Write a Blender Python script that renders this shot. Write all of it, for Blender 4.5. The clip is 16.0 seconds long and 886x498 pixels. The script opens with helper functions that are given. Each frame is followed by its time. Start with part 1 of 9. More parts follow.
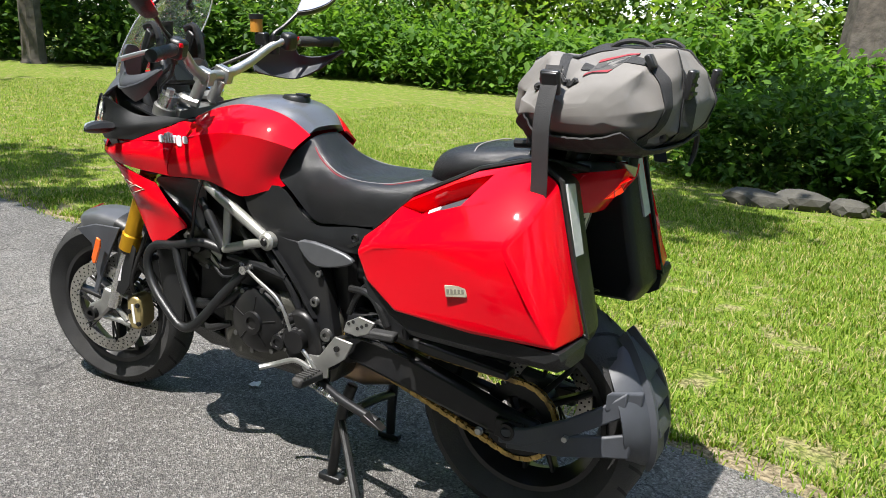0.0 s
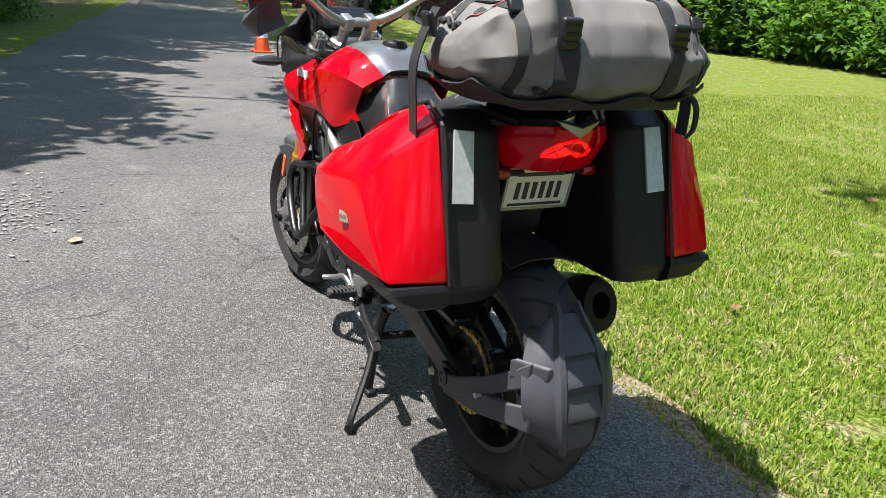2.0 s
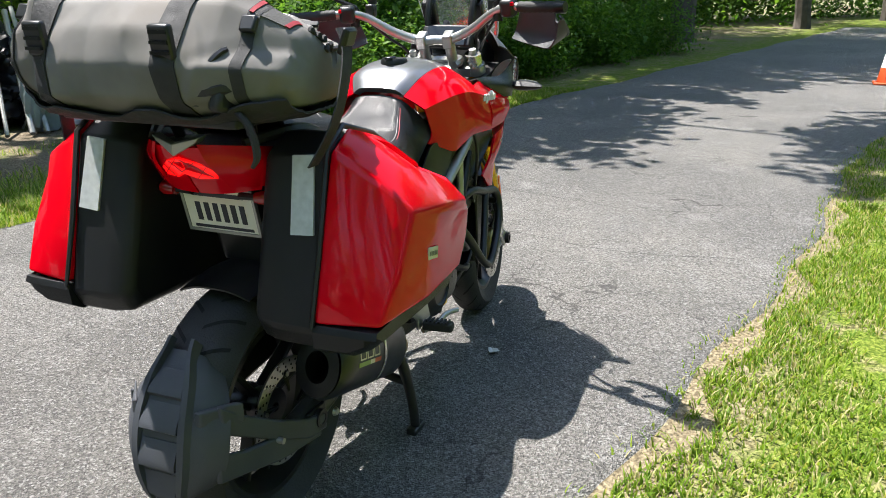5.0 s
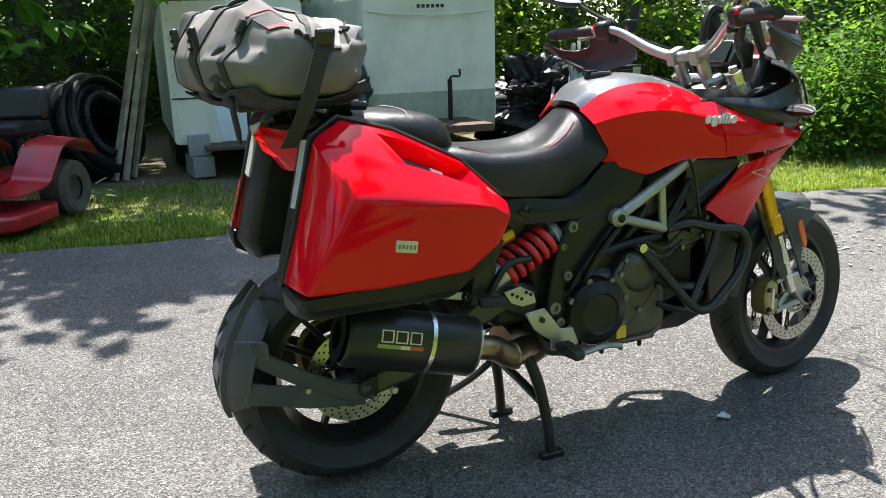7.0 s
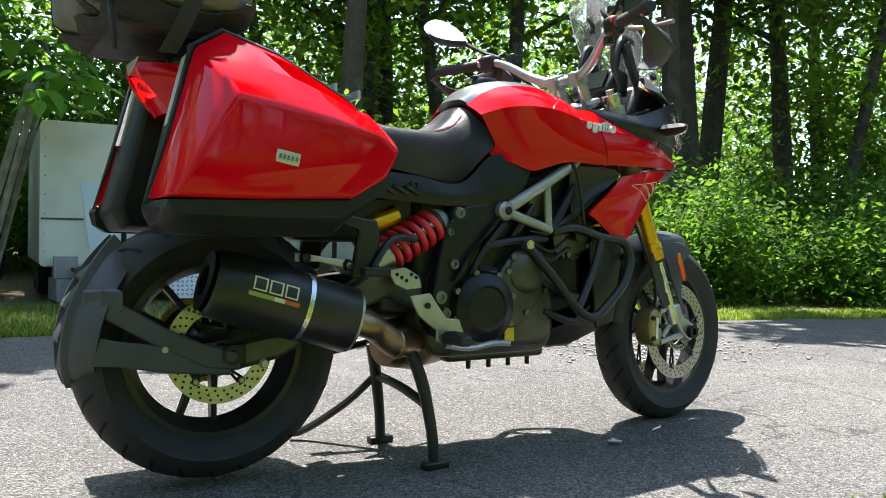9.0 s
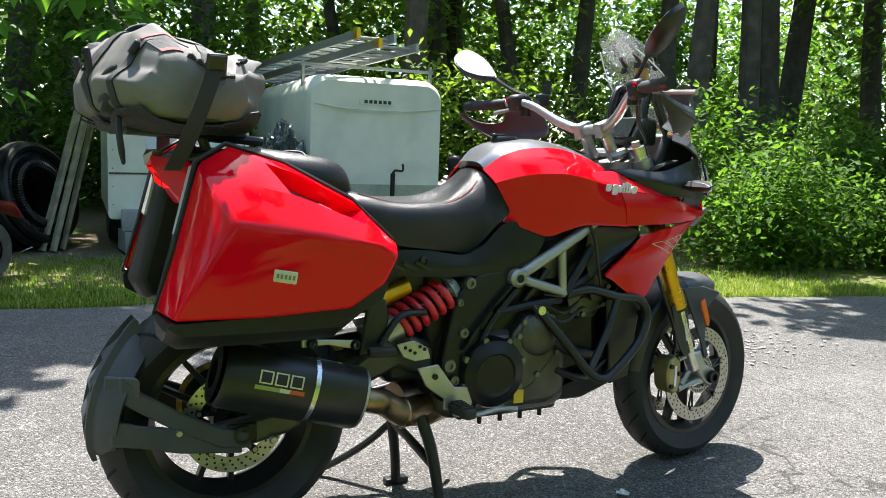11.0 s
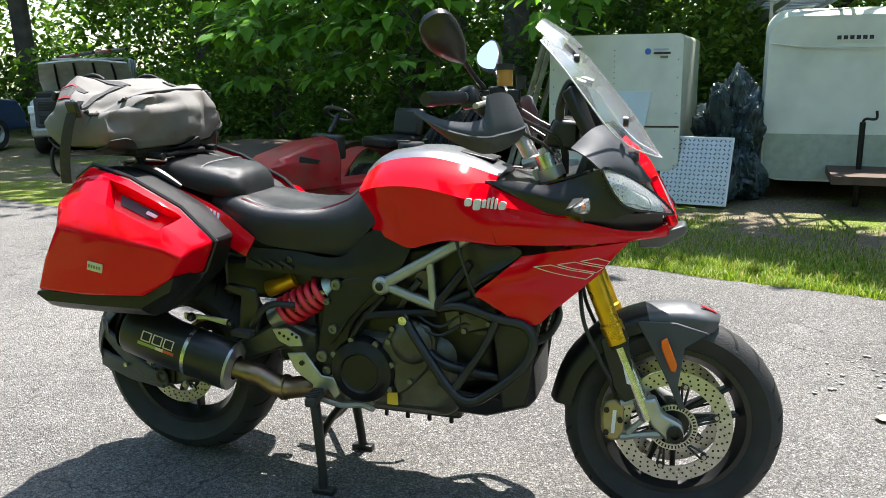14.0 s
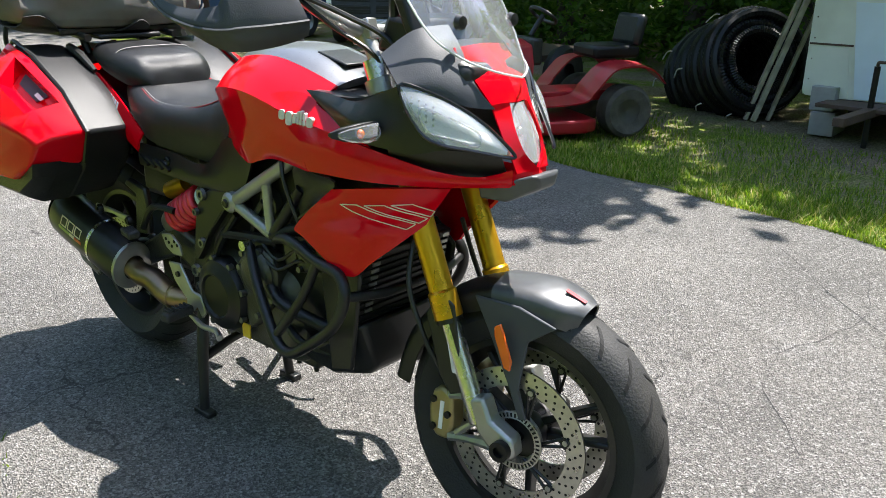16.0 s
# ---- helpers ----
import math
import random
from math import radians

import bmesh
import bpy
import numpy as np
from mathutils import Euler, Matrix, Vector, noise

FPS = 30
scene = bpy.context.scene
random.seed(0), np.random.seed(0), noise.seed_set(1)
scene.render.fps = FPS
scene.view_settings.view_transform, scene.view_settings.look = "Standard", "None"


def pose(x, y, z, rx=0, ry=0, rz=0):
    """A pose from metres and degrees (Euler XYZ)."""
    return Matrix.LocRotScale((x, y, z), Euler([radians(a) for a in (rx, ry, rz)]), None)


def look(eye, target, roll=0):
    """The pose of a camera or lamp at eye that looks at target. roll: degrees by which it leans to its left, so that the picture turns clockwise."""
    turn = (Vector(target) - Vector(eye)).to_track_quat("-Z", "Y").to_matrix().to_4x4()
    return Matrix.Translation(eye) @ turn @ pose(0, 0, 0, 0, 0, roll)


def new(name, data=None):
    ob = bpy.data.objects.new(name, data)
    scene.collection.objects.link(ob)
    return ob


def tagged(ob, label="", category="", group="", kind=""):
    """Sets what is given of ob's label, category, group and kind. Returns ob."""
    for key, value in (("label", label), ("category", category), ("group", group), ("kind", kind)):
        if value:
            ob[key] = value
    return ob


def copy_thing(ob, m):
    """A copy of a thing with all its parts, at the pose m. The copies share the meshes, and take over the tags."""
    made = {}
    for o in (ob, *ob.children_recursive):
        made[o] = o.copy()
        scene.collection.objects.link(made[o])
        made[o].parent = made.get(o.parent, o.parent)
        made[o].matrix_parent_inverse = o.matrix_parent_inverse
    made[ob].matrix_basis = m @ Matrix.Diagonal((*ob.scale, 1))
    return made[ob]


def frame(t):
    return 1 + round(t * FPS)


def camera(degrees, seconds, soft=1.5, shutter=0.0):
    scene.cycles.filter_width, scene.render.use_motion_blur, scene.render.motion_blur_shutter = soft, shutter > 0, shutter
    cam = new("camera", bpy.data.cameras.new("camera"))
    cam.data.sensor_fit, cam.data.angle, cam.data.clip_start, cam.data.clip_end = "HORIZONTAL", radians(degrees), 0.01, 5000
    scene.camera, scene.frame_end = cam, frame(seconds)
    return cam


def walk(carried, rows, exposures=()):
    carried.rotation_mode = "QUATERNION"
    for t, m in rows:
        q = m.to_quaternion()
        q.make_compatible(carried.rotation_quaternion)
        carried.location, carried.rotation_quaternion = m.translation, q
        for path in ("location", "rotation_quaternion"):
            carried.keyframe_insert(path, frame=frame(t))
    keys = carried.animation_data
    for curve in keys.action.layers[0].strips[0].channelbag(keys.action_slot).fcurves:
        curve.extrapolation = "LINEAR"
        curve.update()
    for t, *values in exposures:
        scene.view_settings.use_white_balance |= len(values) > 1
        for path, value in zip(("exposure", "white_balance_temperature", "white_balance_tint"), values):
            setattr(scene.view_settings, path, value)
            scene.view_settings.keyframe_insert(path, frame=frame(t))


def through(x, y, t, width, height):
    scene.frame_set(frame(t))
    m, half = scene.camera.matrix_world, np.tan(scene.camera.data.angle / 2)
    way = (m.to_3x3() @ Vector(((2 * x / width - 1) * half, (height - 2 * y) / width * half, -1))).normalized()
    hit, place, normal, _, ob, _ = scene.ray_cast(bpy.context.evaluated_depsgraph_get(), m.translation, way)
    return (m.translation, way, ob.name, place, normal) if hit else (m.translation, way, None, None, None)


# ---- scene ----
cam = camera(57.0, 16.0, 0.9)
PATH = [
    (0, (-0.708, 1.856, 1.265), (0.214, 0.157, 0.753), 3.1),
    (0.5, (-0.948, 1.693, 1.25), (0.206, 0.149, 0.717), 3.6),
    (1, (-1.226, 1.537, 1.247), (0.144, 0.188, 0.697), 4.2),
    (1.5, (-1.474, 1.377, 1.287), (0.067, 0.244, 0.7), 4.5),
    (2, (-1.593, 1.075, 1.268), (0.074, 0.167, 0.641), 4.5),
    (2.5, (-1.697, 0.716, 1.264), (0.054, 0.013, 0.602), 4.6),
    (3, (-1.779, 0.324, 1.284), (0.035, -0.156, 0.592), 4.9),
    (3.5, (-1.7, -0.025, 1.28), (0.15, -0.259, 0.556), 5.2),
    (3.7, (-1.674, -0.148, 1.296), (0.183, -0.275, 0.565), 5.3),
    (5.8, (-1.126, -1.497, 1.268), (0.375, -0.295, 0.72), -0.2),
    (6, (-1.025, -1.566, 1.266), (0.39, -0.267, 0.709), 0.7),
    (6.5, (-0.794, -1.786, 1.221), (0.371, -0.255, 0.676), 0.6),
    (7, (-0.574, -1.998, 1.185), (0.201, -0.226, 0.679), -1.7),
    (7.5, (-0.488, -1.975, 0.999), (0.409, -0.225, 0.633), -0.5),
    (8, (-0.493, -1.928, 0.750), (0.544, -0.226, 0.561), 0.0),
    (8.2, (-0.520, -1.938, 0.694), (0.524, -0.240, 0.554), 0.3),
    (10.3, (-0.591, -2.0, 0.579), (0.466, -0.302, 0.593), 1.9),
    (10.5, (-0.579, -1.994, 0.649), (0.456, -0.284, 0.588), 2.8),
    (11, (-0.448, -2.062, 1.032), (0.459, -0.296, 0.786), 2.1),
    (11.5, (-0.264, -2.159, 1.235), (0.426, -0.311, 0.905), -0.2),
    (12, (0.053, -2.171, 1.277), (0.5, -0.258, 0.902), -0.9),
    (12.5, (0.484, -2.263, 1.276), (0.668, -0.307, 0.902), -0.9),
    (13, (0.865, -2.296, 1.271), (0.838, -0.331, 0.901), -0.8),
    (13.5, (1.224, -2.271, 1.299), (0.933, -0.332, 0.904), -0.7),
    (14, (1.606, -2.251, 1.291), (1.016, -0.392, 0.851), -0.8),
    (14.5, (1.877, -2.062, 1.239), (1.082, -0.294, 0.745), -0.1),
    (15, (2.118, -1.826, 1.261), (1.145, -0.165, 0.721), 0.2),
    (15.5, (2.377, -1.584, 1.252), (1.251, -0.04, 0.662), 0.5),
    (16, (2.44, -1.282, 1.239), (1.191, 0.137, 0.586), 0.8),
]
walk(cam, [(t, look(eye, target, roll)) for t, eye, target, roll in PATH], exposures=[(0, 1.2), (2.5, 1.3), (3.7, 1.32), (5.8, 1.65), (6.5, 1.7), (7.5, 1.85), (13.5, 1.85), (14.5, 1.7), (16, 1.65)])

# ---- world, sun ----
world = bpy.data.worlds.new("sky")
scene.world = world
world.use_nodes = True
wn = world.node_tree.nodes
sky = wn.new("ShaderNodeTexSky")
sky.sky_type = "NISHITA"
sky.sun_disc = False
SUN = Vector((0.066, 0.40, 1.0)).normalized()
sky.sun_elevation = math.asin(SUN.z)
sky.sun_rotation = math.atan2(SUN.x, SUN.y)
world.node_tree.links.new(sky.outputs[0], wn["Background"].inputs[0])
wn["Background"].inputs[1].default_value = 0.15
sun = new("sun", bpy.data.lights.new("sun", "SUN"))
sun.data.energy, sun.data.angle, sun.data.color = 5.0, radians(0.55), (1.0, 0.96, 0.91)
sun.matrix_world = look(SUN * 30, (0, 0, 0))


# ---- materials ----
def mat(name, color, rough=0.5, metal=0.0, var=0.15, scale=8.0, bump=0.0, bscale=60.0, coat=0.0, dirt=None, dscale=2.0, damt=0.3, spec=0.5):
    m = bpy.data.materials.new(name)
    m.use_nodes = True
    nt = m.node_tree
    N, L = nt.nodes, nt.links
    b = N["Principled BSDF"]
    co = N.new("ShaderNodeTexCoord")
    n1 = N.new("ShaderNodeTexNoise")
    n1.inputs["Scale"].default_value, n1.inputs["Detail"].default_value = scale, 6
    L.new(co.outputs["Object"], n1.inputs["Vector"])
    ramp = N.new("ShaderNodeMapRange")
    ramp.inputs[1].default_value, ramp.inputs[2].default_value = 0.3, 0.7
    ramp.inputs[3].default_value, ramp.inputs[4].default_value = 1 - var, 1 + var
    L.new(n1.outputs[0], ramp.inputs[0])
    mul = N.new("ShaderNodeVectorMath")
    mul.operation = "SCALE"
    mul.inputs[0].default_value = color
    L.new(ramp.outputs[0], mul.inputs["Scale"])
    out = mul.outputs[0]
    if dirt:
        n2 = N.new("ShaderNodeTexNoise")
        n2.inputs["Scale"].default_value, n2.inputs["Detail"].default_value = dscale, 8
        L.new(co.outputs["Object"], n2.inputs["Vector"])
        r2 = N.new("ShaderNodeMapRange")
        r2.inputs[1].default_value, r2.inputs[2].default_value = 0.48, 0.72
        r2.inputs[4].default_value = damt
        L.new(n2.outputs[0], r2.inputs[0])
        mx = N.new("ShaderNodeMix")
        mx.data_type = "RGBA"
        L.new(r2.outputs[0], mx.inputs[0])
        L.new(out, mx.inputs[6])
        mx.inputs[7].default_value = (*dirt, 1)
        out = mx.outputs[2]
    L.new(out, b.inputs["Base Color"])
    rr = N.new("ShaderNodeMapRange")
    rr.inputs[1].default_value, rr.inputs[2].default_value = 0.3, 0.7
    rr.inputs[3].default_value, rr.inputs[4].default_value = rough * 0.85, min(1, rough * 1.15)
    L.new(n1.outputs[0], rr.inputs[0])
    L.new(rr.outputs[0], b.inputs["Roughness"])
    b.inputs["Metallic"].default_value = metal
    b.inputs["Specular IOR Level"].default_value = spec
    b.inputs["Coat Weight"].default_value = coat
    b.inputs["Coat Roughness"].default_value = 0.04
    if bump:
        nb = N.new("ShaderNodeTexNoise")
        nb.inputs["Scale"].default_value, nb.inputs["Detail"].default_value = bscale, 4
        L.new(co.outputs["Object"], nb.inputs["Vector"])
        bp = N.new("ShaderNodeBump")
        bp.inputs["Strength"].default_value, bp.inputs["Distance"].default_value = bump, 0.01
        L.new(nb.outputs[0], bp.inputs["Height"])
        L.new(bp.outputs[0], b.inputs["Normal"])
    return m


def leafmat(name, color, color2, rough=0.5, through=0.45):
    """Leaves: diffuse and gloss, with light let through the blade; the tone varies from leaf to leaf."""
    m = bpy.data.materials.new(name)
    m.use_nodes = True
    nt = m.node_tree
    N, L = nt.nodes, nt.links
    b = N["Principled BSDF"]
    geo = N.new("ShaderNodeNewGeometry")
    mx = N.new("ShaderNodeMix")
    mx.data_type = "RGBA"
    mx.inputs[6].default_value, mx.inputs[7].default_value = (*color, 1), (*color2, 1)
    L.new(geo.outputs["Random Per Island"], mx.inputs[0])
    L.new(mx.outputs[2], b.inputs["Base Color"])
    b.inputs["Roughness"].default_value = rough
    b.inputs["Specular IOR Level"].default_value = 0.15
    tr = N.new("ShaderNodeBsdfTranslucent")
    sc = N.new("ShaderNodeVectorMath")
    sc.operation = "MULTIPLY"
    sc.inputs[1].default_value = (1.35, 1.4, 0.6)
    L.new(mx.outputs[2], sc.inputs[0])
    L.new(sc.outputs[0], tr.inputs[0])
    ms = N.new("ShaderNodeMixShader")
    ms.inputs[0].default_value = through
    L.new(b.outputs[0], ms.inputs[1])
    L.new(tr.outputs[0], ms.inputs[2])
    L.new(ms.outputs[0], N["Material Output"].inputs[0])
    return m


def clear(name, tint=(0.97, 0.98, 0.99), haze=0.05):
    """Thin clear plastic: light passes, the surface mirrors more at a slant, haze mixes in an even pale veil."""
    m = bpy.data.materials.new(name)
    m.use_nodes = True
    N, L = m.node_tree.nodes, m.node_tree.links
    tr = N.new("ShaderNodeBsdfTransparent")
    tr.inputs[0].default_value = (*tint, 1)
    gl = N.new("ShaderNodeBsdfGlossy")
    gl.inputs["Roughness"].default_value = 0.03
    df = N.new("ShaderNodeBsdfDiffuse")
    df.inputs[0].default_value = (0.7, 0.72, 0.74, 1)
    lw = N.new("ShaderNodeLayerWeight")
    lw.inputs[0].default_value = 0.5
    mr = N.new("ShaderNodeMapRange")
    mr.inputs[1].default_value, mr.inputs[2].default_value = 0.2, 1.0
    mr.inputs[3].default_value, mr.inputs[4].default_value = 0.05, 0.55
    L.new(lw.outputs["Facing"], mr.inputs[0])
    m1, m2 = N.new("ShaderNodeMixShader"), N.new("ShaderNodeMixShader")
    m1.inputs[0].default_value = haze
    L.new(tr.outputs[0], m1.inputs[1])
    L.new(df.outputs[0], m1.inputs[2])
    L.new(mr.outputs[0], m2.inputs[0])
    L.new(m1.outputs[0], m2.inputs[1])
    L.new(gl.outputs[0], m2.inputs[2])
    L.new(m2.outputs[0], N["Material Output"].inputs[0])
    return m


def glow(name, color, power):
    m = bpy.data.materials.new(name)
    m.use_nodes = True
    b = m.node_tree.nodes["Principled BSDF"]
    b.inputs["Base Color"].default_value = (*color, 1)
    b.inputs["Emission Color"].default_value = (*color, 1)
    b.inputs["Emission Strength"].default_value = power
    b.inputs["Roughness"].default_value = 0.2
    return m


def asphalt_mat():
    """Worn asphalt: pale and dark stones bedded in grey binder, bleached tracks, tar-dark blotches, scoured patches."""
    m = mat("asphalt", (0.156, 0.148, 0.138), 0.85, 0, 0.22, 1.6, dirt=(0.245, 0.230, 0.208), dscale=0.55, damt=0.8)
    nt = m.node_tree
    N, L = nt.nodes, nt.links
    b = N["Principled BSDF"]
    co = N.new("ShaderNodeTexCoord")

    def stones(scale, lo, hi, out_lo, out_hi, channel=0):
        v = N.new("ShaderNodeTexVoronoi")
        v.inputs["Scale"].default_value = scale
        L.new(co.outputs["Object"], v.inputs["Vector"])
        sep = N.new("ShaderNodeSeparateColor")
        L.new(v.outputs["Color"], sep.inputs[0])
        r = N.new("ShaderNodeMapRange")
        r.inputs[1].default_value, r.inputs[2].default_value = lo, hi
        r.inputs[3].default_value, r.inputs[4].default_value = out_lo, out_hi
        L.new(sep.outputs[channel], r.inputs[0])
        return v, r.outputs[0]

    def blotch(scale, lo, hi, amount):
        n = N.new("ShaderNodeTexNoise")
        n.inputs["Scale"].default_value, n.inputs["Detail"].default_value = scale, 7
        L.new(co.outputs["Object"], n.inputs["Vector"])
        r = N.new("ShaderNodeMapRange")
        r.inputs[1].default_value, r.inputs[2].default_value, r.inputs[4].default_value = lo, hi, amount
        L.new(n.outputs[0], r.inputs[0])
        return r.outputs[0]

    def blend(fac, a, colour):
        x = N.new("ShaderNodeMix")
        x.data_type = "RGBA"
        L.new(fac, x.inputs[0])
        L.new(a, x.inputs[6])
        x.inputs[7].default_value = (*colour, 1)
        return x.outputs[2]

    c = b.inputs["Base Color"].links[0].from_socket
    c = blend(blotch(1.1, 0.56, 0.72, 0.55), c, (0.105, 0.103, 0.102))
    c = blend(blotch(3.4, 0.58, 0.74, 0.5), c, (0.30, 0.29, 0.275))
    v, f = stones(205, 0.05, 0.95, 0.50, 1.46)
    ml = N.new("ShaderNodeVectorMath")
    ml.operation = "SCALE"
    L.new(c, ml.inputs[0])
    L.new(f, ml.inputs["Scale"])
    _, pale = stones(150, 0.86, 0.92, 0.0, 0.60, 1)
    _, dark = stones(120, 0.80, 0.88, 0.0, 0.55, 2)
    c = blend(dark, ml.outputs[0], (0.055, 0.054, 0.053))
    c = blend(pale, c, (0.42, 0.41, 0.39))
    # a web of fine cracks, broken up and wandering
    wob = N.new("ShaderNodeTexNoise")
    wob.inputs["Scale"].default_value, wob.inputs["Detail"].default_value = 6.0, 5
    L.new(co.outputs["Object"], wob.inputs["Vector"])
    add = N.new("ShaderNodeVectorMath")
    add.operation = "MULTIPLY_ADD"
    add.inputs[1].default_value = (0.30, 0.30, 0.0)
    L.new(wob.outputs["Color"], add.inputs[0])
    L.new(co.outputs["Object"], add.inputs[2])
    web = N.new("ShaderNodeTexVoronoi")
    web.feature = "DISTANCE_TO_EDGE"
    web.inputs["Scale"].default_value = 2.3
    L.new(add.outputs[0], web.inputs["Vector"])
    line = N.new("ShaderNodeMapRange")
    line.inputs[1].default_value, line.inputs[2].default_value = 0.004, 0.011
    line.inputs[3].default_value, line.inputs[4].default_value = 0.75, 0.0
    L.new(web.outputs["Distance"], line.inputs[0])
    cut = N.new("ShaderNodeMath")
    cut.operation = "MULTIPLY"
    L.new(line.outputs[0], cut.inputs[0])
    L.new(blotch(0.8, 0.46, 0.60, 1.0), cut.inputs[1])
    c = blend(cut.outputs[0], c, (0.045, 0.043, 0.040))
    L.new(c, b.inputs["Base Color"])
    bp = N.new("ShaderNodeBump")
    bp.inputs["Strength"].default_value, bp.inputs["Distance"].default_value = 1.0, 0.012
    L.new(v.outputs["Distance"], bp.inputs["Height"])
    L.new(bp.outputs[0], b.inputs["Normal"])
    return m


RED = mat("red_paint", (0.60, 0.001, 0.009), 0.5, 0.0, 0.05, 3, coat=0.6, spec=0.0)
RED_OLD = mat("faded_red_paint", (0.34, 0.008, 0.018), 0.32, 0, 0.2, 6, dirt=(0.12, 0.07, 0.05), dscale=4, damt=0.6)
GREY = mat("grey_metallic", (0.16, 0.165, 0.175), 0.32, 0.55, 0.08, 300, coat=0.4)
BLACK = mat("black_plastic", (0.008, 0.0083, 0.009), 0.40, 0, 0.3, 12, 0.12, 500, dirt=(0.045, 0.043, 0.038), dscale=5, damt=0.30, spec=0.5)
BLACK_GLOSS = mat("black_gloss_plastic", (0.012, 0.012, 0.013), 0.22, 0, 0.2, 8)
GREYPL = mat("dark_grey_plastic", (0.050, 0.054, 0.063), 0.5, 0, 0.2, 9, 0.1, 400, dirt=(0.09, 0.088, 0.08), dscale=6, damt=0.3, spec=0.35)
CASE = mat("case_black_plastic", (0.011, 0.0113, 0.0125), 0.40, 0, 0.25, 7, 0.15, 700, dirt=(0.04, 0.038, 0.034), dscale=4, damt=0.3, spec=0.3)
VINYL = mat("seat_vinyl", (0.016, 0.0165, 0.018), 0.34, 0, 0.15, 20, 0.25, 900, spec=0.4)
RUBBER = mat("tyre_rubber", (0.028, 0.028, 0.0285), 0.62, 0, 0.3, 10, 0.2, 200, dirt=(0.055, 0.052, 0.046), dscale=9, damt=0.4, spec=0.3)
GROOVE = mat("tread_groove", (0.006, 0.006, 0.006), 0.9)
RIM = mat("black_rim_paint", (0.016, 0.016, 0.017), 0.35, 0.2, 0.2, 14, dirt=(0.07, 0.06, 0.05), dscale=9, damt=0.3)
GOLD = mat("gold_anodised", (0.72, 0.38, 0.02), 0.3, 0.75, 0.1, 12)
GOLDC = mat("gold_chain", (0.52, 0.36, 0.12), 0.42, 0.8, 0.35, 40, dirt=(0.05, 0.04, 0.03), dscale=30, damt=0.7)
STEEL = mat("bright_steel", (0.60, 0.60, 0.58), 0.25, 0.95, 0.15, 30)
DISC = mat("brake_disc_steel", (0.44, 0.43, 0.39), 0.3, 0.9, 0.15, 40)
BOLT = mat("dull_bolt", (0.16, 0.16, 0.155), 0.4, 0.8, 0.2, 30)
ALU = mat("cast_aluminium", (0.40, 0.40, 0.385), 0.38, 0.85, 0.12, 20, 0.1, 250)
ALUPAINT = mat("silver_paint", (0.34, 0.34, 0.315), 0.38, 0.6, 0.1, 20)
FRAMEG = mat("frame_grey", (0.013, 0.0135, 0.015), 0.36, 0.2, 0.15, 15, dirt=(0.05, 0.046, 0.038), dscale=8, damt=0.2, spec=0.35)
ENGINE = mat("engine_grey", (0.085, 0.083, 0.072), 0.38, 0.6, 0.3, 14, 0.15, 200, dirt=(0.03, 0.027, 0.021), dscale=8, damt=0.6)
ENGDARK = mat("engine_black", (0.008, 0.008, 0.0085), 0.36, 0.1, 0.25, 10, dirt=(0.035, 0.033, 0.028), dscale=10, damt=0.25, spec=0.35)
PIPE = mat("heated_steel_pipe", (0.27, 0.19, 0.105), 0.36, 0.95, 0.3, 12, dirt=(0.20, 0.15, 0.16), dscale=9, damt=0.6)
CARBON = mat("muffler_black", (0.014, 0.014, 0.015), 0.34, 0.1, 0.2, 20)
SPRING = mat("red_spring", (0.60, 0.015, 0.03), 0.35, 0.0, 0.1, 10, coat=0.3)
CANVAS = mat("grey_canvas", (0.156, 0.149, 0.141), 0.75, 0, 0.18, 9, 0.1, 900, dirt=(0.135, 0.112, 0.092), dscale=5, damt=0.4, spec=0.2)
CANVASD = mat("dark_canvas", (0.06, 0.058, 0.056), 0.8, 0, 0.2, 12, 0.3, 260)
STRAP = mat("black_webbing", (0.017, 0.017, 0.018), 0.7, 0, 0.2, 60, 0.3, 800)
BUCKLE = mat("buckle_plastic", (0.014, 0.014, 0.015), 0.35, 0, 0.2, 20)
WHITE = mat("white_paint", (0.75, 0.75, 0.74), 0.5, 0, 0.05, 10)
REFL = mat("reflective_tape", (0.55, 0.56, 0.56), 0.35, 0.2, 0.12, 60)
ORANGE = mat("amber_lens", (0.75, 0.12, 0.01), 0.25, 0, 0.1, 20, coat=0.5)
BADGE = mat("badge_silver", (0.55, 0.53, 0.42), 0.35, 0.5, 0.1, 60)
BADGEINK = mat("badge_ink", (0.16, 0.15, 0.12), 0.4)
TAILRED = glow("lit_tail_lens", (0.75, 0.003, 0.004), 0.5)
TAILDIM = mat("red_lens", (0.30, 0.004, 0.006), 0.15, 0, 0.1, 30, coat=0.6)
LAMPREF = mat("headlamp_reflector", (0.88, 0.90, 0.87), 0.35, 0.0, 0.1, 25)
# the strong pale veil stands in for bright reflections from behind the lens
CLEAR = clear("clear_lens", haze=0.26)
SCREEN = clear("clear_screen", (0.95, 0.97, 0.98), 0.09)
MIRROR = mat("mirror_glass", (0.85, 0.87, 0.9), 0.03, 1.0, 0.01, 5)
PLATE = mat("plate_cream", (0.72, 0.70, 0.62), 0.4, 0, 0.05, 30)
INK = mat("dark_ink", (0.02, 0.022, 0.035), 0.5)
YELLOW = mat("yellow_label", (0.75, 0.48, 0.03), 0.5)
LINES = mat("pale_lines", (0.72, 0.62, 0.45), 0.4)
LETTER = mat("silver_lettering", (0.66, 0.64, 0.67), 0.5, 0.0, 0.1, 60)
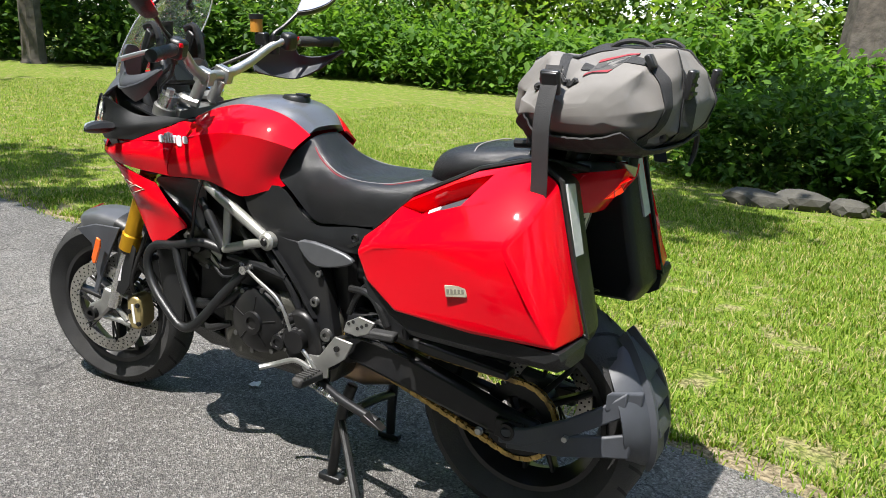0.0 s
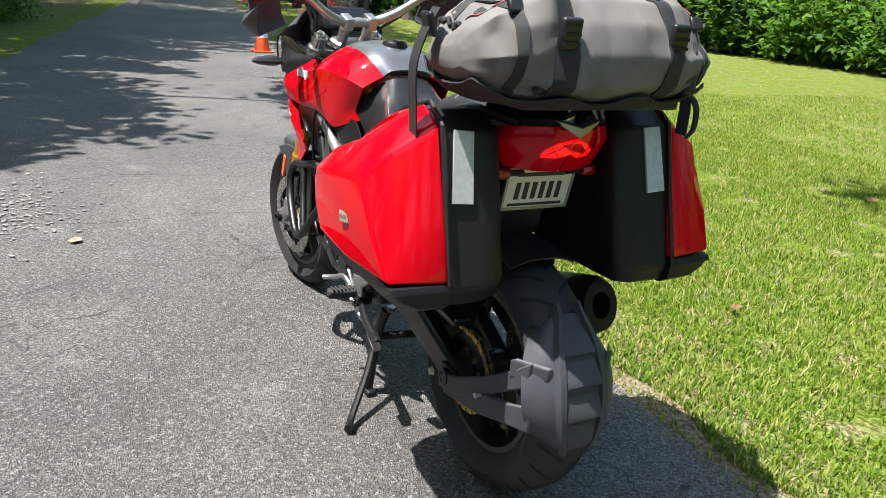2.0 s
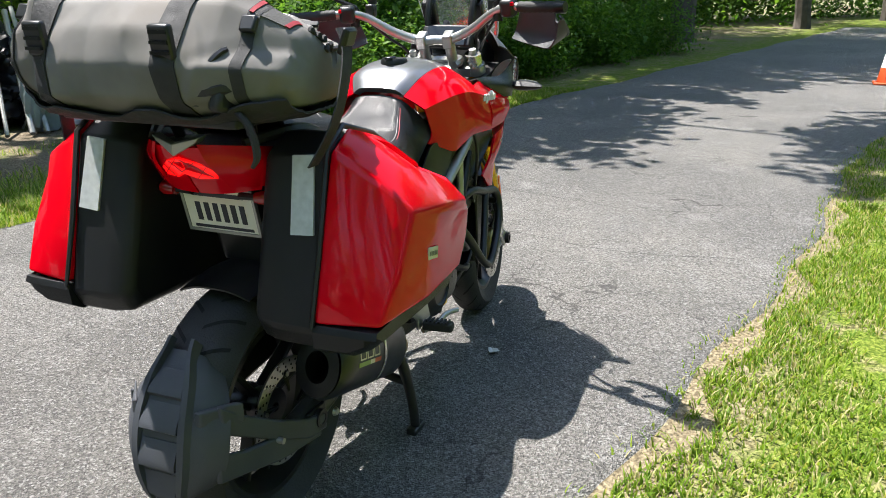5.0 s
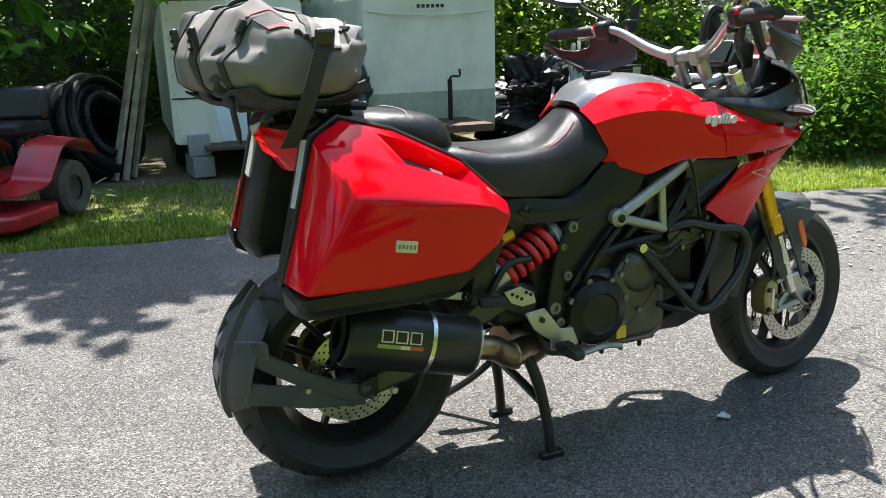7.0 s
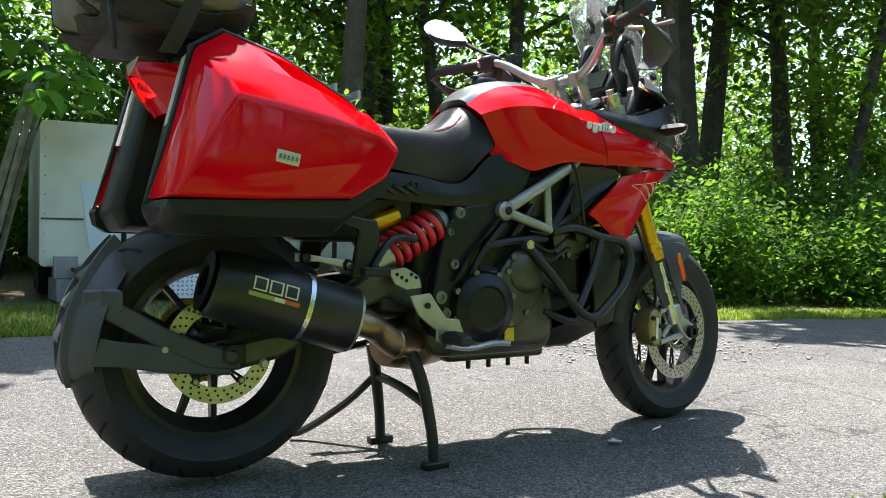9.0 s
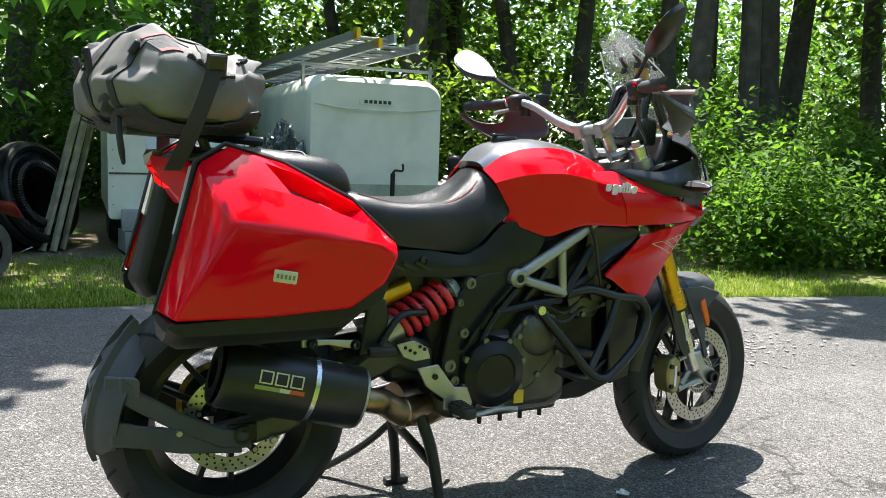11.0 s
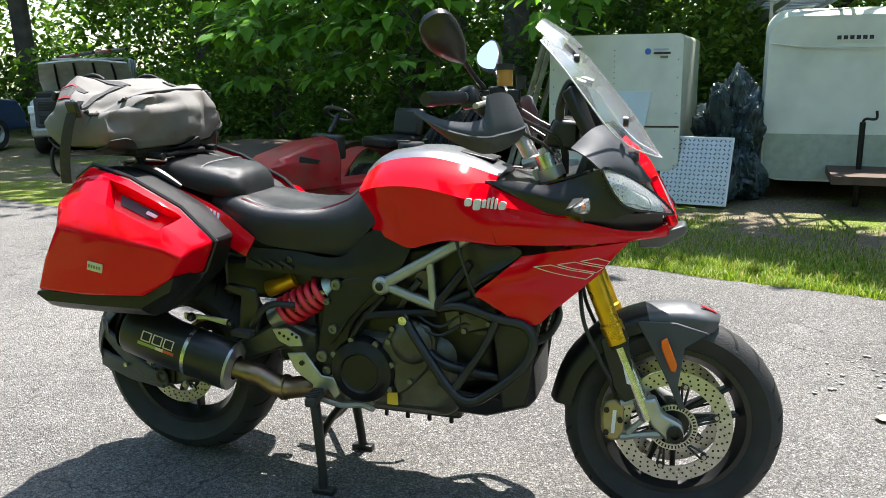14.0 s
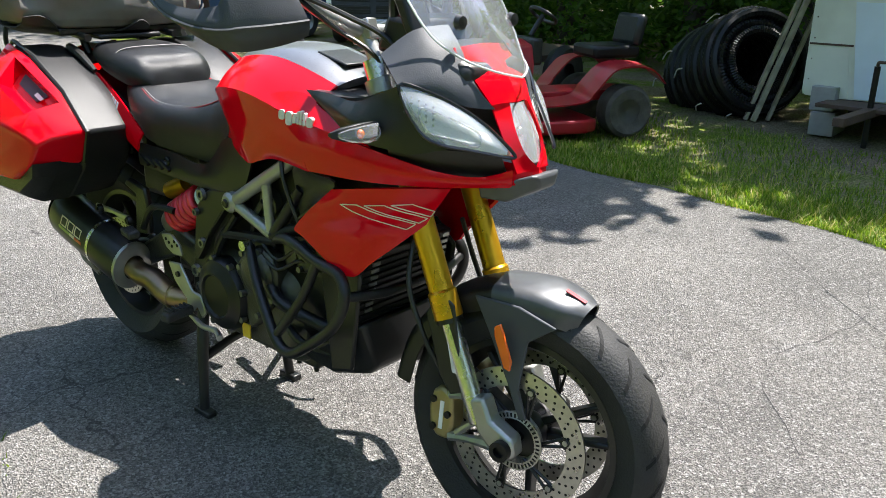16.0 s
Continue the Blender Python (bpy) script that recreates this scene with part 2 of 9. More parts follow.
STITCH = mat("red_stitching", (0.24, 0.018, 0.028), 0.7)
GREYST = mat("grey_stitching", (0.22, 0.21, 0.21), 0.7)
BRAKEFL = mat("brown_fluid_reservoir", (0.42, 0.19, 0.03), 0.2, 0, 0.1, 20, coat=0.4)
ASPHALT = asphalt_mat()
BARK = mat("bark", (0.075, 0.062, 0.05), 0.9, 0, 0.4, 6, 1.0, 14, dirt=(0.14, 0.13, 0.11), dscale=3, damt=0.5)
LEAF_A = leafmat("leaf_green", (0.048, 0.115, 0.022), (0.145, 0.26, 0.05), through=0.56)
LEAF_B = leafmat("leaf_dark", (0.040, 0.098, 0.022), (0.125, 0.22, 0.05), through=0.55)
LEAF_C = leafmat("leaf_yellow_green", (0.09, 0.17, 0.027), (0.21, 0.30, 0.06), through=0.55)
LEAF_BIG = leafmat("broad_leaf", (0.075, 0.18, 0.030), (0.17, 0.35, 0.050), 0.35, 0.55)
GRASS = leafmat("grass_blades", (0.12, 0.195, 0.020), (0.34, 0.42, 0.08), 0.5, 0.4)
for node in [n for n in GRASS.node_tree.nodes if n.type == "MIX" and n.data_type == "RGBA"]:
    # one blade in six is dry straw
    ramp_ = GRASS.node_tree.nodes.new("ShaderNodeValToRGB")
    ramp_.color_ramp.elements[0].color = (0.070, 0.138, 0.012, 1)
    ramp_.color_ramp.elements[1].position, ramp_.color_ramp.elements[1].color = 1.0, (0.42, 0.37, 0.19, 1)
    for p_, c_ in ((0.45, (0.140, 0.225, 0.023, 1)), (0.80, (0.25, 0.33, 0.05, 1)), (0.86, (0.36, 0.32, 0.14, 1))):
        ramp_.color_ramp.elements.new(p_).color = c_
    GRASS.node_tree.links.new(node.inputs[0].links[0].from_socket, ramp_.inputs[0])
    for link in list(node.outputs[2].links):
        GRASS.node_tree.links.new(ramp_.outputs[0], link.to_socket)
TRAILER = mat("white_trailer_panel", (0.66, 0.68, 0.57), 0.45, 0, 0.06, 4, dirt=(0.36, 0.38, 0.30), dscale=1.6, damt=0.45)
TRAILERB = mat("pale_blue_panel", (0.62, 0.72, 0.77), 0.4, 0, 0.05, 4, dirt=(0.40, 0.43, 0.40), dscale=2, damt=0.4)
LUMBER = mat("weathered_lumber", (0.36, 0.33, 0.24), 0.8, 0, 0.3, 9, 0.4, 60, dirt=(0.16, 0.16, 0.11), dscale=5, damt=0.6)
BLOCK = mat("concrete_block", (0.30, 0.30, 0.29), 0.9, 0, 0.15, 8, 0.5, 120)
RUST = mat("rusty_steel", (0.09, 0.06, 0.045), 0.8, 0.3, 0.35, 10, 0.3, 60)
DIAMOND = mat("aluminium_plate", (0.55, 0.56, 0.56), 0.4, 0.7, 0.1, 10)
TARP = mat("dark_tarp", (0.03, 0.05, 0.055), 0.24, 0, 0.3, 6, 0.4, 30)
PIPEBLK = mat("black_corrugated_pipe", (0.007, 0.007, 0.008), 0.35, 0, 0.2, 10, spec=0.3)
CAMO = mat("car_blue", (0.03, 0.06, 0.13), 0.35, 0.3, 0.1, 5, coat=0.4)
CARGLASS = mat("car_glass", (0.02, 0.024, 0.026), 0.08, 0, 0.1, 4)
TRUCKWHITE = mat("truck_white", (0.50, 0.50, 0.46), 0.5, 0, 0.2, 6)
CONE = mat("cone_orange", (0.75, 0.10, 0.02), 0.55, 0, 0.1, 10)
# darker than the bare stone: shade from the trees is put into the colour
STONE = mat("field_stone", (0.055, 0.052, 0.043), 0.9, 0, 0.3, 8, 0.6, 30)
DEAD = mat("dead_leaf", (0.27, 0.24, 0.165), 0.8, 0, 0.35, 60)
DEADB = mat("brown_leaf", (0.16, 0.085, 0.04), 0.8)


def ground_mat():
    """Lawn soil: green and straw patches, bare dirt by the parked trailers."""
    m = bpy.data.materials.new("lawn")
    m.use_nodes = True
    nt = m.node_tree
    N, L = nt.nodes, nt.links
    b = N["Principled BSDF"]
    b.inputs["Roughness"].default_value = 0.95
    b.inputs["Specular IOR Level"].default_value = 0.1
    co = N.new("ShaderNodeTexCoord")

    def noise_node(scale, lo, hi, detail=6):
        n = N.new("ShaderNodeTexNoise")
        n.inputs["Scale"].default_value, n.inputs["Detail"].default_value = scale, detail
        L.new(co.outputs["Object"], n.inputs["Vector"])
        r = N.new("ShaderNodeMapRange")
        r.inputs[1].default_value, r.inputs[2].default_value = lo, hi
        L.new(n.outputs[0], r.inputs[0])
        return n, r.outputs[0]

    def mix(fac, a, c):
        x = N.new("ShaderNodeMix")
        x.data_type = "RGBA"
        L.new(fac, x.inputs[0])
        for s, v in ((6, a), (7, c)):
            if isinstance(v, tuple):
                x.inputs[s].default_value = (*v, 1)
            else:
                L.new(v, x.inputs[s])
        return x.outputs[2]

    _, f1 = noise_node(60, 0.40, 0.60, 9)
    _, f2 = noise_node(2.2, 0.42, 0.68)
    _, f3 = noise_node(7, 0.50, 0.62, 9)
    n4, f4 = noise_node(1.1, 0.36, 0.55)
    c = mix(f1, (0.046, 0.088, 0.008), (0.185, 0.24, 0.035))
    c = mix(f2, c, mix(f1, (0.095, 0.125, 0.018), (0.225, 0.24, 0.055)))
    _, f5 = noise_node(0.5, 0.40, 0.62)
    c = mix(f5, mix(f1, (0.08, 0.13, 0.014), (0.17, 0.225, 0.032)), c)
    half = N.new("ShaderNodeMath")
    half.operation = "MULTIPLY"
    half.inputs[1].default_value = 0.75
    L.new(f3, half.inputs[0])
    c = mix(half.outputs[0], c, mix(f1, (0.13, 0.105, 0.055), (0.32, 0.28, 0.15)))
    # bare, straw-littered soil along the near edge of the drive
    sp = N.new("ShaderNodeSeparateXYZ")
    L.new(co.outputs["Object"], sp.inputs[0])
    ed = N.new("ShaderNodeMath")
    ed.operation = "MULTIPLY_ADD"
    ed.inputs[1].default_value = 0.185
    L.new(sp.outputs[0], ed.inputs[0])
    L.new(sp.outputs[1], ed.inputs[2])
    band = N.new("ShaderNodeMapRange")
    band.inputs[1].default_value, band.inputs[2].default_value = -1.05, -0.80
    L.new(ed.outputs[0], band.inputs[0])
    top = N.new("ShaderNodeMath")
    top.operation = "LESS_THAN"
    top.inputs[1].default_value = 0.5
    L.new(ed.outputs[0], top.inputs[0])
    bz = N.new("ShaderNodeMath")
    bz.operation = "MULTIPLY"
    L.new(band.outputs[0], bz.inputs[0])
    L.new(top.outputs[0], bz.inputs[1])
    c = mix(bz.outputs[0], c, mix(f1, (0.15, 0.12, 0.075), (0.30, 0.25, 0.16)))
    # bare dirt beyond the far edge of the drive
    sep = N.new("ShaderNodeSeparateXYZ")
    L.new(co.outputs["Object"], sep.inputs[0])
    up = N.new("ShaderNodeMath")
    up.operation = "MULTIPLY_ADD"
    up.inputs[1].default_value = 0.22
    L.new(sep.outputs[0], up.inputs[0])
    L.new(sep.outputs[1], up.inputs[2])
    zone = N.new("ShaderNodeMapRange")
    zone.inputs[1].default_value, zone.inputs[2].default_value = 3.6, 4.6
    L.new(up.outputs[0], zone.inputs[0])
    dz = N.new("ShaderNodeMath")
    dz.operation = "MULTIPLY"
    L.new(zone.outputs[0], dz.inputs[0])
    L.new(f4, dz.inputs[1])
    c = mix(dz.outputs[0], c, mix(f1, (0.12, 0.095, 0.065), (0.25, 0.21, 0.15)))
    L.new(c, b.inputs["Base Color"])
    nb = N.new("ShaderNodeTexNoise")
    nb.inputs["Scale"].default_value, nb.inputs["Detail"].default_value = 70, 5
    L.new(co.outputs["Object"], nb.inputs["Vector"])
    bp = N.new("ShaderNodeBump")
    bp.inputs["Strength"].default_value, bp.inputs["Distance"].default_value = 1.0, 0.03
    L.new(nb.outputs[0], bp.inputs["Height"])
    L.new(bp.outputs[0], b.inputs["Normal"])
    return m


LAWN = ground_mat()


# ---- building helpers ----
def thing(name, label, category, at=(0, 0, 0), group=""):
    ob = new(name)
    ob.location = at
    ob.empty_display_size = 0.1
    return tagged(ob, label, category, group)


def put(name, bm, material, smooth=True, bevel=0.0, seg=2):
    bmesh.ops.recalc_face_normals(bm, faces=bm.faces)
    me = bpy.data.meshes.new(name)
    bm.to_mesh(me)
    bm.free()
    me.materials.append(material)
    ob = new(name, me)
    if smooth:
        me.shade_smooth()
        me.set_sharp_from_angle(angle=radians(38))
    if bevel:
        md = ob.modifiers.new("bevel", "BEVEL")
        md.width, md.segments, md.limit_method, md.angle_limit = bevel, seg, "ANGLE", radians(30)
        md.harden_normals = False
    return ob


def part(name, bm, material, parent, label="", smooth=True, bevel=0.0, seg=2):
    ob = put(name, bm, material, smooth, bevel, seg)
    ob.parent = parent
    off = parent.matrix_basis.copy()
    p = parent.parent
    while p:
        off = p.matrix_basis @ off
        p = p.parent
    ob.matrix_parent_inverse = off.inverted()
    if label:
        tagged(ob, label)
    return ob


def B():
    return bmesh.new()


def box(bm, c, s, rot=(0, 0, 0)):
    m = pose(*c, *rot) @ Matrix.Diagonal((*s, 1))
    bmesh.ops.create_cube(bm, size=1, matrix=m)
    return bm


def cyl(bm, a, b, r, r2=None, n=20, caps=True):
    a, b = Vector(a), Vector(b)
    d = b - a
    m = Matrix.Translation((a + b) / 2) @ d.to_track_quat("Z", "Y").to_matrix().to_4x4()
    bmesh.ops.create_cone(bm, cap_ends=caps, segments=n, radius1=r, radius2=r if r2 is None else r2, depth=d.length, matrix=m)
    return bm


def ball(bm, c, r, sx=1, sy=1, sz=1, n=12):
    bmesh.ops.create_uvsphere(bm, u_segments=n, v_segments=max(6, n // 2), radius=r, matrix=Matrix.Translation(c) @ Matrix.Diagonal((sx, sy, sz, 1)))
    return bm


def spline(pts, n=6, closed=False):
    p = [Vector(q) for q in pts]
    out = []
    k = len(p)
    for i in range(k if closed else k - 1):
        a, b, c, d = (p[(i + j) % k] if closed else p[min(max(i + j, 0), k - 1)] for j in (-1, 0, 1, 2))
        for s in range(n):
            t = s / n
            out.append(0.5 * (2 * b + (c - a) * t + (2 * a - 5 * b + 4 * c - d) * t * t + (3 * b - a - 3 * c + d) * t ** 3))
    if not closed:
        out.append(p[-1])
    return out


def tube(bm, pts, r, n=10, smooth=6, closed=False, caps=True):
    """A round tube through the points; r is one radius or one for each given point."""
    path = spline(pts, smooth, closed) if smooth > 1 else [Vector(p) for p in pts]
    if isinstance(r, (int, float)):
        rs = [r] * len(path)
    else:
        rs = [float(q) for q in np.interp(np.linspace(0, len(pts) - 1, len(path)), range(len(pts)), [float(q) for q in r])]
    up, rings = None, []
    for i, p in enumerate(path):
        q0 = path[i - 1] if (i or closed) else p
        q1 = path[(i + 1) % len(path)] if (closed or i + 1 < len(path)) else p
        d = (q1 - q0).normalized()
        if up is None:
            up = d.orthogonal().normalized()
        up = (up - d * up.dot(d)).normalized()
        side = d.cross(up)
        rings.append([bm.verts.new(p + rs[i] * (math.cos(a) * up + math.sin(a) * side)) for a in (2 * math.pi * j / n for j in range(n))])
    for i in range(len(rings) if closed else len(rings) - 1):
        a, b = rings[i], rings[(i + 1) % len(rings)]
        for j in range(n):
            bm.faces.new((a[j], a[(j + 1) % n], b[(j + 1) % n], b[j]))
    if caps and not closed:
        bm.faces.new(rings[0][::-1])
        bm.faces.new(rings[-1])
    return bm


def lathe(bm, prof, c, axis="y", n=48, closed=False):
    """A solid of revolution: prof is (radius, along) pairs, turned round an axis through c."""
    c = Vector(c)
    rings = []
    for i in range(n):
        a = 2 * math.pi * i / n
        ca, sa = math.cos(a), math.sin(a)
        if axis == "y":
            rings.append([bm.verts.new(c + Vector((r * ca, h, r * sa))) for r, h in prof])
        elif axis == "x":
            rings.append([bm.verts.new(c + Vector((h, r * ca, r * sa))) for r, h in prof])
        else:
            rings.append([bm.verts.new(c + Vector((r * ca, r * sa, h))) for r, h in prof])
    k = len(prof)
    for i in range(n):
        a, b = rings[i], rings[(i + 1) % n]
        for j in range(k if closed else k - 1):
            bm.faces.new((a[j], a[(j + 1) % k], b[(j + 1) % k], b[j]))
    return bm


def loft(bm, rings, caps=True, closed=True):
    vs = [[bm.verts.new(p) for p in ring] for ring in rings]
    n = len(vs[0])
    for a, b in zip(vs, vs[1:]):
        for j in range(n if closed else n - 1):
            bm.faces.new((a[j], a[(j + 1) % n], b[(j + 1) % n], b[j]))
    if caps and closed:
        bm.faces.new(vs[0][::-1])
        bm.faces.new(vs[-1])
    return bm


def slab(bm, outline, y0, y1, round_=0):
    """A plate: an outline in (x, z), from y0 to y1."""
    pts = outline
    if round_:
        pts = [(p.x, p.y) for p in spline([(x, z, 0) for x, z in outline], round_, True)]
    return loft(bm, [[(x, y0, z) for x, z in pts], [(x, y1, z) for x, z in pts]])


def surface(grid, nu=5, nv=5):
    """A smooth sheet through a small grid of control points."""
    rows = [spline(r, nu) for r in grid]
    cols = list(zip(*rows))
    return list(zip(*[spline(c, nv) for c in cols]))


def skin(bm, grid, nu=5, nv=5, thick=0.004, mirror=False):
    """A panel with thickness over a control grid."""
    pts = surface(grid, nu, nv)
    if mirror:
        pts = [[Vector((p.x, -p.y, p.z)) for p in r] for r in pts]
    vs = [[bm.verts.new(p) for p in r] for r in pts]
    faces = []
    for a, b in zip(vs, vs[1:]):
        for j in range(len(a) - 1):
            try:
                faces.append(bm.faces.new((a[j], a[j + 1], b[j + 1], b[j])))
            except ValueError:
                pass
    bmesh.ops.remove_doubles(bm, verts=bm.verts, dist=1e-5)
    bmesh.ops.recalc_face_normals(bm, faces=bm.faces)
    if thick:
        bmesh.ops.solidify(bm, geom=bm.faces[:], thickness=thick)
    return bm


def panels(name, grid, material, parent, label="", both=True, thick=0.004, nu=5, nv=5):
    obs = [part(name, skin(B(), grid, nu, nv, thick), material, parent, label)]
    if both:
        obs.append(part(name, skin(B(), grid, nu, nv, thick, True), material, parent, label))
    return obs


def on_sheet(grid, u, v, lift=0.0, mirror=False, cache={}):
    """The point at (u, v), 0 to 1 along and across a panel's control grid, lifted off its outer face."""
    key = tuple(map(tuple, grid[0])) + tuple(map(tuple, grid[-1]))
    if key not in cache:
        cache[key] = surface(grid, 5, 5)
    pts = cache[key]

    def at(u, v):
        r, c = min(max(v, 0), 0.9999) * (len(pts) - 1), min(max(u, 0), 0.9999) * (len(pts[0]) - 1)
        i, j = int(r), int(c)
        fr, fc = r - i, c - j
        return (pts[i][j] * (1 - fc) + pts[i][j + 1] * fc) * (1 - fr) + (pts[i + 1][j] * (1 - fc) + pts[i + 1][j + 1] * fc) * fr

    p = at(u, v)
    n = (at(u + 0.02, v) - at(u - 0.02, v)).cross(at(u, v + 0.02) - at(u, v - 0.02)).normalized()
    if n.y > 0:
        n = -n
    p = p + n * lift
    return Vector((p.x, -p.y, p.z)) if mirror else p


def decal(grid, quad, mirror=False, lift=0.0012):
    """A thin flush mark on a panel: quad is four (u, v) corners."""
    bm = B()
    n = 4
    top = [[None] * (n + 1) for _ in range(n + 1)]
    (a, b, c, d) = quad
    for i in range(n + 1):
        for j in range(n + 1):
            s, t = i / n, j / n
            u = (a[0] * (1 - s) + b[0] * s) * (1 - t) + (d[0] * (1 - s) + c[0] * s) * t
            v = (a[1] * (1 - s) + b[1] * s) * (1 - t) + (d[1] * (1 - s) + c[1] * s) * t
            top[i][j] = bm.verts.new(on_sheet(grid, u, v, lift, mirror))
    for i in range(n):
        for j in range(n):
            bm.faces.new((top[i][j], top[i + 1][j], top[i + 1][j + 1], top[i][j + 1]))
    bmesh.ops.recalc_face_normals(bm, faces=bm.faces)
    bmesh.ops.solidify(bm, geom=bm.faces[:], thickness=0.0012)
    return bm


def flip(pts):
    return [(p[0], -p[1], p[2]) for p in pts]


def raw(name, verts, faces, material, smooth=False):
    me = bpy.data.meshes.new(name)
    me.from_pydata(verts, [], faces)
    me.materials.append(material)
    if smooth:
        me.shade_smooth()
    return me


# ---- ground and drive ----
def edge_left(x):
    return 3.22 - 0.22 * x + 0.05 * math.sin(x * 1.7) + 0.02 * math.sin(x * 6.1)


def edge_right(x):
    return -0.70 - 0.185 * x + 0.05 * math.sin(x * 1.3 + 1) + 0.03 * math.sin(x * 5.3)


def build_ground():
    bm = B()
    xs = [-400, -120, -40, -20, -10, -6, -3, 0, 3, 6, 10, 20, 40, 120, 400]
    grid = [[bm.verts.new((x, y, -0.012 if abs(x) < 30 and abs(y) < 30 else 0.02)) for y in xs] for x in xs]
    for a, b in zip(grid, grid[1:]):
        for j in range(len(xs) - 1):
            bm.faces.new((a[j], a[j + 1], b[j + 1], b[j]))
    ob = put("ground", bm, LAWN)
    tagged(ob, "sunlit short green lawn with straw patches and bare dirt", "lawn", kind="structure")
    # the drive: one slab with crumbling edges
    bm = B()
    xs = [-30 + 0.25 * i for i in range(300)]
    rows = []
    for x in xs:
        j = 0.02 * noise.noise((x * 4, 0, 0)), 0.03 * noise.noise((x * 4, 9, 0))
        l, r = edge_left(x) + j[0], edge_right(x) + j[1]
        rows.append([bm.verts.new(p) for p in ((x, l + 0.03, -0.03), (x, l, -0.004), (x, l - 0.05, 0.0), (x, (l + r) / 2, 0.0), (x, r + 0.05, 0.0), (x, r, -0.004), (x, r - 0.03, -0.03))])
    for a, b in zip(rows, rows[1:]):
        for k in range(6):
            bm.faces.new((a[k], a[k + 1], b[k + 1], b[k]))
    ob = put("road", bm, ASPHALT)
    tagged(ob, "worn grey asphalt driveway with pale gravel specks", "driveway", kind="structure")


build_ground()


# ---- foliage ----
def leaves(centres, size, rng, droop=0.3, long=1.6):
    """Many small folded leaves at the given places."""
    n = len(centres)
    c = np.asarray(centres, dtype=float)
    ang = rng.uniform(0, 2 * np.pi, n)
    tilt = rng.normal(-droop, 0.5, n)
    s = size * rng.uniform(0.6, 1.35, n)
    d = np.stack([np.cos(ang) * np.cos(tilt), np.sin(ang) * np.cos(tilt), np.sin(tilt)], 1)
    side = np.stack([-np.sin(ang), np.cos(ang), rng.normal(0, 0.5, n)], 1)
    side /= np.linalg.norm(side, axis=1)[:, None]
    a = c - d * (s * long / 2)[:, None]
    b = c + d * (s * long / 2)[:, None]
    l = c + side * (s / 2)[:, None] - d * (s * 0.15)[:, None]
    r = c - side * (s / 2)[:, None] - d * (s * 0.15)[:, None]
    lift = np.zeros((n, 3))
    lift[:, 2] = s * 0.12
    v = np.stack([a, l + lift, b, r + lift], 1).reshape(-1, 3)
    i = np.arange(n) * 4
    f = np.concatenate([np.stack([i, i + 1, i + 2], 1), np.stack([i, i + 2, i + 3], 1)])
    return v.tolist(), f.tolist()


def clumped(rng, n_clump, per, extent, spread, floor=None):
    """Leaf places in uneven clumps inside an ellipsoid shell."""
    e = np.array(extent)
    d = rng.normal(size=(n_clump, 3))
    d /= np.linalg.norm(d, axis=1)[:, None]
    c = d * e * rng.uniform(0.35, 1.05, n_clump)[:, None]
    p = (c[:, None, :] + rng.normal(size=(n_clump, per, 3)) * np.array(spread)).reshape(-1, 3)
    if floor is not None:
        p = p[p[:, 2] > floor]
    return p


def trunk_mesh(bm, height, r, rng, limbs=7, lean=0.15, limb_from=0.4, spread=2.0):
    top = Vector((rng.normal(0, lean) * height * 0.3, rng.normal(0, lean) * height * 0.3, height))
    mid = top * 0.5 + Vector((rng.normal(0, 0.12), rng.normal(0, 0.12), 0))
    tube(bm, [(0, 0, -0.1), (0, 0, 0.3), mid * 0.5, mid, top * 0.8, top], [r * 1.5, r * 1.15, r, r * 0.8, r * 0.5, r * 0.2], 9, 3)
    for k in range(limbs):
        t = limb_from + (0.95 - limb_from) * k / limbs
        base = top * t
        a = rng.uniform(0, 2 * math.pi)
        ln = spread * rng.uniform(0.6, 1.1) * (1.15 - 0.5 * t)
        e1 = base + Vector((math.cos(a) * ln * 0.5, math.sin(a) * ln * 0.5, ln * 0.25))
        e2 = base + Vector((math.cos(a + 0.3) * ln, math.sin(a + 0.3) * ln, ln * 0.45))
        tube(bm, [base, e1, e2], [r * 0.4, r * 0.25, r * 0.06], 5, 3)
    return bm


def make_tree(seed, height, r, crown, centre, leafmat_, size, clumps, per, limbs=7, limb_from=0.4):
    rng = np.random.default_rng(seed)
    t = thing("tree", "tall leafy broadleaf tree at the edge of the woods", "tree", group="woodland trees")
    part("trunk", trunk_mesh(B(), height, r, rng, limbs, spread=crown[0], limb_from=limb_from), BARK, t)
    p = clumped(rng, clumps, per, crown, (0.42, 0.42, 0.28)) + np.array((0, 0, centre))
    v, f = leaves(p, size, rng)
    ob = new("crown", raw("crown", v, f, leafmat_))
    ob.parent = t
    return t


def tree_at(src, x, y, turn, s=1.0, sz=1.0):
    t = copy_thing(src, pose(x, y, 0, 0, 0, turn))
    t.scale = (s, s, s * sz)
    return t


